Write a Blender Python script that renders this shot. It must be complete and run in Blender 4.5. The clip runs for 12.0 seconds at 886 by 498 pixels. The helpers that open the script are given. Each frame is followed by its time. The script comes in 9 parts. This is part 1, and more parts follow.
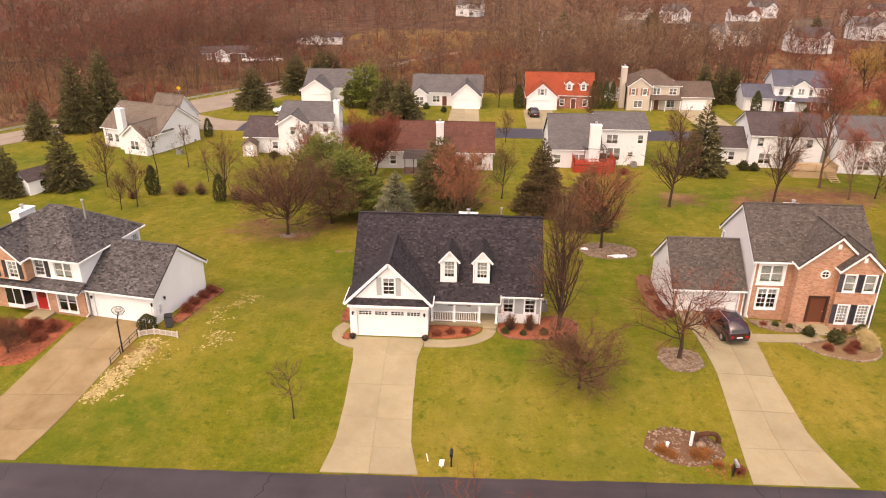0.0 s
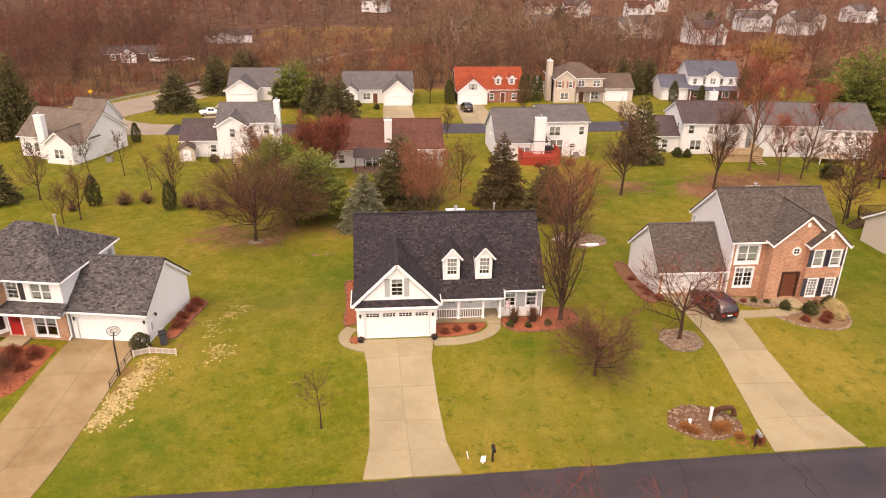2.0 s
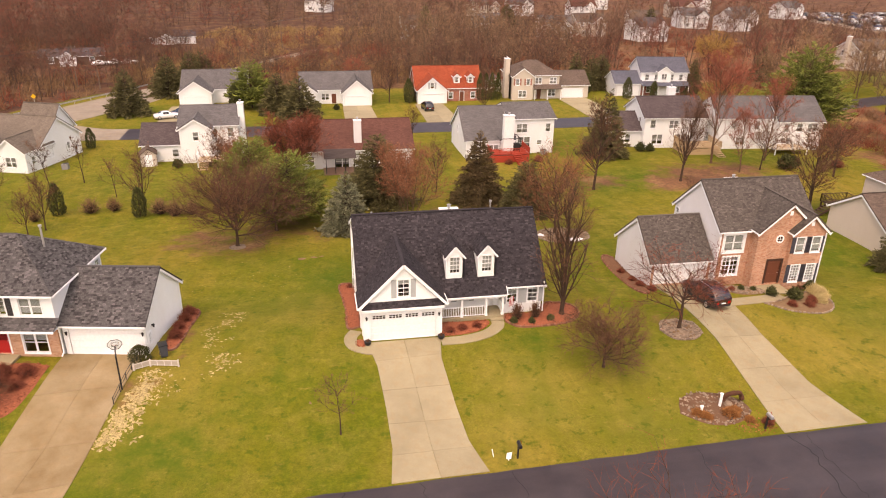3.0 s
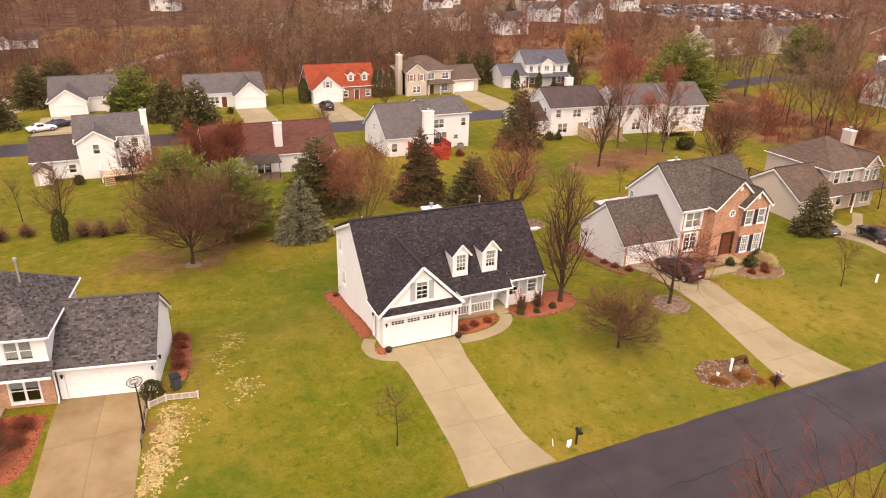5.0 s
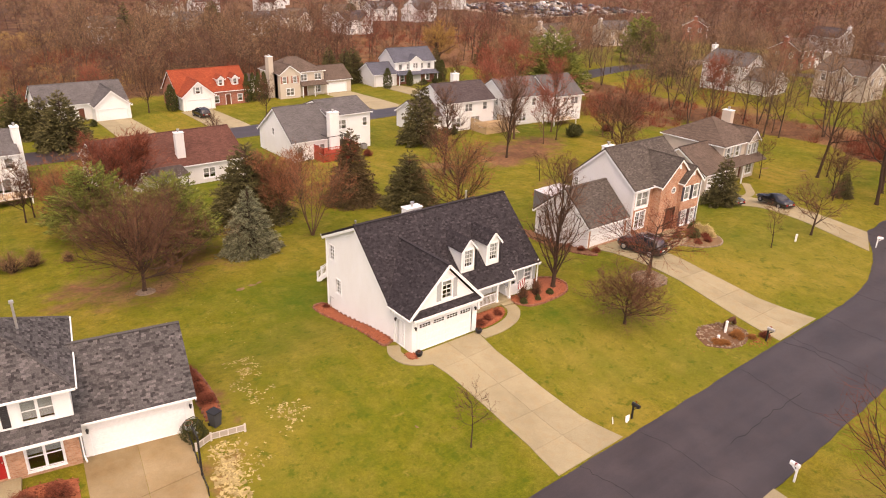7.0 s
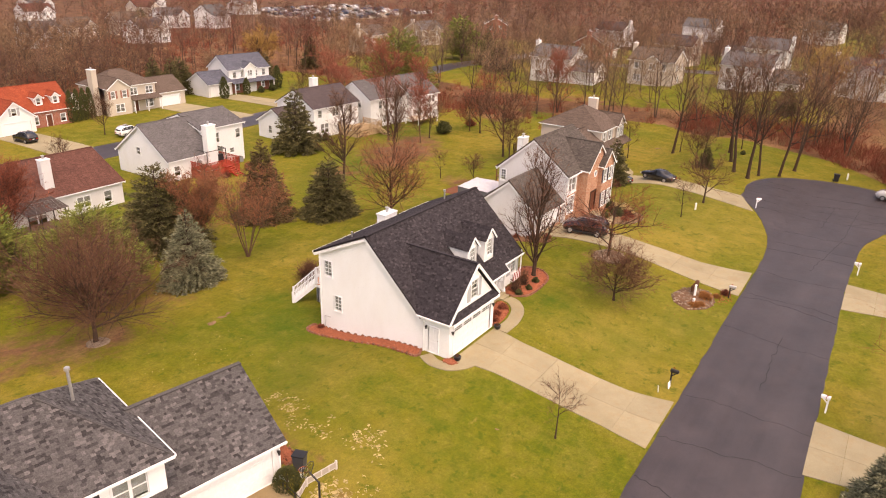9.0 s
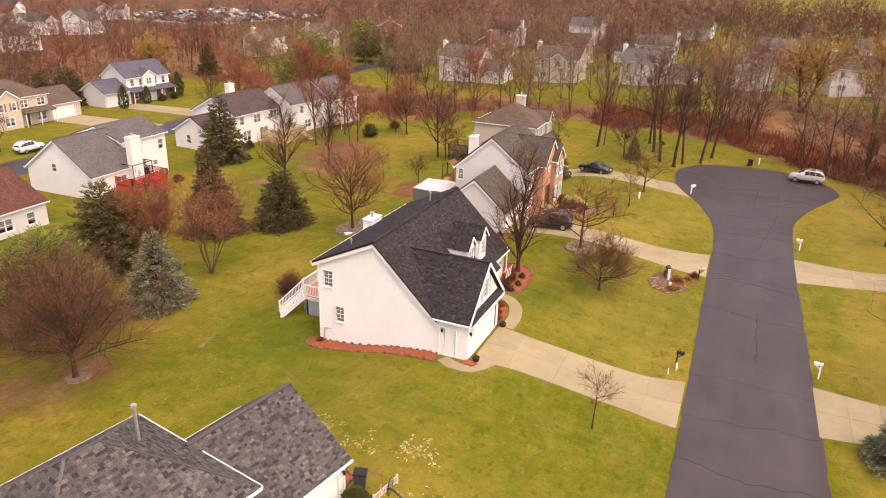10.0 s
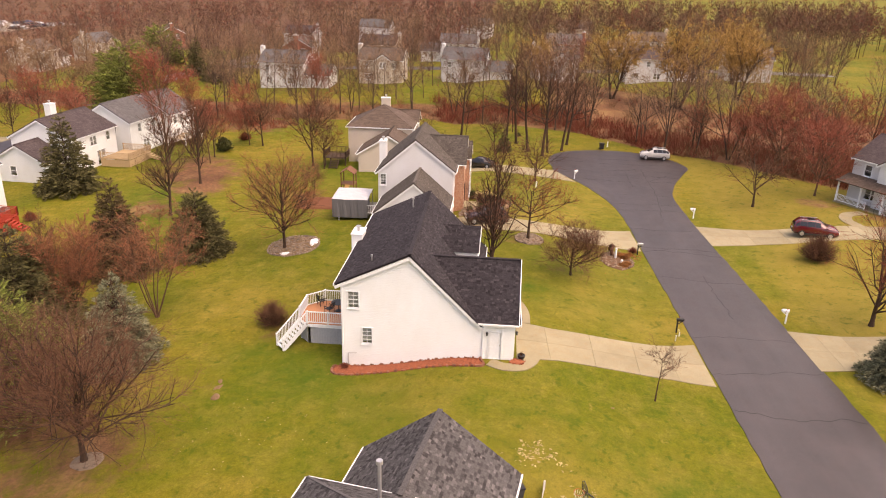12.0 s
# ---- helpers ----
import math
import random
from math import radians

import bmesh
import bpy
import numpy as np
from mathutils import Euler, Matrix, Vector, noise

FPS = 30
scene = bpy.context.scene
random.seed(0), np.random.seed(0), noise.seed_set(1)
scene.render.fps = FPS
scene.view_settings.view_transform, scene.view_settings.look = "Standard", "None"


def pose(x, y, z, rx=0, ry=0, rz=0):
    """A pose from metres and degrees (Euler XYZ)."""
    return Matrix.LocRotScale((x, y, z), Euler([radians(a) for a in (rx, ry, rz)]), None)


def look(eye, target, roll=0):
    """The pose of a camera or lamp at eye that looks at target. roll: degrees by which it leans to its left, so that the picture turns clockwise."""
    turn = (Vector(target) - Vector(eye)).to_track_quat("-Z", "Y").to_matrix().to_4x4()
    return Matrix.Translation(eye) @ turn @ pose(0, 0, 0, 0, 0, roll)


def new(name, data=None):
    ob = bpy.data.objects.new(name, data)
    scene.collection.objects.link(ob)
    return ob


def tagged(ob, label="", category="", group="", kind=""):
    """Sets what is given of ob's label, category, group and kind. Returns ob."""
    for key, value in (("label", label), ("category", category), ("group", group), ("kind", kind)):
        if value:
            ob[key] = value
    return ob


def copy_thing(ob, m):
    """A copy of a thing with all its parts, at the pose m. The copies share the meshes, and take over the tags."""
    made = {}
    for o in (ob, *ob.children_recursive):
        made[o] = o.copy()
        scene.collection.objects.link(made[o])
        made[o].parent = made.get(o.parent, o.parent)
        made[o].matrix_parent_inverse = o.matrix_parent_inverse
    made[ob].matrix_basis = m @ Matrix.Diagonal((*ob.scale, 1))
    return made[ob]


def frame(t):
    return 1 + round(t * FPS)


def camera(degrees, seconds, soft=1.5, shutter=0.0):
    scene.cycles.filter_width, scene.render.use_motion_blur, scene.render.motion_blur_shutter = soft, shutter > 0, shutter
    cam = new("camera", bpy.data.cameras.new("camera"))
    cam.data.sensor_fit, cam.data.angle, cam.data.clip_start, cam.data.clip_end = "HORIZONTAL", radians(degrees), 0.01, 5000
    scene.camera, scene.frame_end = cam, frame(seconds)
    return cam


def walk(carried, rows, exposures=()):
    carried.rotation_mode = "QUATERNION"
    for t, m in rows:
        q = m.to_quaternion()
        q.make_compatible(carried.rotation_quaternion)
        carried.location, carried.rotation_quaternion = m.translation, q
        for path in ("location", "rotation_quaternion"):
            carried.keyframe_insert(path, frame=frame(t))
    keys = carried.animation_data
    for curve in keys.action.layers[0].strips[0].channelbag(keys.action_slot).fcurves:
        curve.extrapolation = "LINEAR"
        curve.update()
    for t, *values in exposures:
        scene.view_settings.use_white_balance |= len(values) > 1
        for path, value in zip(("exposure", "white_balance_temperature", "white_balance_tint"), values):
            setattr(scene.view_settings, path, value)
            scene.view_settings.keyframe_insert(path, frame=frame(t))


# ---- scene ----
cam = camera(64.2, 12.0, 1.05)
METRES, EYE, TILT, LEAN, TURN = 78.7, 27.3, 0.0, 0.0, 2.7
ROWS = [
    (0.0, 0.0, 0.0, 0.0, 0.25, -23.28, -0.59),
    (0.5, -0.0206, 0.0004, 0.0006, -1.52, -23.39, -0.63),
    (1.0, -0.0438, 0.002, 0.0009, -3.54, -23.42, -0.72),
    (1.5, -0.07, 0.0047, 0.001, -5.77, -23.53, -0.8),
    (2.0, -0.0959, 0.0079, 0.0003, -8.13, -23.51, -0.84),
    (2.5, -0.1231, 0.0134, -0.0011, -10.52, -23.53, -0.89),
    (3.0, -0.1524, 0.0207, -0.002, -13.11, -23.48, -0.94),
    (5.0, -0.2887, 0.0744, -0.0045, -25.76, -23.53, -1.25),
    (5.5, -0.3238, 0.0943, -0.0071, -29.25, -23.48, -1.39),
    (6.0, -0.3582, 0.1174, -0.0107, -32.8, -23.39, -1.51),
    (6.5, -0.393, 0.1445, -0.0138, -36.59, -23.29, -1.57),
    (7.0, -0.4272, 0.1743, -0.0156, -40.54, -23.11, -1.65),
    (9.0, -0.5488, 0.3327, -0.0279, -58.49, -22.31, -1.65),
    (9.5, -0.5725, 0.382, -0.031, -63.51, -22.06, -1.65),
    (10.0, -0.5911, 0.4313, -0.0338, -68.42, -21.87, -1.64),
    (10.5, -0.6056, 0.483, -0.0365, -73.15, -21.62, -1.62),
    (11.0, -0.6161, 0.5362, -0.0385, -77.93, -21.42, -1.59),
    (11.5, -0.6227, 0.5924, -0.0406, -82.97, -21.28, -1.54),
    (12.0, -0.6242, 0.6471, -0.0419, -87.91, -21.12, -1.5),
]
walk(cam, [(t, pose(0, 0, EYE, TILT, LEAN, TURN) @ pose(METRES * x, METRES * y, METRES * z, 90 + pitch, roll, yaw)) for t, x, y, z, yaw, pitch, roll in ROWS],
     exposures=[(0.0, 1.03, 8450, 27), (5.8, 0.98, 8450, 27), (12.0, 1.14, 8300, 26)])

# ---- sky and light ----
world = bpy.data.worlds.new("overcast_sky")
scene.world = world
world.use_nodes = True
wn = world.node_tree
sky = wn.nodes.new("ShaderNodeTexSky")
sky.sky_type = 'NISHITA'
sky.sun_disc = False
sky.sun_elevation, sky.sun_rotation = radians(60), radians(215)
sky.dust_density, sky.ozone_density, sky.air_density = 4.0, 0.6, 1.0
wn.nodes["Background"].inputs["Strength"].default_value = 0.15
wn.links.new(sky.outputs["Color"], wn.nodes["Background"].inputs["Color"])
sun = new("sun", bpy.data.lights.new("sun", 'SUN'))
sun.data.energy, sun.data.angle, sun.data.color = 1.35, radians(110), (1.0, 0.94, 0.84)
sun.matrix_world = look((5, -30, 42), (0, 0, 0))


# ---- terrain ----
def sm(a, b, v):
    u = min(1.0, max(0.0, (v - a) / (b - a)))
    return u * u * (3 - 2 * u)


def ground_z(x, y):
    """Height of the ground: road hollow, house pads, fall to the back yards, rise to the east."""
    z = -1.5 + 1.32 * sm(33.5, 47, y) - 1.22 * sm(49, 58, y) - 1.7 * sm(60, 84, y) - 1.0 * sm(84, 115, y) - 1.2 * sm(125, 190, y)
    z += 1.2 * sm(22, 8, y)
    z += 0.15 * sm(-12, -27, x) * sm(20, 36, y) * (1 - sm(55, 80, y))
    z -= 0.45 * sm(12, 60, x) * (1 - sm(60, 100, y)) + 0.8 * sm(17, 35, x) * sm(35, 46, y) * (1 - sm(58, 78, y))
    z += 2.6 * sm(84, 122, x) * (1 - sm(150, 250, y))
    return z


EAST_EDGE = ([-60, 3, 8.5, 15.5, 23.7, 33.5, 52, 63, 90, 121, 170], [34, 41, 46, 58, 66, 77, 81, 88, 86, 90, 96])
WEST_ROAD = ([-200, 70, 112, 142, 170, 205, 245, 330], [-260, -112, -83, -63, -48, -30, -5, 60])


def wild(x, y):
    """1 where the ground is woodland and thicket, 0 on the lawns."""
    w = sm(166, 174, y)
    w = max(w, sm(3, 8, float(np.interp(y, *WEST_ROAD)) - 5 - x))
    e = x - float(np.interp(y, *EAST_EDGE))
    w = max(w, sm(-1.5, 2, e) * (1 - sm(9, 15, e)))
    w = max(w, sm(-1.5, 2, e) * sm(45, 30, y) * sm(60, 45, e))
    w = max(w, sm(-1.5, 2, e) * sm(10, 0, y) * sm(60, 45, e))
    w = max(w, sm(186, 200, x) * sm(40, 75, y), sm(-60, -90, y) * sm(120, 90, x))
    return w


LITTER = ((-24.3, 43.2, 1.3, .75), (-25.0, 41.2, 1.2, .7), (-22.0, 49.5, 1.3, .6), (-22.2, 46.8, 1.2, .55), (80, 94, 9, .8), (86, 110, 10, .7), (98, 84, 9, .65), (108, 108, 9, .5), (37, 88, 5.5, .8), (-24, 74, 6, .62), (-12.5, 71.5, 3.5, .4), (27, 90, 5, .6), (8.2, 83.8, 4.5, .5), (-1.6, 76, 2.0, .4), (15.2, 45.0, 3.2, .42), (-3.5, 63.5, 3.5, .5), (7.6, 42.4, 3.2, .42), (-22, 97, 6, .45), (20.5, 46.5, 2.2, .3), (43, 91, 8, .8), (50, 93, 6, .75), (-13, 76, 5, .5), (-9, 75, 3, .45), (-20.4, 70.8, 5, .6), (-17, 76, 5, .62), (34, 9.5, 3.0, .7), (28, 5, 3, .6), (16, 16.5, 2.5, .5), (13.4, 69.3, 3.5, .36), (24.8, 86.5, 3, .4), (-7.5, 68.5, 2, .36), (7.6, 41.4, 2.2, .32), (-16, 94, 8, .42), (2, 84, 6, .38), (49, 75.5, 3.5, .42), (33, 73, 5, .55))


def litter(x, y):
    """Fallen leaves thinning the lawn under the trees."""
    return max(h * math.exp(-((x - a) ** 2 + (y - b) ** 2) / r ** 2) for a, b, r, h in LITTER)


STRAW = ((2, 39.5, 5, .5), (8, 37, 5, .4), (-1, 35.5, 3.5, .45), (12, 41, 4, .4), (25, 42, 6, .4), (30, 38, 5, .4), (-21.6, 49, 1.6, .55), (-22.8, 44.2, 1.8, .6), (-24, 40, 5, .35), (-21, 45, 4, .3), (34, 40, 9, .4), (-14, 54, 5, .3), (44, 44, 7, .35), (-9, 76, 6, .3), (2, 70, 5, .35))


def straw(x, y):
    """Dry yellow lawn: across the road and in a few worn places."""
    s = 0.62 * sm(24, 20, y) * sm(90, 60, x)
    return max(s, max(h * math.exp(-((x - a) ** 2 + (y - b) ** 2) / r ** 2) for a, b, r, h in STRAW))


LUSH = ((-15, 46, 8, .4), (-16, 56, 7, .35), (-22, 37.5, 4.5, .75), (-25, 35, 4, .6), (-18, 41, 4, .45), (3.2, 45.2, 2.6, .85), (1.5, 43.6, 2.5, .5), (-10.5, 60.5, 3.2, .9), (-8, 64.5, 3.5, .6), (-13.5, 62.5, 4, .45), (10.5, 43.5, 3.5, .5), (18.5, 62, 5, .4), (-17, 66, 5, .35), (8, 36, 2.5, .4), (-13, 35.2, 3.5, .35), (33, 47, 4, .4), (24, 88, 6, .45), (2, 38, 2.5, .35), (-26.5, 33.6, 3, .5), (-30, 60, 6, .4), (38, 62, 5, .35))


def lush(x, y):
    """Damp dark green lawn in hollows, under eaves and along edges."""
    return max(h * math.exp(-((x - a) ** 2 + (y - b) ** 2) / r ** 2) for a, b, r, h in LUSH)


# ---- mesh helpers ----
class Shape:
    """Collects vertices and faces of one mesh."""

    def __init__(self):
        self.v, self.f = [], []

    def poly(self, *pts):
        n = len(self.v)
        self.v += [tuple(p) for p in pts]
        self.f.append(tuple(range(n, n + len(pts))))
        return self

    def hexa(self, b, t):
        """A solid between two quads given in the same order."""
        n = len(self.v)
        self.v += [tuple(p) for p in b] + [tuple(p) for p in t]
        k = len(b)
        self.f.append(tuple(n + i for i in reversed(range(k))))
        self.f.append(tuple(n + k + i for i in range(k)))
        for i in range(k):
            j = (i + 1) % k
            self.f.append((n + i, n + j, n + k + j, n + k + i))
        return self

    def box(self, x0, x1, y0, y1, z0, z1):
        q = [(x0, y0), (x1, y0), (x1, y1), (x0, y1)]
        return self.hexa([(*p, z0) for p in q], [(*p, z1) for p in q])

    def slab(self, pts, th):
        """A flat polygon given a thickness downwards along its normal."""
        P = [Vector(p) for p in pts]
        nrm = (P[1] - P[0]).cross(P[2] - P[0]).normalized()
        if nrm.z < 0:
            P.reverse()
            nrm = -nrm
        return self.hexa([p - nrm * th for p in P], P)

    def beam(self, a, b, w, h):
        """A square bar from a to b, w wide and h high."""
        a, b = Vector(a), Vector(b)
        d = (b - a).normalized()
        s = d.cross(Vector((0, 0, 1)))
        s = s.normalized() if s.length > 1e-4 else Vector((1, 0, 0))
        u = s.cross(d).normalized()
        s, u = s * w / 2, u * h / 2
        return self.hexa([a - s - u, a + s - u, a + s + u, a - s + u], [b - s - u, b + s - u, b + s + u, b - s + u])

    def tube(self, a, b, r0, r1, n=6, cap=True):
        a, b = Vector(a), Vector(b)
        d = (b - a).normalized()
        s = d.cross(Vector((0.3, 0.2, 1))).normalized()
        u = s.cross(d)
        ring = [(math.cos(2 * math.pi * i / n), math.sin(2 * math.pi * i / n)) for i in range(n)]
        k = len(self.v)
        self.v += [tuple(a + (s * c + u * q) * r0) for c, q in ring] + [tuple(b + (s * c + u * q) * r1) for c, q in ring]
        for i in range(n):
            j = (i + 1) % n
            self.f.append((k + i, k + j, k + n + j, k + n + i))
        if cap:
            self.f.append(tuple(k + i for i in reversed(range(n))))
            self.f.append(tuple(k + n + i for i in range(n)))
        return self

    def pipe(self, pts, r, n=5):
        """One round line through the given points."""
        k = len(self.v)
        P = [Vector(p) for p in pts]
        for i, p in enumerate(P):
            d = (P[min(i + 1, len(P) - 1)] - P[max(i - 1, 0)]).normalized()
            s = d.cross(Vector((0.3, 0.2, 1))).normalized()
            u = s.cross(d)
            self.v += [tuple(p + (s * math.cos(2 * math.pi * j / n) + u * math.sin(2 * math.pi * j / n)) * r) for j in range(n)]
        for i in range(len(P) - 1):
            self.f += [(k + i * n + j, k + i * n + (j + 1) % n, k + (i + 1) * n + (j + 1) % n, k + (i + 1) * n + j) for j in range(n)]
        return self

    def lathe(self, prof, n=12, at=(0, 0, 0)):
        k = len(self.v)
        for r, z in prof:
            self.v += [(at[0] + r * math.cos(2 * math.pi * i / n), at[1] + r * math.sin(2 * math.pi * i / n), at[2] + z) for i in range(n)]
        for m in range(len(prof) - 1):
            for i in range(n):
                j = (i + 1) % n
                self.f.append((k + m * n + i, k + m * n + j, k + m * n + n + j, k + m * n + n + i))
        self.f.append(tuple(k + i for i in reversed(range(n))))
        self.f.append(tuple(k + (len(prof) - 1) * n + i for i in range(n)))
        return self

    def weld(self):
        """Joins corners that coincide, so that touching blocks make one piece."""
        at, new_v, to = {}, [], []
        for p in self.v:
            k = (round(p[0], 3), round(p[1], 3), round(p[2], 3))
            if k not in at:
                at[k] = len(new_v)
                new_v.append(p)
            to.append(at[k])
        self.v, self.f = new_v, [g for g in (tuple(dict.fromkeys(to[i] for i in f)) for f in self.f) if len(g) > 2]
        return self

    def mesh(self, name, material, smooth=False):
        me = bpy.data.meshes.new(name)
        me.from_pydata(self.v, [], self.f)
        if material:
            me.materials.append(material)
        if smooth:
            me.polygons.foreach_set("use_smooth", [True] * len(me.polygons))
        me.update()
        return me


def part(name, shape, material, parent, label="", smooth=False):
    ob = new(name, shape.mesh(name, material, smooth) if isinstance(shape, Shape) else shape)
    ob.parent = parent
    return tagged(ob, label)


def thing(name, label, category, x, y, z, rz=0, group="", kind="", data=None):
    ob = new(name, data)
    ob.matrix_basis = pose(x, y, z, 0, 0, rz)
    return tagged(ob, label, category, group, kind)


# ---- materials ----
def material(name, rough=0.7, spec=0.3):
    m = bpy.data.materials.new(name)
    m.use_nodes = True
    nt = m.node_tree
    b = nt.nodes["Principled BSDF"]
    b.inputs["Roughness"].default_value = rough
    b.inputs["Specular IOR Level"].default_value = spec
    return m, nt, b


def add(nt, kind, **inputs):
    n = nt.nodes.new(kind)
    for k, v in inputs.items():
        n.inputs[k.replace("_", " ")].default_value = v
    return n


def ramp(nt, src, stops):
    r = nt.nodes.new("ShaderNodeValToRGB")
    el = r.color_ramp.elements
    while len(el) < len(stops):
        el.new(0.5)
    for e, (p, c) in zip(el, stops):
        e.position, e.color = p, (*c, 1) if len(c) == 3 else c
    nt.links.new(src, r.inputs["Fac"])
    return r.outputs["Color"]


def coords(nt, kind="Object", scale=(1, 1, 1)):
    c = nt.nodes.new("ShaderNodeTexCoord")
    mp = add(nt, "ShaderNodeMapping", Scale=scale)
    nt.links.new(c.outputs[kind], mp.inputs["Vector"])
    return mp.outputs["Vector"]


def world_coords(nt, scale=(1, 1, 1)):
    c = nt.nodes.new("ShaderNodeNewGeometry")
    mp = add(nt, "ShaderNodeMapping", Scale=scale)
    nt.links.new(c.outputs["Position"], mp.inputs["Vector"])
    return mp.outputs["Vector"]


def noise_tex(nt, vec, scale, detail=4, rough=0.55):
    n = add(nt, "ShaderNodeTexNoise", Scale=scale, Detail=detail, Roughness=rough)
    nt.links.new(vec, n.inputs["Vector"])
    return n.outputs["Fac"]


def mix(nt, fac, a, b, mode='MIX'):
    n = nt.nodes.new("ShaderNodeMix")
    n.data_type, n.blend_type = 'RGBA', mode
    fac_in, a_in, b_in = n.inputs[0], n.inputs[6], n.inputs[7]
    for sock, v in ((fac_in, fac), (a_in, a), (b_in, b)):
        if isinstance(v, bpy.types.NodeSocket):
            nt.links.new(v, sock)
        elif sock is fac_in:
            sock.default_value = v
        else:
            sock.default_value = (*v, 1)
    return n.outputs[2]


def bump(nt, b, height, strength=0.3, dist=0.02):
    n = add(nt, "ShaderNodeBump", Strength=strength, Distance=dist)
    nt.links.new(height, n.inputs["Height"])
    nt.links.new(n.outputs["Normal"], b.inputs["Normal"])


def mottled(name, c0, c1, scale=3.0, rough=0.7, spec=0.3, bump_amt=0.2, fine=40.0, island=0.0, obj_rand=0.0, coarse=None):
    """A surface that varies at two scales between two colours."""
    m, nt, b = material(name, rough, spec)
    v = world_coords(nt)
    n1 = noise_tex(nt, v, scale, 5)
    n2 = noise_tex(nt, v, fine, 3)
    col = mix(nt, n1, c0, c1)
    col = mix(nt, 0.35, col, ramp(nt, n2, [(0.3, (0.55, 0.55, 0.55)), (0.7, (1.35, 1.35, 1.35))]), 'MULTIPLY')
    if island or obj_rand:
        src = nt.nodes.new("ShaderNodeNewGeometry").outputs["Random Per Island"] if island else nt.nodes.new("ShaderNodeObjectInfo").outputs["Random"]
        a = island or obj_rand
        col = mix(nt, 1.0, col, ramp(nt, src, [(0.0, (1 - a,) * 3), (1.0, (1 + a,) * 3)]), 'MULTIPLY')
    nt.links.new(col, b.inputs["Base Color"])
    if bump_amt:
        bump(nt, b, n2, bump_amt, 0.01)
    return m


def grass_material():
    m, nt, b = material("lawn_grass", 0.9, 0.1)
    v = world_coords(nt)
    big = noise_tex(nt, v, 0.055, 4, 0.6)
    mid = noise_tex(nt, v, 0.5, 5, 0.65)
    fine = noise_tex(nt, v, 4.5, 7, 0.85)
    streak = noise_tex(nt, world_coords(nt, (0.9, 0.06, 1)), 1.0, 3, 0.6)
    col = ramp(nt, big, [(0.32, (0.066, 0.095, 0.0055)), (0.46, (0.104, 0.11, 0.008)), (0.6, (0.155, 0.129, 0.014)), (0.74, (0.22, 0.157, 0.032))])
    col = mix(nt, ramp(nt, mid, [(0.42, (0, 0, 0)), (0.74, (0.6, 0.6, 0.6))]), col, (0.235, 0.178, 0.038))
    col = mix(nt, ramp(nt, streak, [(0.45, (0, 0, 0)), (0.7, (0.45, 0.45, 0.45))]), col, (0.075, 0.1, 0.006))
    clump = noise_tex(nt, v, 1.7, 6, 0.7)
    col = mix(nt, 0.45, col, ramp(nt, clump, [(0.32, (0.62, 0.68, 0.6)), (0.5, (1.0, 1.0, 1.0)), (0.68, (1.4, 1.32, 1.3))]), 'MULTIPLY')
    col = mix(nt, 0.5, col, ramp(nt, fine, [(0.34, (0.5, 0.52, 0.5)), (0.66, (1.44, 1.42, 1.38))]), 'MULTIPLY')
    blade = noise_tex(nt, v, 16.0, 4, 0.8)
    col = mix(nt, 0.5, col, ramp(nt, blade, [(0.34, (0.5, 0.52, 0.5)), (0.66, (1.5, 1.48, 1.45))]), 'MULTIPLY')
    sw = nt.nodes.new("ShaderNodeAttribute")
    sw.attribute_name = "straw"
    col = mix(nt, sw.outputs["Fac"], col, mix(nt, mid, (0.16, 0.135, 0.018), (0.27, 0.195, 0.05)))
    lu = nt.nodes.new("ShaderNodeAttribute")
    lu.attribute_name = "lush"
    patchy = nt.nodes.new("ShaderNodeMath")
    patchy.operation = 'MULTIPLY'
    nt.links.new(lu.outputs["Fac"], patchy.inputs[0])
    nt.links.new(ramp(nt, noise_tex(nt, v, 0.7, 5, 0.7), [(0.3, (0.25, 0.25, 0.25)), (0.65, (1.3, 1.3, 1.3))]), patchy.inputs[1])
    col = mix(nt, patchy.outputs[0], col, mix(nt, fine, (0.03, 0.062, 0.005), (0.075, 0.118, 0.008)))
    # tufts of darker growth and small dead spots
    col = mix(nt, ramp(nt, noise_tex(nt, v, 1.15, 7, 0.75), [(0.55, (0, 0, 0)), (0.64, (0.7, 0.7, 0.7))]), col, (0.05, 0.08, 0.006))
    col = mix(nt, ramp(nt, noise_tex(nt, world_coords(nt, (1, 1.6, 1)), 0.8, 7, 0.78), [(0.6, (0, 0, 0)), (0.7, (0.5, 0.5, 0.5))]), col, (0.26, 0.185, 0.05))
    # leaf litter and dead growth where the lawn gives way to woods
    lit = noise_tex(nt, v, 0.16, 5, 0.65)
    lit2 = noise_tex(nt, v, 2.5, 5, 0.7)
    litter = ramp(nt, lit, [(0.3, (0.09, 0.045, 0.026)), (0.5, (0.165, 0.085, 0.046)), (0.68, (0.23, 0.14, 0.066)), (0.85, (0.2, 0.16, 0.06))])
    # darker litter tones for the western, northern and far eastern woods
    dw = nt.nodes.new("ShaderNodeAttribute")
    dw.attribute_name = "dark_woods_floor"
    dark_floor = ramp(nt, lit, [(0.3, (0.05, 0.026, 0.018)), (0.5, (0.092, 0.047, 0.03)), (0.68, (0.16, 0.096, 0.048)), (0.85, (0.18, 0.13, 0.055))])
    litter = mix(nt, dw.outputs["Fac"], litter, dark_floor)
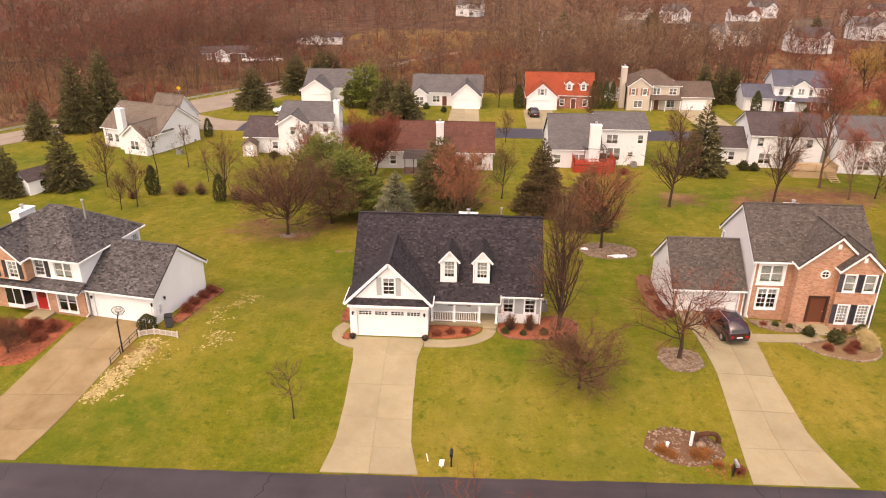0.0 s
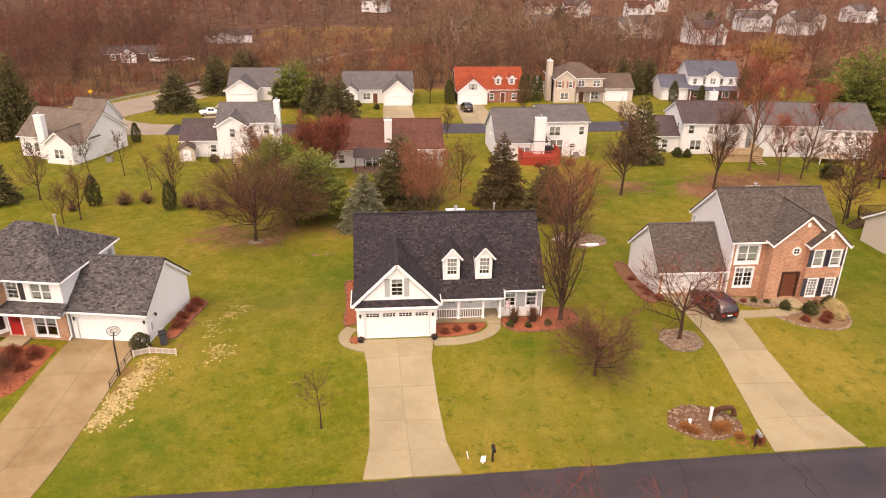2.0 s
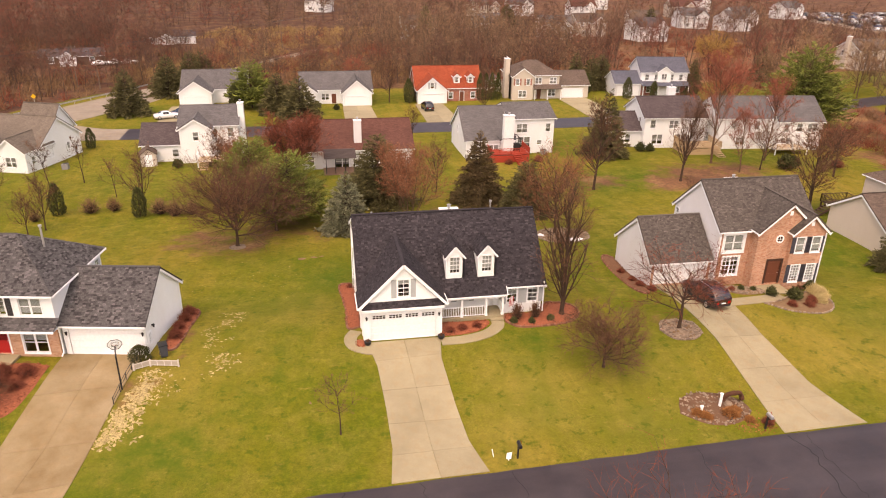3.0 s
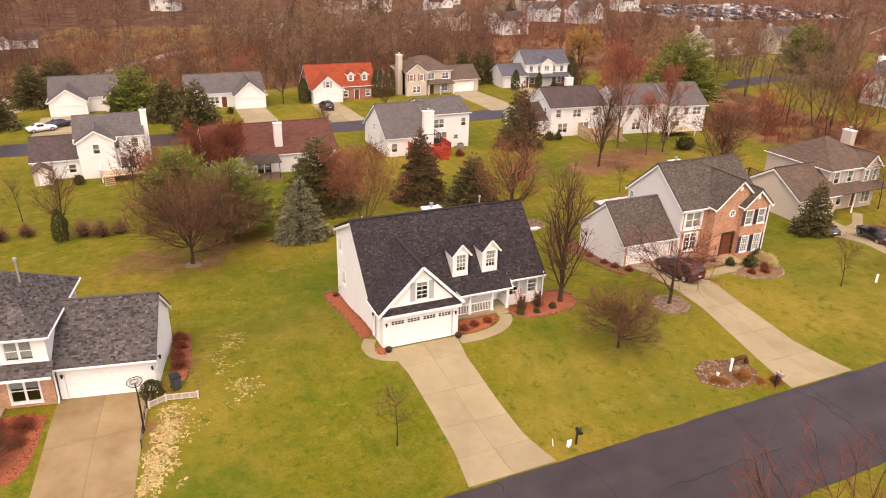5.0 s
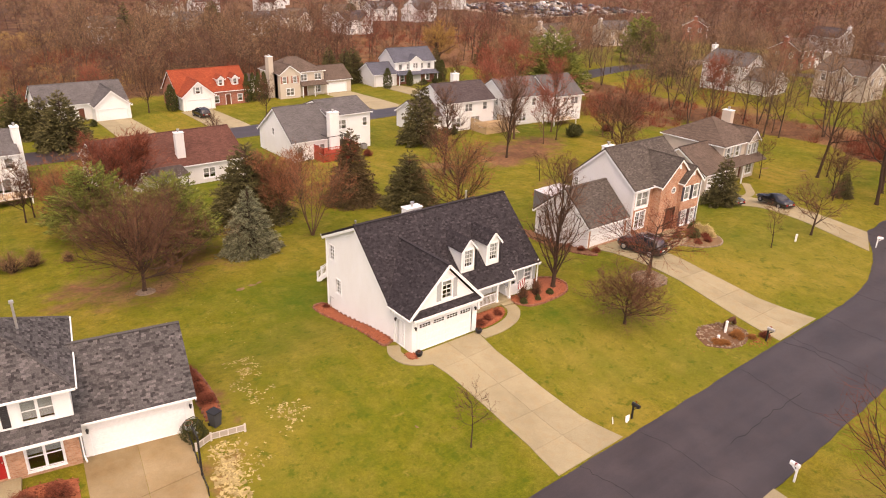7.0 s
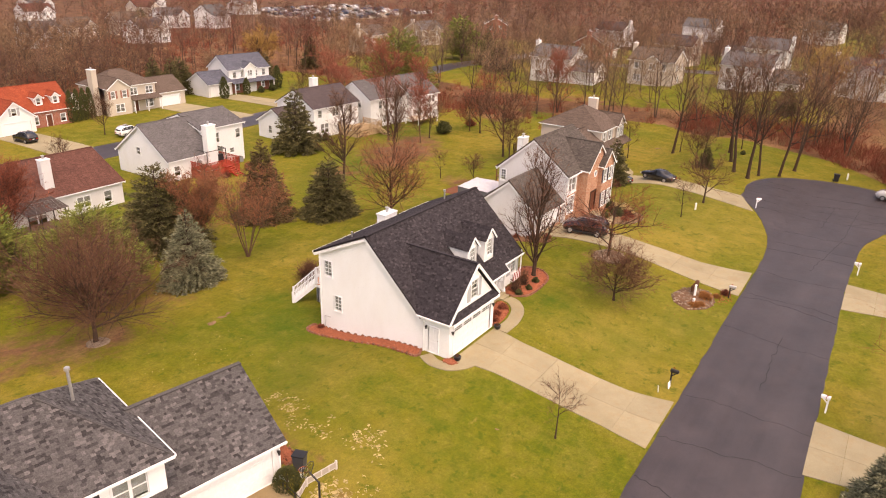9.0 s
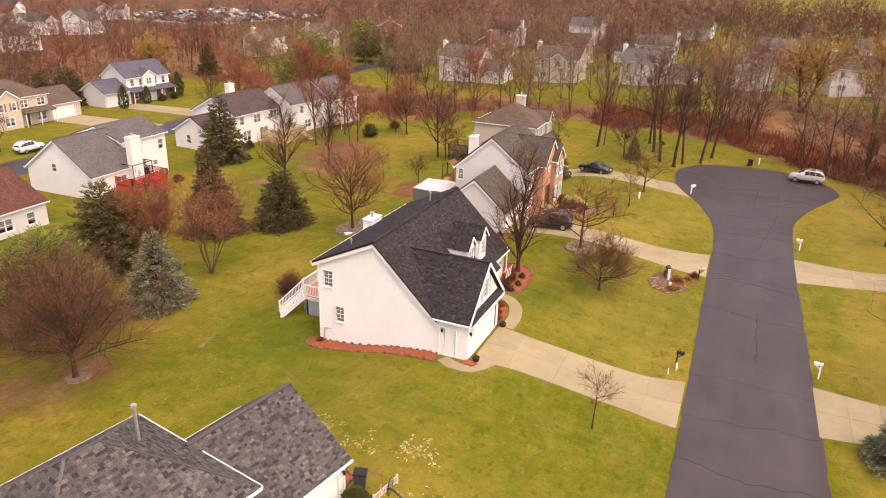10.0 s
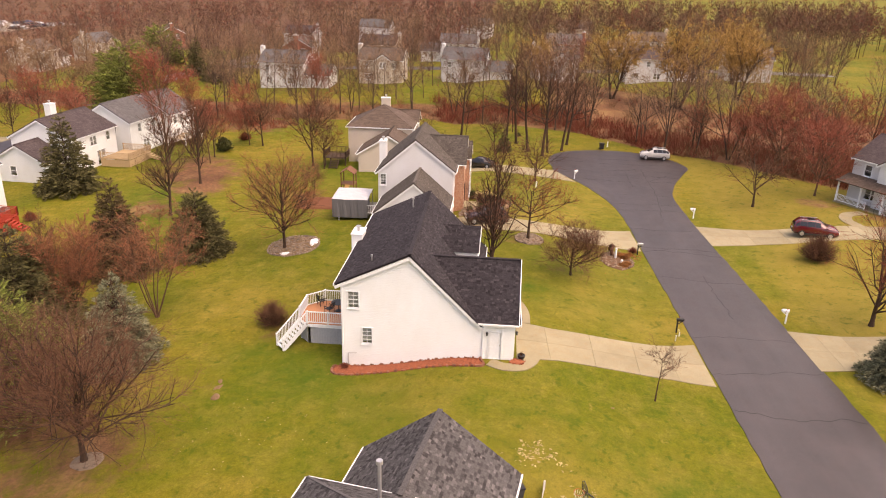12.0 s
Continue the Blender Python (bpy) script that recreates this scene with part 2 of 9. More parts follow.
    litter = mix(nt, 0.8, litter, ramp(nt, lit2, [(0.3, (0.5, 0.5, 0.5)), (0.7, (1.4, 1.35, 1.3))]), 'MULTIPLY')
    at = nt.nodes.new("ShaderNodeAttribute")
    at.attribute_name = "wildness"
    edge = nt.nodes.new("ShaderNodeMath")
    edge.operation = 'ADD'
    nt.links.new(at.outputs["Fac"], edge.inputs[0])
    mul = nt.nodes.new("ShaderNodeMath")
    mul.operation = 'MULTIPLY_ADD'
    nt.links.new(noise_tex(nt, v, 0.4, 5, 0.7), mul.inputs[0])
    mul.inputs[1].default_value, mul.inputs[2].default_value = 1.2, -0.6
    nt.links.new(mul.outputs[0], edge.inputs[1])
    col = mix(nt, ramp(nt, edge.outputs[0], [(0.35, (0, 0, 0)), (0.65, (1, 1, 1))]), col, litter)
    nt.links.new(col, b.inputs["Base Color"])
    bump(nt, b, fine, 0.6, 0.06)
    return m


def asphalt_material():
    m, nt, b = material("asphalt", 0.45, 0.55)
    v = world_coords(nt)
    n1, n2 = noise_tex(nt, v, 0.25, 6, 0.65), noise_tex(nt, v, 30, 4, 0.7)
    col = ramp(nt, n1, [(0.3, (0.019, 0.0135, 0.0135)), (0.48, (0.03, 0.0215, 0.0215)), (0.6, (0.038, 0.028, 0.028)), (0.76, (0.056, 0.042, 0.041))])
    lanes = noise_tex(nt, world_coords(nt, (0.03, 0.7, 1)), 1.0, 4, 0.65)
    col = mix(nt, ramp(nt, lanes, [(0.4, (0, 0, 0)), (0.7, (0.5, 0.5, 0.5))]), col, (0.05, 0.04, 0.042))
    stain = noise_tex(nt, v, 0.9, 6, 0.75)
    col = mix(nt, 0.7, col, ramp(nt, stain, [(0.34, (0.7, 0.7, 0.7)), (0.5, (1, 1, 1)), (0.7, (1.28, 1.25, 1.23))]), 'MULTIPLY')
    col = mix(nt, 0.6, col, ramp(nt, n2, [(0.3, (0.55, 0.55, 0.55)), (0.7, (1.5, 1.5, 1.5))]), 'MULTIPLY')
    nt.links.new(col, b.inputs["Base Color"])
    nt.links.new(ramp(nt, stain, [(0.3, (0.42, 0.42, 0.42)), (0.7, (0.52, 0.52, 0.52))]), b.inputs["Roughness"])
    bump(nt, b, n2, 0.35, 0.008)
    return m


def concrete_material(name="concrete", c0=(0.225, 0.194, 0.12), c1=(0.3, 0.264, 0.168)):
    m, nt, b = material(name, 0.85, 0.25)
    v = world_coords(nt)
    n1, n2, n3 = noise_tex(nt, v, 0.35, 6, 0.65), noise_tex(nt, v, 18, 4, 0.7), noise_tex(nt, v, 1.6, 4, 0.6)
    col = mix(nt, ramp(nt, n1, [(0.3, (0, 0, 0)), (0.7, (1, 1, 1))]), c0, c1)
    col = mix(nt, ramp(nt, n3, [(0.5, (0, 0, 0)), (0.78, (0.4, 0.4, 0.4))]), col, (0.27, 0.175, 0.08))
    rnd = nt.nodes.new("ShaderNodeObjectInfo").outputs["Random"]
    col = mix(nt, 1.0, col, ramp(nt, rnd, [(0, (0.9, 0.9, 0.9)), (1, (1.08, 1.08, 1.08))]), 'MULTIPLY')
    col = mix(nt, 0.4, col, ramp(nt, n2, [(0.3, (0.7, 0.7, 0.7)), (0.7, (1.3, 1.3, 1.3))]), 'MULTIPLY')
    nt.links.new(col, b.inputs["Base Color"])
    bump(nt, b, n2, 0.2, 0.01)
    return m


def siding_material(name, c, pitch=0.125):
    """Lapped vinyl boards, each lap's shadow line given as relief and also painted into the colour."""
    m, nt, b = material(name, 0.55, 0.35)
    v = coords(nt)
    sep = nt.nodes.new("ShaderNodeSeparateXYZ")
    nt.links.new(v, sep.inputs[0])
    dv = nt.nodes.new("ShaderNodeMath")
    dv.operation = 'DIVIDE'
    nt.links.new(sep.outputs["Z"], dv.inputs[0])
    dv.inputs[1].default_value = pitch
    fr = nt.nodes.new("ShaderNodeMath")
    fr.operation = 'FRACT'
    nt.links.new(dv.outputs[0], fr.inputs[0])
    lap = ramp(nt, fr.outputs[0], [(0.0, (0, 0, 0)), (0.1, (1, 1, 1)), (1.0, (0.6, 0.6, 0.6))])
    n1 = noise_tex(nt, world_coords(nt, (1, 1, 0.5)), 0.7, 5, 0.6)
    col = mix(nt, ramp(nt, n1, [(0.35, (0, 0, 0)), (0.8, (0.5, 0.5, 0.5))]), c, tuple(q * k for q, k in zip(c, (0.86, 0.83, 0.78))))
    # shade under each lap, darkened straight into the board colour
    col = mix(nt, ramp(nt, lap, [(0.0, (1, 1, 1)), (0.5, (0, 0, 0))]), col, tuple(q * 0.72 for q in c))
    nt.links.new(col, b.inputs["Base Color"])
    bump(nt, b, lap, 0.5, 0.02)
    return m


def brick_material(name, c0, c1, mortar):
    m, nt, b = material(name, 0.85, 0.2)
    v = coords(nt)
    sep = nt.nodes.new("ShaderNodeSeparateXYZ")
    nt.links.new(v, sep.inputs[0])
    s = nt.nodes.new("ShaderNodeMath")
    s.operation = 'ADD'
    nt.links.new(sep.outputs["X"], s.inputs[0])
    nt.links.new(sep.outputs["Y"], s.inputs[1])
    cb = nt.nodes.new("ShaderNodeCombineXYZ")
    nt.links.new(s.outputs[0], cb.inputs["X"])
    nt.links.new(sep.outputs["Z"], cb.inputs["Y"])
    br = add(nt, "ShaderNodeTexBrick", Scale=1.0, Mortar_Size=0.008, Brick_Width=0.21, Row_Height=0.075, Color1=(*c0, 1), Color2=(*c1, 1), Mortar=(*mortar, 1))
    nt.links.new(cb.outputs[0], br.inputs["Vector"])
    n1 = noise_tex(nt, world_coords(nt), 1.3, 5, 0.65)
    col = mix(nt, 0.6, br.outputs["Color"], ramp(nt, n1, [(0.3, (0.7, 0.68, 0.66)), (0.7, (1.3, 1.28, 1.25))]), 'MULTIPLY')
    nt.links.new(col, b.inputs["Base Color"])
    bump(nt, b, br.outputs["Fac"], -0.4, 0.01)
    return m


def roof_material(name, c0, c1, row=0.14, width=0.3):
    """Asphalt shingles on a far roof: tabs as relief and tone."""
    m, nt, b = material(name, 0.9, 0.15)
    v = coords(nt)
    sep = nt.nodes.new("ShaderNodeSeparateXYZ")
    nt.links.new(v, sep.inputs[0])
    s = nt.nodes.new("ShaderNodeMath")
    s.operation = 'MULTIPLY_ADD'
    nt.links.new(sep.outputs["Y"], s.inputs[0])
    s.inputs[1].default_value = 0.37
    nt.links.new(sep.outputs["X"], s.inputs[2])
    cb = nt.nodes.new("ShaderNodeCombineXYZ")
    nt.links.new(s.outputs[0], cb.inputs["X"])
    nt.links.new(sep.outputs["Z"], cb.inputs["Y"])
    br = add(nt, "ShaderNodeTexBrick", Scale=1.0, Mortar_Size=0.006, Brick_Width=width, Row_Height=row * 0.6, Color1=(*c0, 1), Color2=(*c1, 1), Mortar=(*[q * 0.5 for q in c0], 1))
    nt.links.new(cb.outputs[0], br.inputs["Vector"])
    n1, n2 = noise_tex(nt, world_coords(nt), 0.5, 5, 0.65), noise_tex(nt, world_coords(nt), 9, 4, 0.7)
    col = mix(nt, 0.5, br.outputs["Color"], ramp(nt, n1, [(0.3, (0.75, 0.75, 0.75)), (0.7, (1.25, 1.25, 1.25))]), 'MULTIPLY')
    col = mix(nt, 0.6, col, ramp(nt, n2, [(0.3, (0.7, 0.7, 0.7)), (0.7, (1.35, 1.35, 1.35))]), 'MULTIPLY')
    nt.links.new(col, b.inputs["Base Color"])
    bump(nt, b, n2, 0.4, 0.02)
    return m


def shingle_material(name, c0, c1, c2):
    m, nt, b = material(name, 0.92, 0.12)
    isl = nt.nodes.new("ShaderNodeNewGeometry").outputs["Random Per Island"]
    orn = nt.nodes.new("ShaderNodeObjectInfo").outputs["Random"]
    sm_ = nt.nodes.new("ShaderNodeMath")
    sm_.operation = 'ADD'
    nt.links.new(isl, sm_.inputs[0])
    nt.links.new(orn, sm_.inputs[1])
    fr = nt.nodes.new("ShaderNodeMath")
    fr.operation = 'FRACT'
    nt.links.new(sm_.outputs[0], fr.inputs[0])
    col = ramp(nt, fr.outputs[0], [(0.0, c0), (0.45, c1), (0.8, c1), (1.0, c2)])
    n1, n2 = noise_tex(nt, world_coords(nt), 0.5, 5, 0.6), noise_tex(nt, world_coords(nt), 14, 5, 0.8)
    col = mix(nt, 0.5, col, ramp(nt, n1, [(0.3, (0.8, 0.8, 0.8)), (0.7, (1.2, 1.2, 1.2))]), 'MULTIPLY')
    col = mix(nt, 0.8, col, ramp(nt, n2, [(0.32, (0.5, 0.5, 0.5)), (0.68, (1.55, 1.52, 1.52))]), 'MULTIPLY')
    nt.links.new(col, b.inputs["Base Color"])
    bump(nt, b, n2, 0.7, 0.02)
    return m


def plain(name, c, rough=0.5, spec=0.4, metal=0.0, coat=0.0):
    m, nt, b = material(name, rough, spec)
    n1 = noise_tex(nt, world_coords(nt), 6.0, 4, 0.6)
    col = mix(nt, 0.25, c, ramp(nt, n1, [(0.3, (0.75, 0.75, 0.75)), (0.7, (1.2, 1.2, 1.2))]), 'MULTIPLY')
    nt.links.new(col, b.inputs["Base Color"])
    b.inputs["Metallic"].default_value = metal
    b.inputs["Coat Weight"].default_value = coat
    return m


def glass_material():
    m, nt, b = material("window_glass", 0.03, 0.5)
    b.inputs["Base Color"].default_value = (0.75, 0.8, 0.8, 1)
    b.inputs["Transmission Weight"].default_value = 1.0
    b.inputs["IOR"].default_value = 1.45
    return m


GRASS = grass_material()
ASPHALT = asphalt_material()
CONCRETE = concrete_material()
CONCRETE_PALE = concrete_material("pale_concrete_road", (0.2, 0.17, 0.13), (0.28, 0.24, 0.19))
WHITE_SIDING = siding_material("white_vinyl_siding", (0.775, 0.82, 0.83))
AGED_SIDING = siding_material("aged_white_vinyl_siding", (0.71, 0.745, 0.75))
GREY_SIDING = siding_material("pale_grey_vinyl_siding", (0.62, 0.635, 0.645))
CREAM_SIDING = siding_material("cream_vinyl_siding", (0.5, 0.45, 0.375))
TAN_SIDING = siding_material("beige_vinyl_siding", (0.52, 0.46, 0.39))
GARAGE_WHITE = plain("white_garage_door_paint", (0.74, 0.77, 0.78), 0.5)
TRIM = plain("white_trim_paint", (0.745, 0.78, 0.79), 0.45)
BRICK = brick_material("orange_brown_brick", (0.31, 0.135, 0.08), (0.48, 0.265, 0.17), (0.45, 0.34, 0.26))
TAN_BRICK = brick_material("tan_brick", (0.36, 0.185, 0.11), (0.49, 0.29, 0.19), (0.43, 0.32, 0.24))
RED_BRICK = brick_material("red_brick", (0.28, 0.09, 0.06), (0.34, 0.12, 0.08), (0.3, 0.22, 0.18))
ROOF_CHARCOAL = shingle_material("charcoal_shingle", (0.02, 0.0175, 0.02), (0.034, 0.031, 0.035), (0.058, 0.053, 0.058))
ROOF_SLATE = shingle_material("weathered_grey_shingle", (0.03, 0.0285, 0.029), (0.076, 0.0735, 0.0735), (0.122, 0.117, 0.116))
ROOF_TAUPE = shingle_material("grey_brown_shingle", (0.052, 0.045, 0.04), (0.078, 0.069, 0.061), (0.112, 0.1, 0.09))
FAR_GREY = roof_material("far_grey_shingle", (0.085, 0.08, 0.08), (0.12, 0.115, 0.115))
FAR_DARK = roof_material("far_dark_shingle", (0.058, 0.045, 0.046), (0.088, 0.07, 0.07))
FAR_BROWN = roof_material("far_brown_shingle", (0.085, 0.063, 0.05), (0.125, 0.094, 0.076))
FAR_TAUPE = roof_material("far_taupe_shingle", (0.115, 0.096, 0.078), (0.155, 0.13, 0.105))
FAR_RUST = roof_material("far_rust_shingle", (0.085, 0.037, 0.028), (0.122, 0.056, 0.043))
FAR_RED = roof_material("orange_red_shingle", (0.22, 0.046, 0.023), (0.28, 0.066, 0.031))
FAR_BLUE = roof_material("blue_grey_shingle", (0.07, 0.075, 0.095), (0.1, 0.105, 0.13))
GLASS = glass_material()
# greys of the window blinds, also standing in for sky reflected in the glass
BLIND_SHEEN = plain("pale_window_blind", (0.36, 0.37, 0.365), 0.8)
FAR_BLIND_SHEEN = plain("grey_far_blind_sheen", (0.3, 0.29, 0.28), 0.8)
SHUTTER_GREY = plain("grey_shutter_paint", (0.33, 0.36, 0.36), 0.5)
SHUTTER_DARK = plain("dark_navy_shutter_paint", (0.035, 0.035, 0.045), 0.5)
SHUTTER_BLACK = plain("black_shutter_paint", (0.02, 0.02, 0.022), 0.5)
SHUTTER_ROSE = plain("faded_rose_shutter_paint", (0.3, 0.14, 0.1), 0.6)
DOOR_BROWN = plain("stained_wood_door", (0.13, 0.045, 0.025), 0.4)
DOOR_DARK = plain("dark_brown_door_frame", (0.05, 0.022, 0.014), 0.5)
DOOR_RED = plain("red_door_paint", (0.4, 0.02, 0.02), 0.4)
METAL = plain("galvanised_metal", (0.5, 0.5, 0.5), 0.4, 0.5, 0.7)
BLACK = plain("black_painted_metal", (0.015, 0.015, 0.016), 0.45)
DECK_RED = plain("red_stained_deck_wood", (0.33, 0.04, 0.02), 0.6)
WOOD_TAN = plain("natural_deck_wood", (0.42, 0.3, 0.17), 0.7)
WOOD_DECK = plain("orange_stained_deck_boards", (0.47, 0.21, 0.1), 0.7)
MULCH = mottled("red_bark_mulch", (0.13, 0.04, 0.022), (0.36, 0.125, 0.068), 6.0, 0.95, 0.1, 0.8, 14.0, island=0.5)
DIRT = mottled("bare_soil", (0.13, 0.08, 0.045), (0.22, 0.15, 0.085), 2.0, 0.95, 0.1, 0.4, 20.0)
STONE = mottled("field_stone", (0.13, 0.092, 0.065), (0.27, 0.21, 0.155), 3.0, 0.85, 0.2, 0.3, 20.0, island=0.35)
BARK = mottled("grey_brown_bark", (0.042, 0.027, 0.019), (0.082, 0.053, 0.039), 6.0, 0.95, 0.1, 0.4, 50.0)
BARK_PALE = mottled("pale_ash_bark", (0.13, 0.095, 0.07), (0.2, 0.15, 0.11), 6.0, 0.95, 0.1, 0.4, 50.0)
BARK_TAN = mottled("tan_brown_bark", (0.085, 0.05, 0.032), (0.15, 0.092, 0.06), 6.0, 0.95, 0.1, 0.4, 50.0)
TWIG_RED = mottled("russet_budding_twigs", (0.15, 0.042, 0.026), (0.245, 0.083, 0.05), 0.6, 0.95, 0.1, 0.0, 8.0, island=0.3)
TWIG_BROWN = mottled("brown_twigs", (0.105, 0.05, 0.03), (0.175, 0.092, 0.056), 0.6, 0.95, 0.1, 0.0, 8.0, island=0.3)
TWIG_TAN = mottled("tan_twigs", (0.17, 0.098, 0.055), (0.24, 0.15, 0.08), 0.6, 0.95, 0.1, 0.0, 8.0, island=0.3)
WOOD_BROWN = mottled("dull_woodland_twigs", (0.112, 0.056, 0.038), (0.19, 0.1, 0.067), 0.25, 0.95, 0.1, 0.0, 3.0, island=0.3)
WOOD_RED = mottled("russet_woodland_twigs", (0.15, 0.05, 0.034), (0.235, 0.085, 0.057), 0.25, 0.95, 0.1, 0.0, 3.0, island=0.3)
WOOD_TAN_TWIG = mottled("tan_woodland_twigs", (0.18, 0.11, 0.066), (0.3, 0.195, 0.115), 0.25, 0.95, 0.1, 0.0, 3.0, island=0.3)
TWIG_ROSE = mottled("rose_red_budding_twigs", (0.2, 0.058, 0.038), (0.33, 0.115, 0.075), 0.6, 0.95, 0.1, 0.0, 8.0, island=0.3)
TWIG_RUST = mottled("rust_brown_twigs", (0.19, 0.075, 0.04), (0.3, 0.135, 0.075), 0.6, 0.95, 0.1, 0.0, 8.0, island=0.3)
OCHRE_GRASS = mottled("ochre_dead_grass", (0.24, 0.15, 0.06), (0.4, 0.27, 0.12), 0.3, 0.95, 0.1, 0.0, 3.0, island=0.3)
OLD_SIDING = plain("weathered_brown_siding", (0.13, 0.075, 0.05), 0.8)
TWIG_GOLD = mottled("golden_willow_twigs", (0.3, 0.175, 0.055), (0.42, 0.26, 0.085), 0.6, 0.9, 0.1, 0.0, 8.0, island=0.3)
WOOD_BARK = mottled("woodland_bark", (0.05, 0.034, 0.026), (0.115, 0.08, 0.06), 2.0, 0.95, 0.1, 0.0, 20.0)
SPRUCE = mottled("dark_spruce_needles", (0.048, 0.045, 0.018), (0.15, 0.135, 0.055), 1.2, 0.85, 0.2, 0.0, 5.0, island=0.5)
BLUE_SPRUCE = mottled("blue_spruce_needles", (0.09, 0.098, 0.054), (0.25, 0.25, 0.16), 1.0, 0.85, 0.2, 0.0, 6.0, island=0.5)
RUSSET_SPRUCE = mottled("spruce_needles_with_russet_dieback", (0.045, 0.045, 0.018), (0.16, 0.1, 0.048), 0.45, 0.85, 0.2, 0.0, 5.0, island=0.5)
PINE = mottled("pine_needles", (0.085, 0.105, 0.022), (0.2, 0.225, 0.05), 1.0, 0.85, 0.2, 0.0, 5.0, island=0.55)
ARBOR = mottled("arborvitae_scales", (0.038, 0.045, 0.014), (0.085, 0.088, 0.03), 2.0, 0.85, 0.2, 0.0, 12.0, island=0.35)
DRY = mottled("straw_dry_grass", (0.19, 0.14, 0.055), (0.42, 0.345, 0.175), 2.0, 0.95, 0.1, 0.0, 12.0, island=0.3)
PALE_GRASS = mottled("pale_ornamental_grass", (0.4, 0.32, 0.14), (0.6, 0.5, 0.27), 2.0, 0.95, 0.1, 0.0, 12.0, island=0.3)
TYRE = plain("tyre_rubber", (0.02, 0.02, 0.02), 0.8)
RIM = plain("alloy_rim", (0.45, 0.45, 0.46), 0.3, 0.5, 0.8)
CAR_GLASS = plain("dark_car_glass", (0.01, 0.011, 0.013), 0.05, 0.6)
LAMP_RED = plain("red_lamp_lens", (0.3, 0.01, 0.01), 0.2)
LAMP_CLEAR = plain("clear_lamp_lens", (0.7, 0.7, 0.7), 0.15)

# ---- ground ----
def spaced(lo, hi, a, b, step, far_step):
    """Even steps between a and b, growing steps outwards to lo and hi."""
    mid = list(np.arange(a, b + 0.01, step))
    out, s = [b], step
    while out[-1] < hi:
        s = min(far_step, s * 1.25)
        out.append(out[-1] + s)
    left, s = [a], step
    while left[-1] > lo:
        s = min(far_step, s * 1.25)
        left.append(left[-1] - s)
    return left[:0:-1] + mid + out[1:]


gx = spaced(-1500, 1500, -100, 130, 1.5, 60)
gy = spaced(-900, 1900, 0, 180, 1.5, 60)
gs = Shape()
gs.v = [(x, y, ground_z(x, y)) for y in gy for x in gx]
nx = len(gx)
gs.f = [(j * nx + i, j * nx + i + 1, (j + 1) * nx + i + 1, (j + 1) * nx + i) for j in range(len(gy) - 1) for i in range(nx - 1)]
gm = gs.mesh("ground", GRASS, True)
att = gm.attributes.new("wildness", 'FLOAT', 'POINT')
att.data.foreach_set("value", [max(wild(v[0], v[1]), litter(v[0], v[1])) for v in gs.v])
att = gm.attributes.new("dark_woods_floor", 'FLOAT', 'POINT')
att.data.foreach_set("value", [max(sm(75, 20, v[0]) * sm(140, 165, v[1]) + sm(-40, -60, v[0]), 0.75 * sm(170, 190, v[0]), 0.6 * sm(240, 262, v[1])) for v in gs.v])
att = gm.attributes.new("lush", 'FLOAT', 'POINT')
att.data.foreach_set("value", [lush(v[0], v[1]) for v in gs.v])
att = gm.attributes.new("straw", 'FLOAT', 'POINT')
att.data.foreach_set("value", [straw(v[0], v[1]) for v in gs.v])
ground = tagged(new("ground", gm), "spring lawn of green and straw grass with woodland litter", "ground", "", "structure")


def strip(name, rows, lift, mat_, label, category, kind="structure", skirt=0.06):
    """A surface laid on the ground: rows of points across, joined along, with its edges turned down."""
    s = Shape()
    n = len(rows[0])
    for r in rows:
        s.v += [(x, y, ground_z(x, y) + lift) for x, y in r]
    for j in range(len(rows) - 1):
        for i in range(n - 1):
            a = j * n + i
            s.f.append((a, a + 1, a + n + 1, a + n))
    k = len(s.v)
    edge = [j * n for j in range(len(rows))] + [(len(rows) - 1) * n + i for i in range(1, n)] + [j * n + n - 1 for j in range(len(rows) - 2, -1, -1)] + list(range(n - 2, 0, -1))
    s.v += [(s.v[e][0], s.v[e][1], s.v[e][2] - lift - skirt) for e in edge]
    m = len(edge)
    s.f += [(edge[i], k + i, k + (i + 1) % m, edge[(i + 1) % m]) for i in range(m)]
    return tagged(new(name, s.mesh(name, mat_)), label, category, "", kind)


def lerp2(a, b, t):
    return (a[0] + (b[0] - a[0]) * t, a[1] + (b[1] - a[1]) * t)


def road_north(x):
    y = 32.9 + 0.022 * x
    if x > 26:
        y += 6.5 * min(1, (x - 26) / 22) ** 2.2
    if x <= 48:
        return y
    c = 30.4 + math.sqrt(max(0, 10.4 ** 2 - (x - 53.8) ** 2))
    return c if x > 52 else y + (c - y) * sm(48, 52, x)


def road_south(x):
    y = 24.85 + 0.04 * max(-20, min(x, 24))
    if x > 36.5:
        y -= 5.6 * min(1, (x - 36.5) / 16.5) ** 1.5
    c = 30.4 - math.sqrt(max(0, 10.4 ** 2 - (x - 53.8) ** 2))
    return c if x > 53 else y


xs = [x for x in np.arange(-140, 63.9, 1.25)] + [63.5, 63.9, 64.1]
xs = sorted(set(float(min(x, 64.15)) for x in xs))
strip("road", [[lerp2((x + random.uniform(-.05, .05), road_south(x) + random.uniform(-.06, .06)), (x, road_north(x) + random.uniform(-.06, .06)), t / 8) for t in range(9)] for x in xs], 0.035, ASPHALT,
      "dark weathered asphalt road ending in a round turning circle", "road")


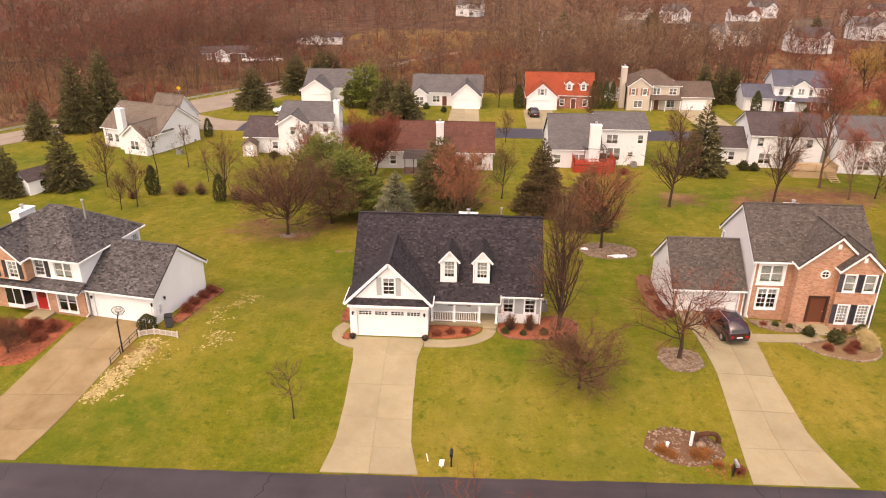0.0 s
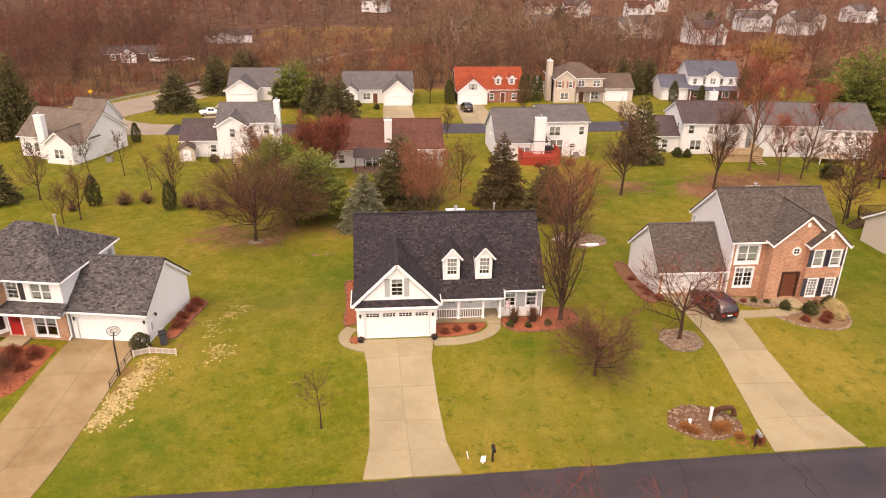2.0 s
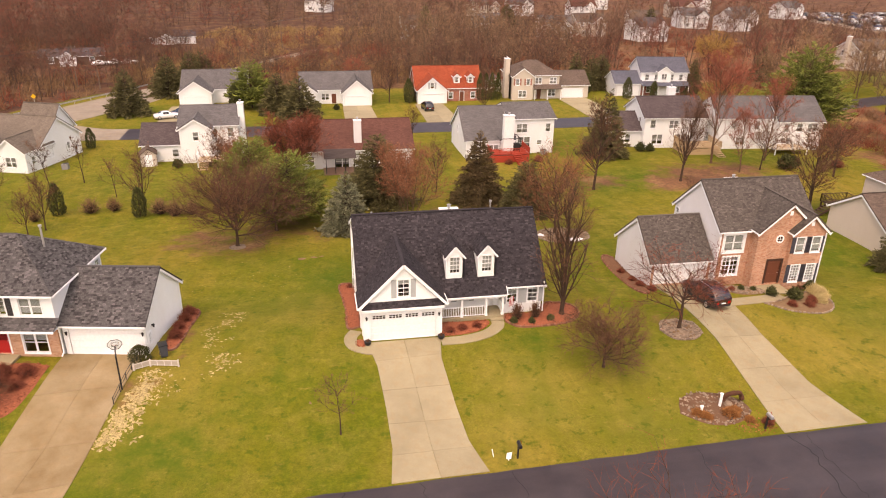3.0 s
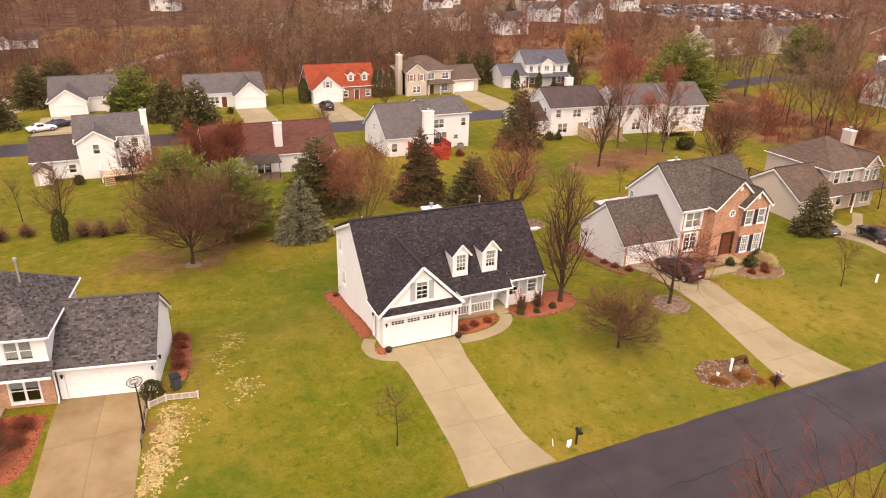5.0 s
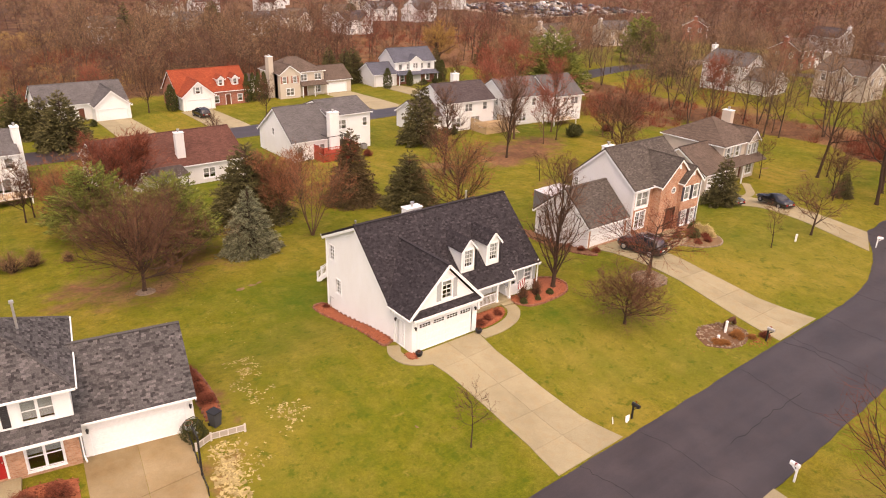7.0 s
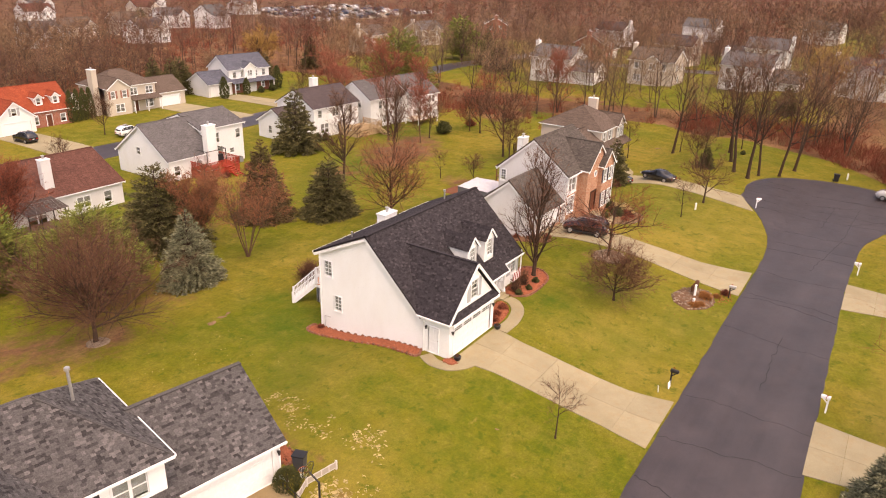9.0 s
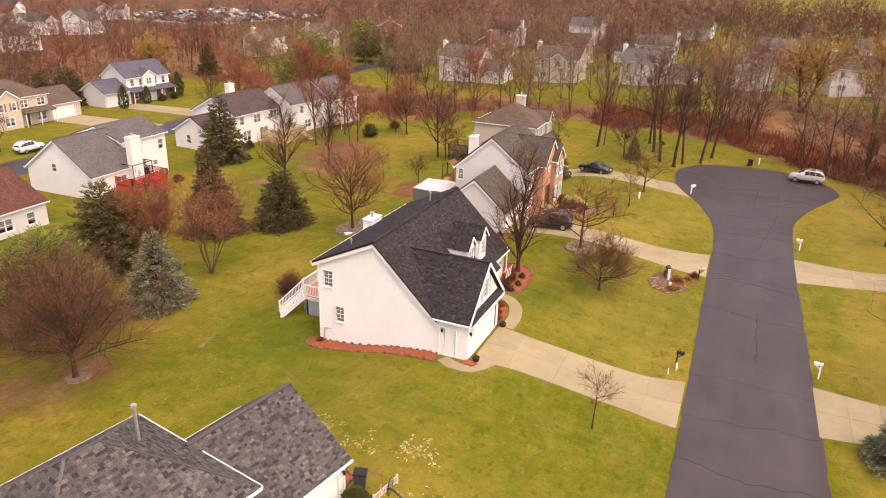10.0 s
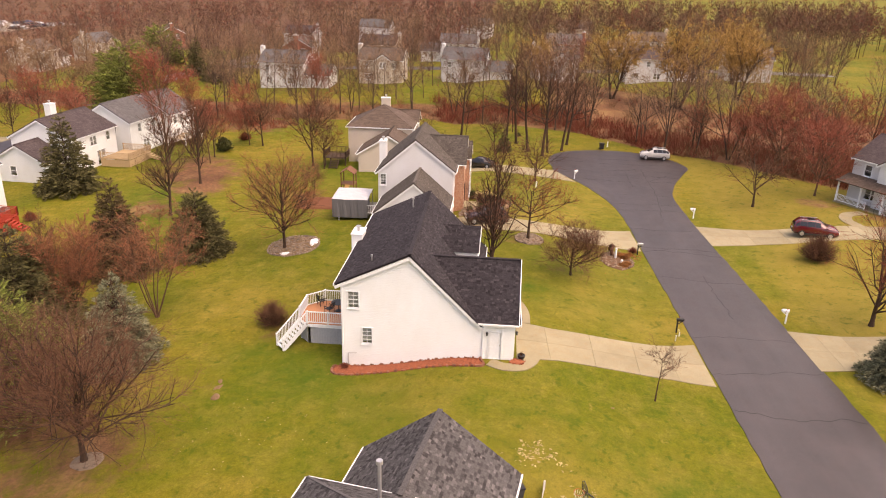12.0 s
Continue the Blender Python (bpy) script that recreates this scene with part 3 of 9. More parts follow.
# ---- houses: builder ----
def shingle_rows(poly, rnd, pitch=0.14, lo=0.1, hi=0.3):
    """Corner points of overlapping shingle tabs that cover a sloping convex polygon."""
    P = [Vector(p) for p in poly]
    nrm = (P[1] - P[0]).cross(P[2] - P[0]).normalized()
    if nrm.z < 0:
        nrm = -nrm
    up = Vector((0, 0, 1)) - nrm * nrm.z
    up.normalize()
    side = up.cross(nrm)
    o = P[0]
    q = [((p - o).dot(side), (p - o).dot(up)) for p in P]
    s0, s1 = min(b for a, b in q), max(b for a, b in q)
    out = []
    s = s0
    while s < s1 - 0.03:
        e = min(s + pitch, s1)
        mid = (s + e) / 2
        cut = []
        for (a0, b0), (a1, b1) in zip(q, q[1:] + q[:1]):
            if (b0 - mid) * (b1 - mid) < 0:
                cut.append(a0 + (a1 - a0) * (mid - b0) / (b1 - b0))
        if len(cut) >= 2:
            t, end = min(cut), max(cut)
            while t < end - 0.02:
                w = min(rnd.uniform(lo, hi), end - t)
                if end - t - w < 0.1:
                    w = end - t
                h = rnd.uniform(0.012, 0.028)
                drop = rnd.uniform(0.0, 0.03)
                f = lambda a, b, k: tuple(o + side * a + up * b + nrm * k)
                a, b = t + 0.004, t + w - 0.004
                out.append(([f(a, s - drop, 0.001), f(b, s - drop, 0.001), f(b, e + 0.02, 0.001), f(a, e + 0.02, 0.001)],
                            [f(a, s - drop, h), f(b, s - drop, h), f(b, e + 0.02, 0.004), f(a, e + 0.02, 0.004)]))
                t += w
        s += pitch
    return out


class House:
    def __init__(self, name, label, at, rz=0, local=False, far=False):
        self.o = Vector((0, 0, 0)) if local else Vector(at)
        self.e = thing(name, label, "house", *at, rz)
        self.far = far
        self.roofs = []

    def pt(self, p):
        return tuple(Vector(p) - self.o)

    def add(self, name, shape, mat_, label="", parent=None, smooth=False):
        if parent is None:
            shape.v = [self.pt(p) for p in shape.v]
        else:
            shape.v = [self.pt(p) for p in shape.v]
        return part(name, shape, mat_, parent or self.e, label, smooth)

    def wall(self, a, b, z0, top, mat_, openings=(), th=0.16, label="", inset=True):
        """A wall from a to b, outside on the right hand; top is a height or [(u, z)...]."""
        a, b = Vector(a), Vector(b)
        L = (b - a).length
        d = (b - a) / L
        n = Vector((d.y, -d.x))
        T = lambda u, z, o: (a.x + d.x * u + n.x * o, a.y + d.y * u + n.y * o, z)
        prof = [(0, top), (L, top)] if isinstance(top, (int, float)) else top
        zt = lambda u: float(np.interp(u, [p[0] for p in prof], [p[1] for p in prof]))
        us = sorted(set([0, L] + [round(p[0], 4) for p in prof] + [round(o["u"] + s * o["w"] / 2, 4) for o in openings for s in (-1, 1)]))
        if inset:
            us = sorted(set([th] + [u for u in us if u > th]))
        s = Shape()
        for u0, u1 in zip(us, us[1:]):
            if u1 - u0 < 1e-3:
                continue
            m = (u0 + u1) / 2
            holes = sorted((o["z"], o["z"] + o["h"]) for o in openings if abs(m - o["u"]) < o["w"] / 2)
            z = z0
            for h0, h1 in holes:
                if h0 > z + 1e-3:
                    s.hexa([T(u0, z, -th), T(u0, z, 0), T(u1, z, 0), T(u1, z, -th)], [T(u0, h0, -th), T(u0, h0, 0), T(u1, h0, 0), T(u1, h0, -th)])
                z = h1
            s.hexa([T(u0, z, -th), T(u0, z, 0), T(u1, z, 0), T(u1, z, -th)], [T(u0, zt(u0), -th), T(u0, zt(u0), 0), T(u1, zt(u1), 0), T(u1, zt(u1), -th)])
        self.add("wall", s.weld(), mat_, label)
        for o in openings:
            kind = o.get("kind", "window")
            if kind == "window":
                self.window(T, **{k: v for k, v in o.items() if k != "kind"})
            elif kind == "door":
                self.door(T, **{k: v for k, v in o.items() if k != "kind"})
            else:
                self.garage_door(T, **{k: v for k, v in o.items() if k != "kind"})
        return T

    @staticmethod
    def wbox(s, T, u0, u1, z0, z1, o0, o1):
        s.hexa([T(u0, z0, o0), T(u0, z0, o1), T(u1, z0, o1), T(u1, z0, o0)], [T(u0, z1, o0), T(u0, z1, o1), T(u1, z1, o1), T(u1, z1, o0)])

    @staticmethod
    def lattice(s, T, ub, vb, solid, o0, o1):
        """Solid cells of a grid as one connected sheet with thickness between depths o0 and o1."""
        nu, nv = len(ub), len(vb)
        k = len(s.v)
        for o in (o0, o1):
            s.v += [T(u, v, o) for v in vb for u in ub]
        at = lambda i, j, d: k + d * nu * nv + j * nu + i
        ok = lambda i, j: 0 <= i < nu - 1 and 0 <= j < nv - 1 and solid(i, j)
        for j in range(nv - 1):
            for i in range(nu - 1):
                if not ok(i, j):
                    continue
                s.f.append((at(i, j, 1), at(i + 1, j, 1), at(i + 1, j + 1, 1), at(i, j + 1, 1)))
                s.f.append((at(i, j + 1, 0), at(i + 1, j + 1, 0), at(i + 1, j, 0), at(i, j, 0)))
                for di, dj, p, q in ((0, -1, (i, j), (i + 1, j)), (1, 0, (i + 1, j), (i + 1, j + 1)), (0, 1, (i + 1, j + 1), (i, j + 1)), (-1, 0, (i, j + 1), (i, j))):
                    if not ok(i + di, j + dj):
                        s.f.append((at(*p, 0), at(*q, 0), at(*q, 1), at(*p, 1)))

    def window(self, T, u, z, w, h, bars=(2, 2), shutter=None, blind=0.0, twin=False, sill=True, case=0.09):
        """A double-hung window: casing, sashes with glazing bars, sill, pane, grey blind doubling as sky reflection,
        and shutters.
        """
        u0, u1, z1 = u - w / 2, u + w / 2, z + h
        c = case
        s = Shape()
        self.lattice(s, T, [u0 - c, u0, u1, u1 + c], [z - c, z, z1, z1 + c], lambda i, j: not (i == 1 and j == 1), -0.1, 0.045)
        ob = self.add("window", s, TRIM)
        if sill:
            g = Shape()
            self.wbox(g, T, u0 - c - .02, u1 + c + .02, z - c - 0.05, z - c - .002, 0.002, 0.08)
            self.add("window_sill", g, TRIM, "", ob)
        # sash lines: (position, half width)
        us = [(u0, .04), (u1, .04)] + ([(u, .07)] if twin else [])
        vs = [(z, .04), (z1, .04), ((z + z1) / 2, .028)]
        if not self.far and bars:
            for a, b in ([(u0, u1)] if not twin else [(u0, u), (u, u1)]):
                us += [(a + (b - a) * i / bars[0], .013) for i in range(1, bars[0])]
            for a, b in ((z, (z + z1) / 2), ((z + z1) / 2, z1)):
                vs += [(a + (b - a) * i / bars[1], .013) for i in range(1, bars[1])]
        ub, vb = [], []
        for lines, out, lo, hi in ((us, ub, u0, u1), (vs, vb, z, z1)):
            for p, r in sorted(lines):
                out += [max(lo, p - r), min(hi, p + r)]
        g = Shape()
        self.lattice(g, T, ub, vb, lambda i, j: i % 2 == 0 or j % 2 == 0, -0.075, -0.03)
        self.add("sash", g, TRIM, "", ob)
        g = Shape()
        self.wbox(g, T, u0, u1, z, z1, -0.056, -0.05)
        p = self.add("pane", g, GLASS, "", ob)
        p.visible_shadow = False
        # windows without a blind get a grey sheet that imitates reflected sky
        if not blind:
            blind = 0.72 if self.far else 0.8
        if blind:
            g = Shape()
            self.wbox(g, T, u0, u1, z1 - h * blind, z1, -0.13, -0.115)
            self.add("blind", g, FAR_BLIND_SHEEN if self.far else BLIND_SHEEN, "pale window blind", ob)
        if shutter:
            for e in (-1, 1):
                g = Shape()
                m = u + e * (w / 2 + c + 0.2)
                # louvred profile drawn across the shutter's width
                n = 2 if self.far else max(4, int(h / 0.11))
                prof = [(z - .06, .045)]
                for i in range(n):
                    q = z + h * i / n
                    prof += [(q + .012, .04), (q + h / n - .008, .016)]
                prof += [(z1 + .06, .045)]
                k = len(g.v)
                for v, o in prof:
                    g.v += [T(m - .19, v, .003), T(m - .19, v, o), T(m + .19, v, o), T(m + .19, v, .003)]
                for i in range(len(prof) - 1):
                    for q in range(4):
                        r = (q + 1) % 4
                        g.f.append((k + i * 4 + q, k + i * 4 + r, k + i * 4 + 4 + r, k + i * 4 + 4 + q))
                g.f += [(k + 3, k + 2, k + 1, k), tuple(len(g.v) - 4 + q for q in range(4))]
                self.add("shutter", g, shutter)

    def door(self, T, u, z, w, h, mat_=None, lite=False, case=0.1, frame_mat=None):
        s = Shape()
        u0, u1, z1 = u - w / 2, u + w / 2, z + h
        self.wbox(s, T, u0 - case, u0, z, z1 + case, -0.1, 0.045)
        self.wbox(s, T, u1, u1 + case, z, z1 + case, -0.1, 0.045)
        self.wbox(s, T, u0, u1, z1, z1 + case, -0.1, 0.045)
        fr = self.add("door_frame", s, frame_mat or TRIM)
        s = Shape()
        self.wbox(s, T, u0, u1, z, z1, -0.1, -0.055)
        for i in (0, 1):
            for lo, hi in ((0.08, 0.42), (0.5, 0.92)):
                if lite and lo > 0.4:
                    continue
                a = u0 + w * (0.12 + 0.4 * i)
                self.wbox(s, T, a, a + w * 0.34, z + h * lo, z + h * hi, -0.055, -0.04)
        d = self.add("door", s, mat_ or TRIM)
        if lite:
            s = Shape()
            self.wbox(s, T, u0 + w * 0.15, u1 - w * 0.15, z + h * 0.5, z + h * 0.93, -0.053, -0.047)
            self.add("door_pane", s, GLASS, "", d)
        s = Shape()
        self.wbox(s, T, u1 - 0.12, u1 - 0.07, z + 0.98, z + 1.03, -0.055, 0.01)
        self.add("handle", s, METAL, "metal door handle", d)

    def garage_door(self, T, u, z, w, h, lites=0, mat_=None, case=0.12):
        s = Shape()
        u0, u1, z1 = u - w / 2, u + w / 2, z + h
        self.wbox(s, T, u0 - case, u0, z, z1 + case, -0.12, 0.04)
        self.wbox(s, T, u1, u1 + case, z, z1 + case, -0.12, 0.04)
        self.wbox(s, T, u0, u1, z1, z1 + case, -0.12, 0.04)
        fr = self.add("garage_door_frame", s, TRIM)
        gd = Shape()
        self.wbox(gd, T, u0, u1, z, z1, -0.15, -0.09)
        door_ob = self.add("garage_door", gd, mat_ or GARAGE_WHITE)
        n = 4
        for k in range(n):
            lo, hi = z + h * k / n + 0.008, z + h * (k + 1) / n - 0.008
            s = Shape()
            self.wbox(s, T, u0 + 0.005, u1 - 0.005, lo, hi, -0.09, -0.07)
            top_lite = lites and k == n - 1
            m = 8
            if not top_lite:
                for i in range(m):
                    a = u0 + w * (i + 0.1) / m
                    self.wbox(s, T, a, a + w * 0.8 / m, lo + 0.09, hi - 0.09, -0.07, -0.058)
            pn = self.add("door_panel", s, mat_ or GARAGE_WHITE, "", door_ob)
            if top_lite:
                for i in range(lites):
                    c = u0 + w * (i + 0.5) / lites
                    hw = w / lites * 0.4
                    g = Shape()
                    self.wbox(g, T, c - hw, c + hw, lo + 0.12, hi - 0.1, -0.07, -0.064)
                    self.add("door_lite", g, CAR_GLASS, "dark glass garage lite", door_ob)
                    g = Shape()
                    for j in range(5):
                        x = c - hw + 2 * hw * j / 4
                        self.wbox(g, T, x - 0.02, x + 0.02, lo + 0.1, hi - 0.08, -0.064, -0.05)
                    for q in (lo + 0.1, (lo + hi) / 2 + 0.01, hi - 0.1):
                        self.wbox(g, T, c - hw, c + hw, q - 0.015, q + 0.015, -0.063, -0.051)
                    self.add("lite_bars", g, TRIM, "", door_ob)

    def slope(self, pts, mat_, th=0.12, shingled=False, rnd=None, singles=0):
        """One roof slope as a slab; near roofs carry real shingle tabs."""
        s = Shape().slab(pts, th)
        ob = self.add("roof", s, mat_)
        if shingled:
            tabs = shingle_rows(pts, rnd)
            if singles:
                k0 = max(0, len(tabs) // 2 - singles // 2)
                for b, t in tabs[k0:k0 + singles]:
                    q = Shape()
                    q.hexa(b, t)
                    self.add("shingle", q, mat_, "", ob)
                tabs = tabs[:k0] + tabs[k0 + singles:]
            q = Shape()
            for b, t in tabs:
                q.hexa(b, t)
                q.f.pop(-6)
            tagged(self.add("shingles", q, mat_, "", ob), kind="stuff")
        return ob

    def edges(self, segs, w=0.05, h=0.2, mat_=None, name="fascia"):
        for a, b in segs:
            self.add(name, Shape().beam(a, b, w, h), mat_ or TRIM)

    def gable_roof(self, axis, u0, u1, v0, v1, ze0, ze1, vr, zr, mat_, shingled=False, rnd=None, singles=0, trim=True, th=0.12):
        """A gable roof with its ridge along axis at v = vr; outer edges and heights of its top surface."""
        Q = (lambda u, v, z: (u, v, z)) if axis == 'x' else (lambda u, v, z: (v, u, z))
        self.slope([Q(u0, v0, ze0), Q(u1, v0, ze0), Q(u1, vr, zr), Q(u0, vr, zr)], mat_, th, shingled, rnd, singles)
        self.slope([Q(u1, v1, ze1), Q(u0, v1, ze1), Q(u0, vr, zr), Q(u1, vr, zr)], mat_, th, shingled, rnd)
        cap = Shape().beam(Q(u0, vr, zr + 0.005), Q(u1, vr, zr + 0.005), 0.24, 0.05)
        self.add("ridge_cap", cap, mat_)
        if trim:
            for u, e in ((u0, 0.03), (u1, -0.03)):
                self.edges([(Q(u + e, v0, ze0 - 0.25), Q(u + e, vr, zr - 0.25)), (Q(u + e, v1, ze1 - 0.25), Q(u + e, vr, zr - 0.25))])
            g0, g1 = (1 if v0 < v1 else -1) * -0.06, (1 if v0 < v1 else -1) * 0.06
            self.edges([(Q(u0, v0 + g0, ze0 - 0.08), Q(u1, v0 + g0, ze0 - 0.08)), (Q(u0, v1 + g1, ze1 - 0.08), Q(u1, v1 + g1, ze1 - 0.08))], 0.075, 0.11, None, "gutter")
        return lambda v: (zr + (ze0 - zr) * (v - vr) / (v0 - vr) if (v - vr) * (v0 - vr) > 0 else zr + (ze1 - zr) * (v - vr) / (v1 - vr)) - th * 1.2

    def hip_roof(self, x0, x1, y0, y1, ze, zr, inset0, inset1, mat_, shingled=False, rnd=None, singles=0):
        """A hip roof with its ridge along x."""
        ym = (y0 + y1) / 2
        a, b = (x0 + inset0, ym, zr), (x1 - inset1, ym, zr)
        A, B, C, D = (x0, y0, ze), (x1, y0, ze), (x1, y1, ze), (x0, y1, ze)
        self.slope([A, B, b, a], mat_, 0.1, shingled, rnd, singles)
        self.slope([C, D, a, b], mat_, 0.1, shingled, rnd)
        if inset1 > 0.01:
            self.slope([B, C, b], mat_, 0.1, shingled, rnd)
        if inset0 > 0.01:
            self.slope([D, A, a], mat_, 0.1, shingled, rnd)
        lift = lambda p: (p[0], p[1], p[2] + 0.01)
        for p, q in ((A, a), (B, b), (C, b), (D, a), (a, b)):
            if (Vector(p) - Vector(q)).length > 0.05:
                self.add("ridge_cap", Shape().beam(lift(p), lift(q), 0.11, 0.03), mat_)
        o = 0.06
        self.edges([((x0, y0 - o, ze - .08), (x1, y0 - o, ze - .08)), ((x1 + o, y0, ze - .08), (x1 + o, y1, ze - .08)), ((x1, y1 + o, ze - .08), (x0, y1 + o, ze - .08)), ((x0 - o, y1, ze - .08), (x0 - o, y0, ze - .08))], 0.075, 0.11, None, "gutter")

    def soffit(self, x0, x1, y0, y1, z):
        self.add("soffit", Shape().box(x0, x1, y0, y1, z - 0.03, z), TRIM)

    def chimney(self, x0, x1, y0, y1, z0, z1, mat_):
        s = Shape().box(x0, x1, y0, y1, z0, z1)
        c = self.add("chimney", s, mat_)
        self.add("chimney_cap", Shape().box(x0 - .06, x1 + .06, y0 - .06, y1 + .06, z1, z1 + 0.09), TRIM, "", c)
        xm, ym = (x0 + x1) / 2, (y0 + y1) / 2
        self.add("flue", Shape().tube((xm, ym, z1 + .09), (xm, ym, z1 + 0.42), 0.13, 0.13, 8).tube((xm, ym, z1 + .46), (xm, ym, z1 + .5), 0.2, 0.2, 8), METAL, "metal flue", c)

    def vent(self, x, y, z, h=0.5, r=0.06):
        v = self.add("roof_vent", Shape().tube((x, y, z), (x, y, z + h), r, r, 8), METAL, "metal roof vent pipe")
        self.add("vent_cap", Shape().tube((x, y, z + h), (x, y, z + h + 0.14), r * 1.9, r * 1.7, 8), METAL, "", v)

    def downspout(self, x, y, z0, z1, dx=0.0, dy=-0.5):
        s = Shape().box(x - .04, x + .04, y - .04, y + .04, z0 + 0.1, z1)
        s.beam((x, y, z0 + 0.14), (x + dx, y + dy, z0 + 0.06), 0.08, 0.08)
        self.add("downspout", s, TRIM)

    def wall_lamp(self, x, y, z, n=(0, -1)):
        s = Shape().tube((x + n[0] * .12, y + n[1] * .12, z - .12), (x + n[0] * .12, y + n[1] * .12, z + .1), 0.05, 0.09, 6)
        s.box(x - .05 + n[0] * .03, x + .05 + n[0] * .03, y - .03 + n[1] * .03, y + .03 + n[1] * .03, z + .02, z + .12)
        s.tube((x + n[0] * .12, y + n[1] * .12, z + .1), (x + n[0] * .12, y + n[1] * .12, z + .18), 0.1, 0.02, 6)
        self.add("wall_lamp", s, BLACK, "black wall lantern")


def baluster_mesh(mat_, h, key):
    return Shape().box(-.018, .018, -.018, .018, 0, h).mesh("baluster", mat_)


def railing(parent, pts, mat_, h=0.92, gap=0.14, post=0.05, label=""):
    """Posts at the points, rails between them and balusters each on their own."""
    bal = baluster_mesh(mat_, h - 0.16, 0)
    for p in pts:
        part("post", Shape().box(p[0] - post, p[0] + post, p[1] - post, p[1] + post, p[2], p[2] + h + 0.08), mat_, parent, label)
    for a, b in zip(pts, pts[1:]):
        a, b = Vector(a), Vector(b)
        part("rail", Shape().beam(a + Vector((0, 0, h)), b + Vector((0, 0, h)), 0.1, 0.05), mat_, parent, label)
        part("rail", Shape().beam(a + Vector((0, 0, 0.1)), b + Vector((0, 0, 0.1)), 0.05, 0.06), mat_, parent, label)
        n = int((b - a).length / gap)
        for i in range(1, n):
            o = new("baluster", bal)
            o.parent = parent
            o.location = a + (b - a) * (i / n) + Vector((0, 0, 0.12))
            tagged(o, label)


def stairs(parent, top, foot, width, n, mat_, label=""):
    """Treads from the edge point top down to foot."""
    a, b = Vector(top), Vector(foot)
    d = Vector((b.x - a.x, b.y - a.y, 0))
    s = Vector((-d.y, d.x, 0)).normalized() * width / 2
    for i in range(n):
        p, q = a + (b - a) * ((i + 0.15) / n), a + (b - a) * ((i + 1.05) / n)
        q.z = p.z
        up = Vector((0, 0, 0.04))
        part("tread", Shape().hexa([p - s, p + s, q + s, q - s], [p - s + up, p + s + up, q + s + up, q - s + up]), mat_, parent, label)
    for e in (-1, 1):
        part("stringer", Shape().beam(a + s * e - Vector((0, 0, .12)), b + s * e, 0.05, 0.25), mat_, parent, label)


# ---- the white house in the middle ----
rnd = random.Random(7)
mh = House("house", "white vinyl-sided house with charcoal shingle roof, dormers and porch", (-2.0, 52.0, -0.3))
W, TR = WHITE_SIDING, TRIM
RZ = 7.22
FR = lambda y: RZ - 0.985 * (53.8 - y)
RE = lambda y: RZ - 0.475 * (y - 53.8)
BASE = -0.45
# side walls
left = [(0, RE(58.45) - .16), (58.45 - 53.8, RZ - .18), (58.45 - 48.85, FR(48.85) - .2)]
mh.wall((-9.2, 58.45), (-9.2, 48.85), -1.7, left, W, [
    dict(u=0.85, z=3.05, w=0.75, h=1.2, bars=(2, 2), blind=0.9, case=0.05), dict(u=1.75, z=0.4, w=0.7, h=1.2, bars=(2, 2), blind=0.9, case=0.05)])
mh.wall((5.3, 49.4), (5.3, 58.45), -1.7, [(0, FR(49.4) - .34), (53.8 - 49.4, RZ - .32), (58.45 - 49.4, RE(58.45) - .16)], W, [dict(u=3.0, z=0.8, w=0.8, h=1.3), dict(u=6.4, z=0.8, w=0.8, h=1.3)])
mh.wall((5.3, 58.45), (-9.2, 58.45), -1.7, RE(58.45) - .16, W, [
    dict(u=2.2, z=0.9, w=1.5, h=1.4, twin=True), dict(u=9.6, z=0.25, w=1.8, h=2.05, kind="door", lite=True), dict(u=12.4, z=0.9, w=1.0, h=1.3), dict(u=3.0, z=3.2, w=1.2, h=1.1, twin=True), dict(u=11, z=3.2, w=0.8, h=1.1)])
# front: wing, porch back wall and garage
mh.wall((2.1, 49.4), (5.3, 49.4), BASE, FR(49.4) - .34, W, [dict(u=0.75, z=0.75, w=0.8, h=1.45, shutter=SHUTTER_GREY, blind=0.5), dict(u=2.45, z=0.75, w=0.8, h=1.45, shutter=SHUTTER_GREY, blind=0.3)])
mh.wall((2.1, 50.3), (2.1, 49.4), BASE, 2.6, W, inset=False)
mh.wall((-3.3, 50.3), (2.1, 50.3), BASE, 3.2, W, [
    dict(u=0.85, z=0.75, w=0.85, h=1.5, shutter=SHUTTER_GREY), dict(u=2.35, z=0.75, w=0.85, h=1.5, shutter=SHUTTER_GREY), dict(u=4.35, z=0.15, w=0.95, h=2.05, kind="door", mat_=TRIM, lite=True)])
mh.wall((-3.3, 46.7), (-3.3, 50.3), BASE, 2.55, W)
mh.wall((-9.2, 48.85), (-9.2, 46.7), BASE, 2.5, W, [dict(u=0.85, z=-0.12, w=0.85, h=2.0, kind="door", case=0.05)], inset=False)
GT = [(0, 2.55), (3.0, 5.65), (5.9, 2.6)]
mh.wall((-9.2, 46.7), (-3.3, 46.7), BASE, GT, W, [
    dict(u=3.0, z=-0.13, w=4.88, h=2.13, kind="garage", lites=4, mat_=plain("off_white_garage_door_paint", (0.74, 0.755, 0.765), 0.5)),
    dict(u=3.0, z=3.35, w=0.85, h=1.35, bars=(2, 2), shutter=SHUTTER_GREY, blind=0.25)])
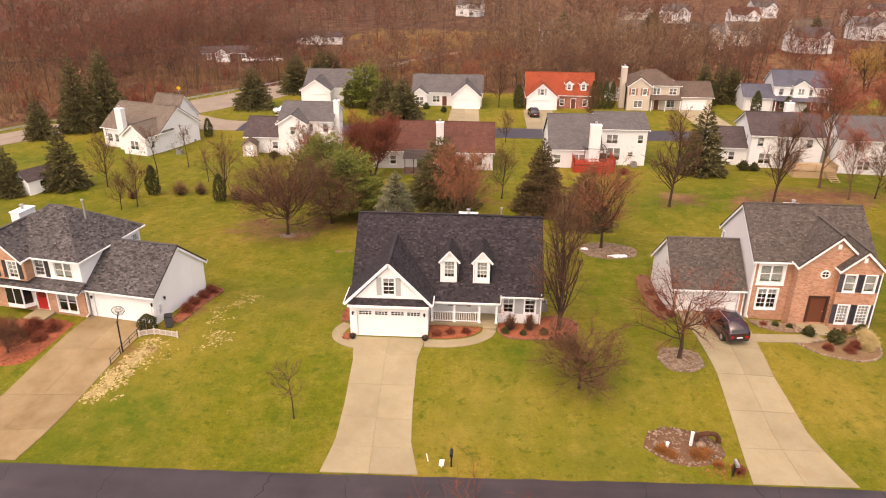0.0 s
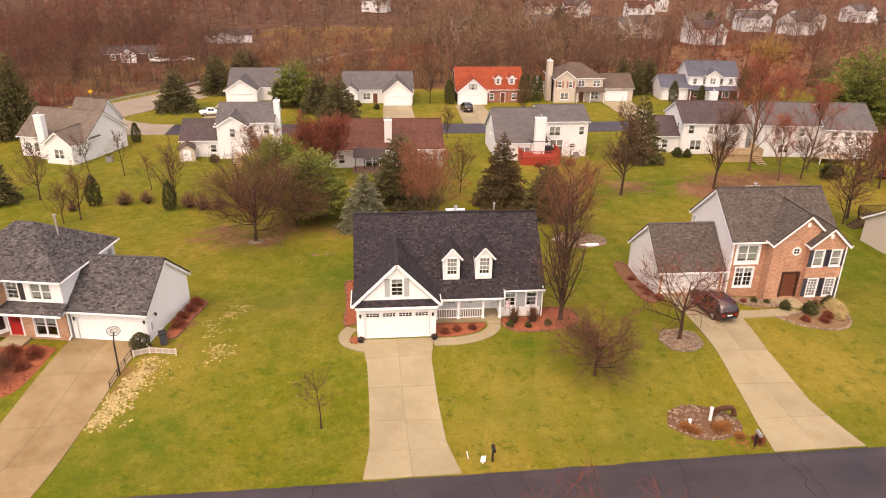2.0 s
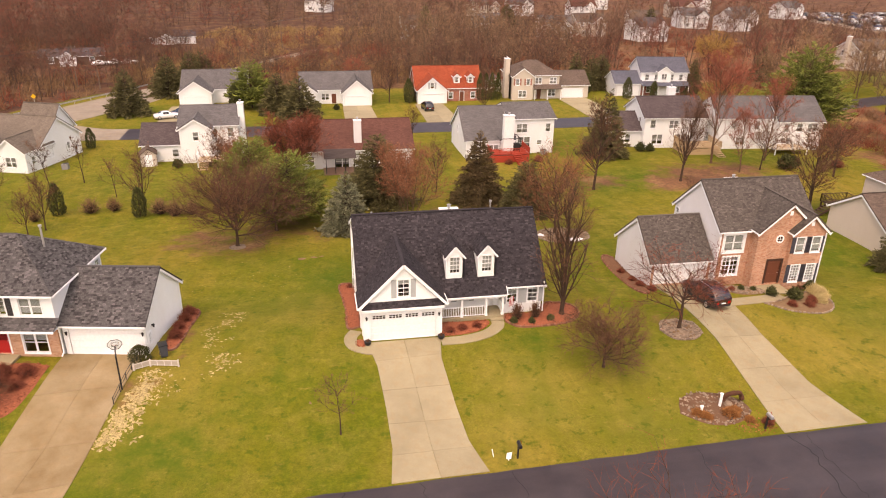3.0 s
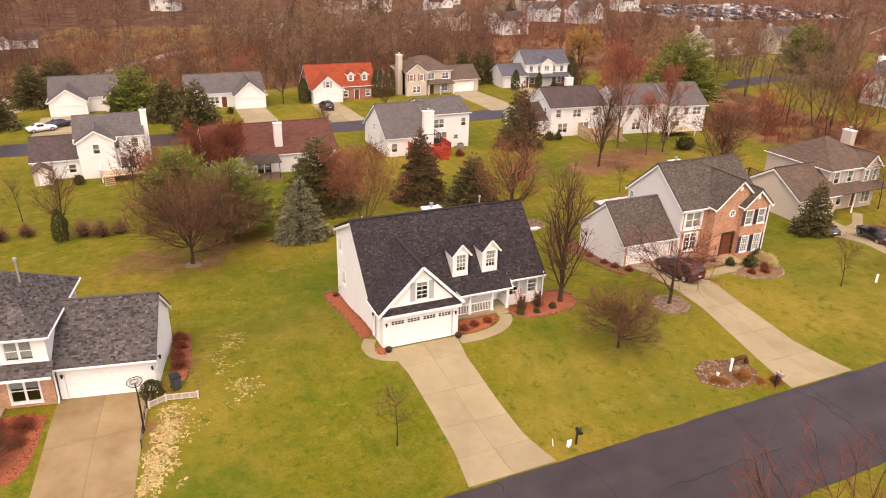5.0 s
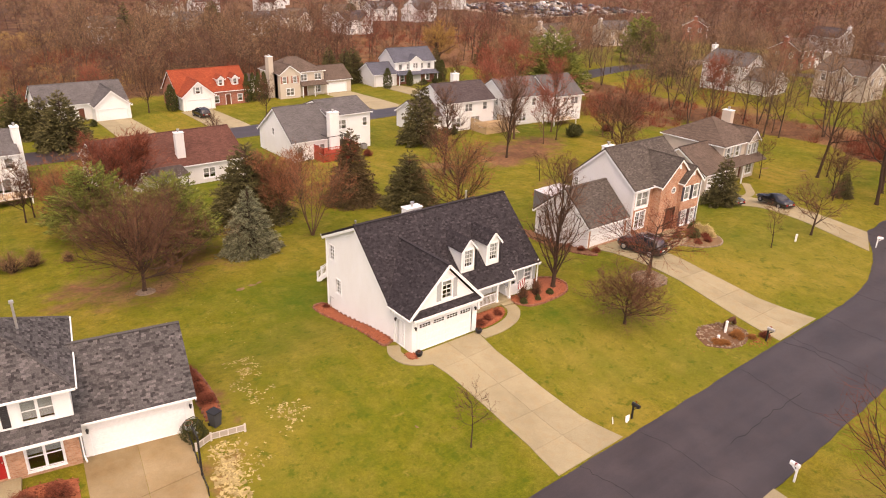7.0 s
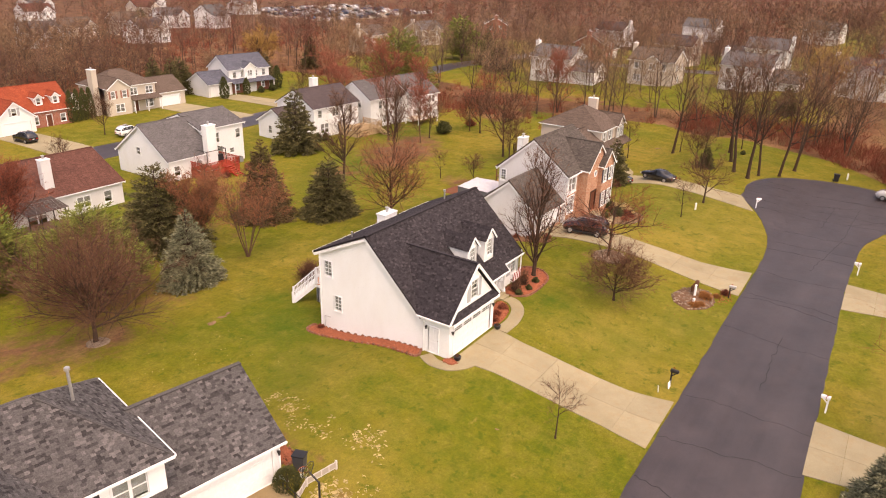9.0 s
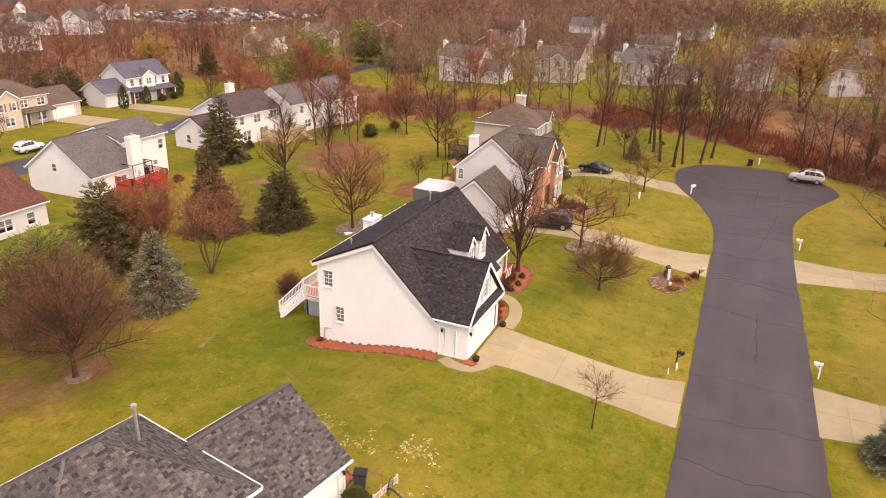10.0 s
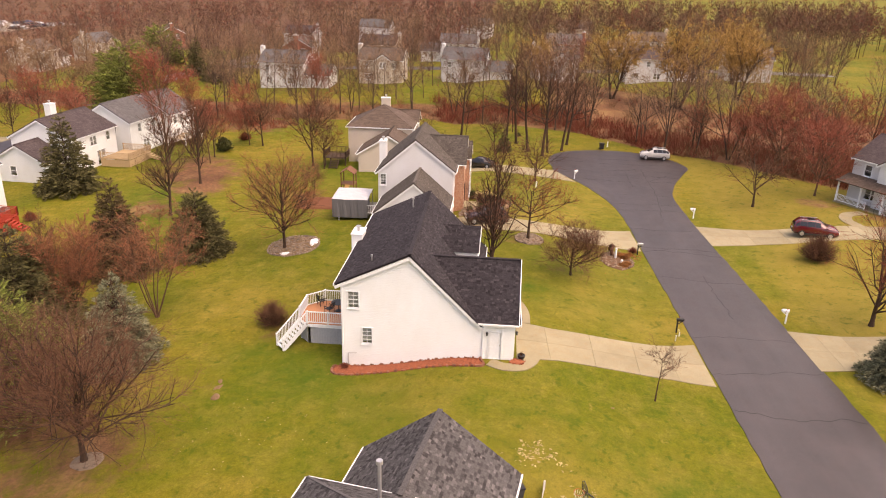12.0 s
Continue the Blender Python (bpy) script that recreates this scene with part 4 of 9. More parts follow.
# main roof
mh.slope([(-9.45, 48.9, FR(48.9)), (-3.0, 48.9, FR(48.9)), (-3.0, 53.8, RZ), (-9.45, 53.8, RZ)], ROOF_CHARCOAL, 0.12, True, rnd)
mh.slope([(-3.0, 48.5, FR(48.5)), (2.2, 48.5, FR(48.5)), (2.2, 53.8, RZ), (-3.0, 53.8, RZ)], ROOF_CHARCOAL, 0.12, True, rnd)
mh.slope([(2.2, 49.0, FR(49.0) - .14), (5.55, 49.0, FR(49.0) - .14), (5.55, 53.94, RZ - .14), (2.2, 53.94, RZ - .14)], ROOF_CHARCOAL, 0.12, True, rnd)
mh.slope([(2.2, 58.8, RE(58.8)), (-9.45, 58.8, RE(58.8)), (-9.45, 53.8, RZ), (2.2, 53.8, RZ)], ROOF_CHARCOAL, 0.12, True, rnd)
mh.slope([(5.55, 58.8, RE(58.8)), (2.2, 58.8, RE(58.8)), (2.2, 54.1, RE(54.1)), (5.55, 54.1, RE(54.1))], ROOF_CHARCOAL, 0.12, True, rnd)
mh.add("ridge_cap", Shape().beam((-9.45, 53.8, RZ + .01), (2.2, 53.8, RZ + .01), 0.28, 0.06), ROOF_CHARCOAL)
mh.add("ridge_cap", Shape().beam((2.2, 53.98, RZ - .12), (5.55, 53.98, RZ - .12), 0.3, 0.06), ROOF_CHARCOAL)
mh.edges([((x, 53.8, z0 - .3), (x, y, f(y) + z0 - RZ - .27)) for x, y, f, z0 in ((-9.41, 48.9, FR, RZ), (-9.41, 58.8, RE, RZ), (5.51, 49.0, FR, RZ - .14), (5.51, 58.8, RE, RZ))])
mh.edges([((2.225, 48.5, FR(48.5) - .09), (2.225, 49.0, FR(49.0) - .09))])
mh.edges([((-3.0, 48.44, FR(48.5) - .07), (2.2, 48.44, FR(48.5) - .07)), ((2.25, 48.94, FR(49) - .21), (5.55, 48.94, FR(49) - .21)), ((-9.45, 58.86, RE(58.8) - .07), (5.55, 58.86, RE(58.8) - .07))], 0.075, 0.11, None, "gutter")
mh.soffit(-3.0, 2.1, 48.55, 50.2, FR(48.5) - .13)
# garage gable roof
GX, GZ, GE = -6.2, 6.0, 2.66
vy = lambda z: 53.8 - (RZ - z) / 0.985
for sx, xe in ((-1, -9.55), (1, -2.95)):
    mh.slope([(xe, 46.48, GE), (GX, 46.48, GZ), (GX, vy(GZ) + .05, GZ), (xe, vy(GE) + .05, GE)], ROOF_CHARCOAL, 0.12, True, rnd)
    mh.edges([((xe, 46.45, GE - .09), (GX, 46.45, GZ - .09))])
mh.edges([((-9.61, 46.48, GE - .06), (-9.61, vy(GE), GE - .06)), ((-2.89, 46.48, GE - .06), (-2.89, 48.1, GE - .06))], 0.075, 0.11, None, "gutter")
mh.add("ridge_cap", Shape().beam((GX, 46.48, GZ + .01), (GX, vy(GZ), GZ + .01), 0.24, 0.05), ROOF_CHARCOAL)
mh.slope([(-9.3, 46.35, 2.6), (-3.2, 46.35, 2.6), (-3.2, 46.72, 3.05), (-9.3, 46.72, 3.05)], ROOF_CHARCOAL, 0.1, True, rnd)
mh.edges([((-9.3, 46.31, 2.5), (-3.2, 46.31, 2.5))], 0.08, 0.18)
mh.soffit(-9.25, -3.25, 46.35, 46.68, 2.48)
for x in (-8.95, -3.55):
    mh.wall_lamp(x, 46.68, 1.75)
mh.wall_lamp(-9.2, 48.55, 1.75, (-1, 0))
mh.downspout(-9.26, 48.8, -0.4, 2.2, -0.3, 0)
mh.downspout(-9.28, 58.35, -1.6, 4.8, -1.0, -0.1)
mh.downspout(5.36, 49.1, -0.3, 2.6, 0.5, -0.2)
mh.add("pipe", Shape().tube((-9.3, 58.0, -1.5), (-9.3, 58.0, -0.35), .03, .03, 6).tube((-9.3, 58.0, -.35), (-9.3, 57.4, -.3), .03, .03, 6), METAL)
# dormers
for dx in (-1.82, 0.72):
    DY, DE, DP = 49.62, 5.0, 5.88
    T = mh.wall((dx - .7, DY), (dx + .7, DY), FR(DY) - .1, [(0, DE - .1), (.7, DP - .12), (1.4, DE - .1)], W, [dict(u=0.7, z=3.55, w=0.78, h=1.35, bars=(3, 2), case=0.11)], 0.12)
    for e in (-1, 1):
        x = dx + e * .7
        yb = vy(DE)
        s = Shape().hexa([(x - e * .1, DY, FR(DY) - .15), (x, DY, FR(DY) - .15), (x, DY, DE - .08), (x - e * .1, DY, DE - .08)],
                         [(x - e * .1, yb, DE - .1), (x, yb, DE - .1), (x, yb, DE - .08), (x - e * .1, yb, DE - .08)])
        mh.add("dormer_cheek", s, W)
        xe = dx + e * .82
        mh.slope([(xe, DY - .16, DE - .08), (dx, DY - .16, DP), (dx, vy(DP) + .05, DP), (xe, vy(DE - .08) + .05, DE - .08)], ROOF_CHARCOAL, 0.08, True, rnd)
        mh.edges([((xe, DY - .18, DE - .18), (dx, DY - .18, DP - .1))], 0.04, 0.14)
mh.chimney(-1.35, 0.25, 58.47, 59.3, -1.6, 5.35, W)
mh.vent(2.2, 55.0, 6.7, 0.65)
mh.vent(-7.6, 56.6, 5.9, 0.3, 0.045)
# porch
mh.add("porch_floor", Shape().box(-3.28, 2.05, 48.6, 50.28, -0.5, 0.12), CONCRETE, "concrete porch floor")
mh.add("porch_step", Shape().box(0.9, 1.95, 48.2, 48.59, -0.5, -0.05), CONCRETE, "concrete porch step")
for x in (-3.1, -1.35, 0.6, 1.93):
    s = Shape().box(x - .075, x + .075, 48.68, 48.83, 0.12, FR(48.5) - .16)
    s.box(x - .11, x + .11, 48.65, 48.86, 0.12, 0.3).box(x - .11, x + .11, 48.65, 48.86, 1.72, 1.82)
    mh.add("porch_post", s, TRIM)
mh.add("porch_beam", Shape().box(-3.25, 2.05, 48.68, 48.83, FR(48.5) - .34, FR(48.5) - .17), TRIM)
O = mh.o
railing(mh.e, [tuple(Vector(p) - O) for p in ((-3.1, 48.75, 0.12), (-1.35, 48.75, 0.12), (0.6, 48.75, 0.12))], TRIM, 0.85, 0.13)
railing(mh.e, [tuple(Vector(p) - O) for p in ((1.93, 48.83, 0.12), (1.93, 50.2, 0.12))], TRIM, 0.85, 0.13)

# deck behind it
dk = thing("deck", "raised back deck with orange boards and white railing", "deck", -4.6, 60.5, -1.5)
o = Vector((-4.6, 60.5, -1.5))
L = lambda *p: tuple(Vector(p) - o)
ZD = 0.2
for i in range(27):
    y = 58.5 + i * 0.143
    x0 = -6.4 + max(0, y - 61.6) * 1.0
    x1 = -2.5 - max(0, y - 61.2) * 0.9
    part("deck_board", Shape().box(x0 - o.x, x1 - o.x, y - o.y, y + .136 - o.y, ZD - .04 - o.z, ZD - o.z), WOOD_DECK, dk)
for a, b in (((-6.42, 58.5), (-6.42, 61.6)), ((-5.65, 62.4), (-3.6, 62.4)), ((-2.48, 61.2), (-2.48, 58.5)), ((-3.6, 62.4), (-2.48, 61.2))):
    part("rim_joist", Shape().beam(L(*a, ZD - .16), L(*b, ZD - .16), .05, .24), TRIM, dk)
for x, y in ((-6.3, 58.7), (-6.3, 61.5), (-5.6, 62.3), (-3.6, 62.3), (-2.6, 61.1), (-2.6, 58.7)):
    part("deck_post", Shape().box(x - .07 - o.x, x + .07 - o.x, y - .07 - o.y, y + .07 - o.y, -.3, ZD - .05 - o.z), TRIM, dk)
SKIRT = plain("grey_skirt_boards", (0.33, 0.35, 0.38), 0.7)
for i in range(16):
    y = 58.55 + i * 0.19
    part("skirt_board", Shape().box(-6.37 - o.x, -6.34 - o.x, y - o.y, y + .182 - o.y, -.1, ZD - .29 - o.z), SKIRT, dk)
for i in range(7):
    a, b = lerp2((-6.37, 61.65), (-5.65, 62.37), i / 7), lerp2((-6.37, 61.65), (-5.65, 62.37), (i + .95) / 7)
    part("skirt_board", Shape().beam(L(*a, -.72), L(*b, -.72), .03, 1.25), SKIRT, dk)
railing(dk, [L(-6.38, 58.6, ZD), L(-6.38, 60.1, ZD), L(-6.38, 61.6, ZD)], TRIM)
railing(dk, [L(-5.65, 62.36, ZD), L(-3.62, 62.36, ZD), L(-2.55, 61.2, ZD), L(-2.55, 58.6, ZD)], TRIM)
stairs(dk, L(-6.05, 62.0, ZD), L(-7.35, 63.45, -1.5), 1.0, 9, TRIM)
railing(dk, [L(-6.42, 61.65, ZD), L(-7.7, 63.1, -1.45)], TRIM, 0.9, 0.15)
railing(dk, [L(-5.7, 62.36, ZD), L(-6.95, 63.78, -1.45)], TRIM, 0.9, 0.15)


def deck_chair(x, y, z, rz, mat_):
    c = thing("deck_chair", "dark metal deck chair with slatted seat", "chair", x, y, z, rz, "deck chairs")
    s = Shape()
    for i in range(5):
        s.box(-.25, .25, -.25 + i * .1, -.17 + i * .1, .4, .42)
    part("seat", s, mat_, c)
    s = Shape()
    for i in range(5):
        s.hexa([(-.25 + i * .11, .24, .42), (-.2 + i * .11, .24, .42), (-.2 + i * .11, .26, .42), (-.25 + i * .11, .26, .42)], [(-.25 + i * .11, .36, .95), (-.2 + i * .11, .36, .95), (-.2 + i * .11, .38, .95), (-.25 + i * .11, .38, .95)])
    s.beam((-.27, .37, .95), (.27, .37, .95), .04, .04)
    part("backrest", s, mat_, c)
    for a, b in ((-.25, -.25), (.25, -.25), (-.25, .25), (.25, .25)):
        part("leg", Shape().tube((a, b, 0), (a, b, .62 if b < 0 else .42), .018, .018, 6), mat_, c)
    for a in (-.27, .27):
        part("armrest", Shape().box(a - .03, a + .03, -.27, .3, .62, .645), mat_, c)
    return c


deck_chair(-3.3, 61.3, ZD, 40, BLACK)
deck_chair(-4.6, 60.4, ZD, 150, BLACK)
deck_chair(-4.0, 58.95, ZD, -30, METAL)
tb = thing("patio_table", "round dark metal patio table on the deck", "table", -4.1, 59.8, ZD)
part("tabletop", Shape().lathe([(0.02, .7), (.55, .7), (.57, .72), (.55, .74), (.02, .74)], 20), BLACK, tb)
part("pedestal", Shape().tube((0, 0, 0.02), (0, 0, .7), .04, .04, 8).lathe([(.3, 0), (.28, .03), (.04, .06)], 12), BLACK, tb)

# ---- the brick-fronted house to the west ----
rnd = random.Random(11)
lh = House("house", "two-storey white-sided house with tan brick front and weathered grey hip roof", (-30.0, 47.2, 0.1), -10, local=True)
B0 = -0.35
zr = lh.gable_roof('x', -0.3, 5.8, 0.42, 8.2, 2.33, 2.16, 4.4, 5.08, ROOF_SLATE, True, rnd, 300)
lh.wall((-0.3, 0.75), (5.6, 0.75), B0, zr(0.75), W, [dict(u=3.0, z=-0.12, w=4.88, h=2.12, kind="garage")])
lh.wall((5.6, 0.75), (5.6, 7.9), B0 - .3, [(0, zr(.75)), (3.65, zr(4.4)), (7.15, zr(7.9))], W, [dict(u=0.6, z=0.55, w=0.4, h=0.75, bars=(2, 2))])
lh.wall((5.6, 7.9), (-0.3, 7.9), B0 - .4, zr(7.9), W)
for x in (0.15, 5.45):
    lh.wall_lamp(x, 0.73, 1.6)
lh.wall_lamp(5.62, 1.9, 1.6, (1, 0))
lh.hip_roof(-9.3, 0.03, 0.15, 8.45, 4.78, 7.6, 4.0, 4.0, ROOF_SLATE, True, rnd)
lh.soffit(-9.2, -0.05, 0.25, 8.35, 4.69)
lh.wall((-9.0, 0.55), (-0.3, 0.55), 2.6, 4.68, W, [
    dict(u=7.15, z=3.1, w=1.5, h=1.25, twin=True, bars=None, blind=0.9), dict(u=5.0, z=3.1, w=0.85, h=1.35, shutter=SHUTTER_BLACK, blind=0.4)])
lh.wall((-9.0, 0.4), (-0.3, 0.4), B0, 2.6, TAN_BRICK, [
    dict(u=7.05, z=0.24, w=1.65, h=1.55, twin=True, bars=None, blind=0.42), dict(u=4.75, z=0.12, w=0.95, h=2.05, kind="door", mat_=DOOR_RED, lite=True), dict(u=2.6, z=0.5, w=1.9, h=1.5, twin=True)])
lh.wall((-0.3, 0.55), (-0.3, 8.1), B0, 4.68, W, [dict(u=6.9, z=3.1, w=0.7, h=1.1)])
lh.wall((-0.3, 8.1), (-9.0, 8.1), B0 - .4, 4.68, W, [dict(u=2.0, z=3.1, w=1.2, h=1.2, twin=True), dict(u=6.5, z=3.1, w=1.2, h=1.2, twin=True), dict(u=4.5, z=0.5, w=1.6, h=2.0, kind="door", lite=True)])
lh.wall((-9.0, 8.1), (-9.0, 0.4), B0, 4.68, W)
lh.slope([(-9.3, -0.45, 2.4), (-0.05, -0.45, 2.4), (-0.05, 0.53, 2.88), (-9.3, 0.53, 2.88)], ROOF_SLATE, 0.1, True, rnd)
lh.edges([((-9.3, -0.5, 2.3), (-0.05, -0.5, 2.3))], 0.1, 0.14, None, "gutter")
lh.soffit(-9.2, -0.1, -0.4, 0.38, 2.28)
# front gable of brick
zg = lh.gable_roof('y', -0.75, 4.0, -9.0, -4.3, 4.8, 4.8, -6.65, 6.8, ROOF_SLATE, True, rnd)
lh.wall((-8.75, -0.3), (-4.55, -0.3), 2.88, [(0, 4.65), (2.1, 6.5), (4.2, 4.65)], TAN_BRICK, [dict(u=1.0, z=3.1, w=0.8, h=1.35, shutter=SHUTTER_BLACK), dict(u=3.1, z=3.1, w=0.8, h=1.35, shutter=SHUTTER_BLACK)])
lh.wall((-4.55, -0.3), (-4.55, 0.55), 2.88, 4.65, TAN_BRICK)
bay = Shape().hexa([(-7.4, .4, .4), (-6.9, -.3, .4), (-5.4, -.3, .4), (-4.9, .4, .4)], [(-7.4, .4, 2.25), (-6.9, -.3, 2.25), (-5.4, -.3, 2.25), (-4.9, .4, 2.25)])
bw = lh.add("bay_window", bay, TRIM, "white bay window")
for a, b in ((-6.85, -6.2), (-6.1, -5.45)):
    lh.add("pane", Shape().box(a, b, -.33, -.315, .75, 2.1), CAR_GLASS, "", bw)
lh.add("pane", Shape().hexa([(-5.32, -.25, .75), (-4.98, .23, .75), (-4.97, .22, .75), (-5.31, -.26, .75)], [(-5.32, -.25, 2.1), (-4.98, .23, 2.1), (-4.97, .22, 2.1), (-5.31, -.26, 2.1)]), CAR_GLASS, "", bw)
lh.chimney(-9.9, -9.02, 4.8, 6.6, -0.3, 6.2, W)
lh.vent(-2.3, 4.5, 6.5, 1.55, 0.07)
lh.downspout(-0.2, 0.5, 0.1, 2.3, 0.1, -.5)
lh.downspout(5.5, 0.68, -0.1, 2.2, 0.1, -.5)
lh.add("porch_step", Shape().box(-5.0, -3.2, -1.1, 0.35, -.3, 0.05), CONCRETE, "concrete front step")

# ---- the orange brick house to the east ----
rnd = random.Random(13)
rh = House("house", "two-storey orange brick house with white side walls and grey-brown roof", (22.4, 52.6, -0.7), 0, local=True)
zr = rh.gable_roof('x', -5.95, 0.15, 0.45, 8.3, 2.2, 1.95, 4.1, 5.35, ROOF_TAUPE, True, rnd)
rh.wall((-5.75, 0.8), (0.15, 0.8), -.3, zr(.8), BRICK, [dict(u=2.95, z=0.0, w=4.88, h=1.95, kind="garage")])
rh.wall((-5.75, 7.95), (-5.75, 0.8), -.8, [(0, zr(7.95)), (3.85, zr(4.1)), (7.15, zr(.8))], GREY_SIDING)
rh.wall((0.15, 7.95), (-5.75, 7.95), -1.2, zr(7.95), GREY_SIDING, [dict(u=3, z=.7, w=.8, h=1.0)])
zr = rh.gable_roof('x', 0.1, 9.9, 0.2, 9.05, 5.0, 4.65, 4.65, 8.42, ROOF_TAUPE, True, rnd)
rh.wall((0.3, 0.55), (3.4, 0.55), -.4, zr(.55), BRICK, [
    dict(u=1.5, z=3.05, w=1.75, h=1.45, twin=True, bars=None, blind=0.9, case=0.24), dict(u=1.5, z=0.7, w=1.5, h=1.7, twin=True, bars=(2, 2), blind=0.3, case=0.14)])
rh.wall((0.3, 8.75), (0.3, 0.55), -1.2, [(0, zr(8.75)), (4.1, zr(4.65)), (8.2, zr(.55))], GREY_SIDING, [dict(u=0.55, z=3.2, w=.6, h=1.2)])
rh.wall((9.65, 0.55), (9.65, 8.75), -1.6, [(0, zr(.55)), (4.1, zr(4.65)), (8.2, zr(8.75))], W, [dict(u=2.0, z=3.2, w=.8, h=1.3), dict(u=6.0, z=3.2, w=.8, h=1.3)])
rh.wall((9.65, 8.75), (0.3, 8.75), -1.8, zr(8.75), GREY_SIDING, [dict(u=2.0, z=3.2, w=1.2, h=1.3, twin=True), dict(u=7.0, z=3.2, w=1.2, h=1.3, twin=True), dict(u=4.5, z=.3, w=1.7, h=2.05, kind="door", lite=True)])
# entrance gable
zg = rh.gable_roof('y', -0.75, 4.4, 3.15, 9.1, 5.1, 5.1, 6.1, 7.75, ROOF_TAUPE, True, rnd)
rh.wall((3.4, -0.5), (8.9, -0.5), -1.2, [(0, zg(3.4)), (2.7, zg(6.1)), (5.5, zg(8.9))], BRICK, [
    dict(u=2.05, z=0.05, w=1.25, h=2.2, kind="door", mat_=DOOR_BROWN, case=0.2, frame_mat=DOOR_DARK)])
rh.wall((3.4, 0.55), (3.4, -0.5), -.6, zg(3.4), BRICK, inset=False)
rd = Shape()
for i in range(16):
    a0, a1 = 2 * math.pi * i / 16, 2 * math.pi * (i + 1) / 16
    c, r0, r1 = (5.5, 4.35), 0.28, 0.38
    q = lambda a, r, y: (c[0] + r * math.cos(a), y, c[1] + r * math.sin(a))
    rd.hexa([q(a0, r0, -.5), q(a0, r1, -.5), q(a1, r1, -.5), q(a1, r0, -.5)], [q(a0, r0, -.56), q(a0, r1, -.56), q(a1, r1, -.56), q(a1, r0, -.56)])
rw = rh.add("round_window", rd.weld(), TRIM, "small round white-framed window")
rh.add("glazing_bar", Shape().box(5.48, 5.52, -.55, -.51, 4.07, 4.63), TRIM, "", rw)
rh.add("glazing_bar", Shape().box(5.22, 5.78, -.549, -.511, 4.33, 4.37), TRIM, "", rw)
rh.add("pane", Shape().box(5.3, 5.7, -.535, -.505, 4.15, 4.55), CAR_GLASS, "", rw)
# front bay with its own gable
zb = rh.gable_roof('y', -1.2, 2.6, 6.2, 9.95, 5.05, 5.05, 8.08, 6.75, ROOF_TAUPE, True, rnd)
SH = SHUTTER_DARK
rh.wall((6.45, -0.95), (9.7, -0.95), -1.3, [(0, zb(6.45)), (1.63, zb(8.08)), (3.25, zb(9.7))], BRICK, [
    dict(u=.85, z=3.15, w=.82, h=1.4, shutter=SH, bars=None, blind=0.9), dict(u=2.4, z=3.15, w=.82, h=1.4, shutter=SH, bars=None, blind=0.9),
    dict(u=.85, z=.3, w=.82, h=1.6, shutter=SH, bars=(3, 3)), dict(u=2.4, z=.3, w=.82, h=1.6, shutter=SH, bars=(3, 3))])
rh.wall((6.45, -0.5), (6.45, -0.95), -1.2, zb(6.45), BRICK, inset=False)
rh.wall((9.7, -0.95), (9.7, 0.6), -1.6, zb(9.7), W)
for x, y, z in ((6.1, -.53, 6.75), (8.08, -.98, 5.85)):
    rh.add("gable_vent", Shape().box(x - .14, x + .14, y - .03, y, z - .2, z + .2), TRIM, "white gable vent")
rh.add("porch_step", Shape().box(4.0, 6.4, -2.3, -0.52, -1.2, -.1), CONCRETE, "concrete entrance landing")
rh.add("porch_step", Shape().box(4.6, 6.2, -2.75, -2.32, -1.2, -.3), CONCRETE, "concrete entrance step")
rh.chimney(5.6, 7.0, 8.77, 9.5, -1.6, 6.75, W)
rh.downspout(0.05, 0.72, -.1, 2.2, -0.1, -.4)
rh.downspout(0.4, 0.46, -.1, 4.8, 0, -.4)
rh.downspout(9.6, -1.03, -.9, 4.9, .2, -.4)


# ---- the houses behind, two rows ----
def simple_house(name, label, at, rz, blocks, far=True):
    """Blocks of walls with gable or hip roofs; each block: x0 x1 y0 y1 z_eave z_ridge axis wall roof openings."""
    h = House(name, label, (*at, ground_z(*at)), rz, local=True, far=far)
    for b in blocks:
        x0, x1, y0, y1, ze, zr_, ax, wm, rm = b[:9]
        ops = b[9] if len(b) > 9 else {}
        fm = b[10] if len(b) > 10 else wm
        ov = 0.3
        get = lambda k: ops.get(k, ())
        if ax == 'hip':
            i = min((y1 - y0) / 2 + ov, (x1 - x0) / 2)
            h.hip_roof(x0 - ov, x1 + ov, y0 - ov, y1 + ov, ze, zr_, i, i, rm)
            tops = [ze - .1] * 4
        elif ax == 'x':
            ym = (y0 + y1) / 2
            f = h.gable_roof('x', x0 - ov, x1 + ov, y0 - ov, y1 + ov, ze, ze, ym, zr_, rm)
            g = [(0, f(y0)), ((y1 - y0) / 2, f(ym)), (y1 - y0, f(y1))]
            tops = [f(y0), g, f(y1), g]
        else:
            xm = (x0 + x1) / 2
            f = h.gable_roof('y', y0 - ov, y1 + ov, x0 - ov, x1 + ov, ze, ze, xm, zr_, rm)
            g = [(0, f(x0)), ((x1 - x0) / 2, f(xm)), (x1 - x0, f(x1))]
            tops = [g, f(x1), g, f(x0)]
        zb = -1.2
        h.wall((x0, y0), (x1, y0), zb, tops[0], fm, get("s"))
        h.wall((x1, y0), (x1, y1), zb, tops[1], wm, get("e"))
        h.wall((x1, y1), (x0, y1), zb, tops[2], wm, get("n"))
        h.wall((x0, y1), (x0, y0), zb, tops[3], wm, get("w"))
    return h


def win(u, z, w=0.9, h=1.3, **k):
    return dict(u=u, z=z, w=w, h=h, **k)


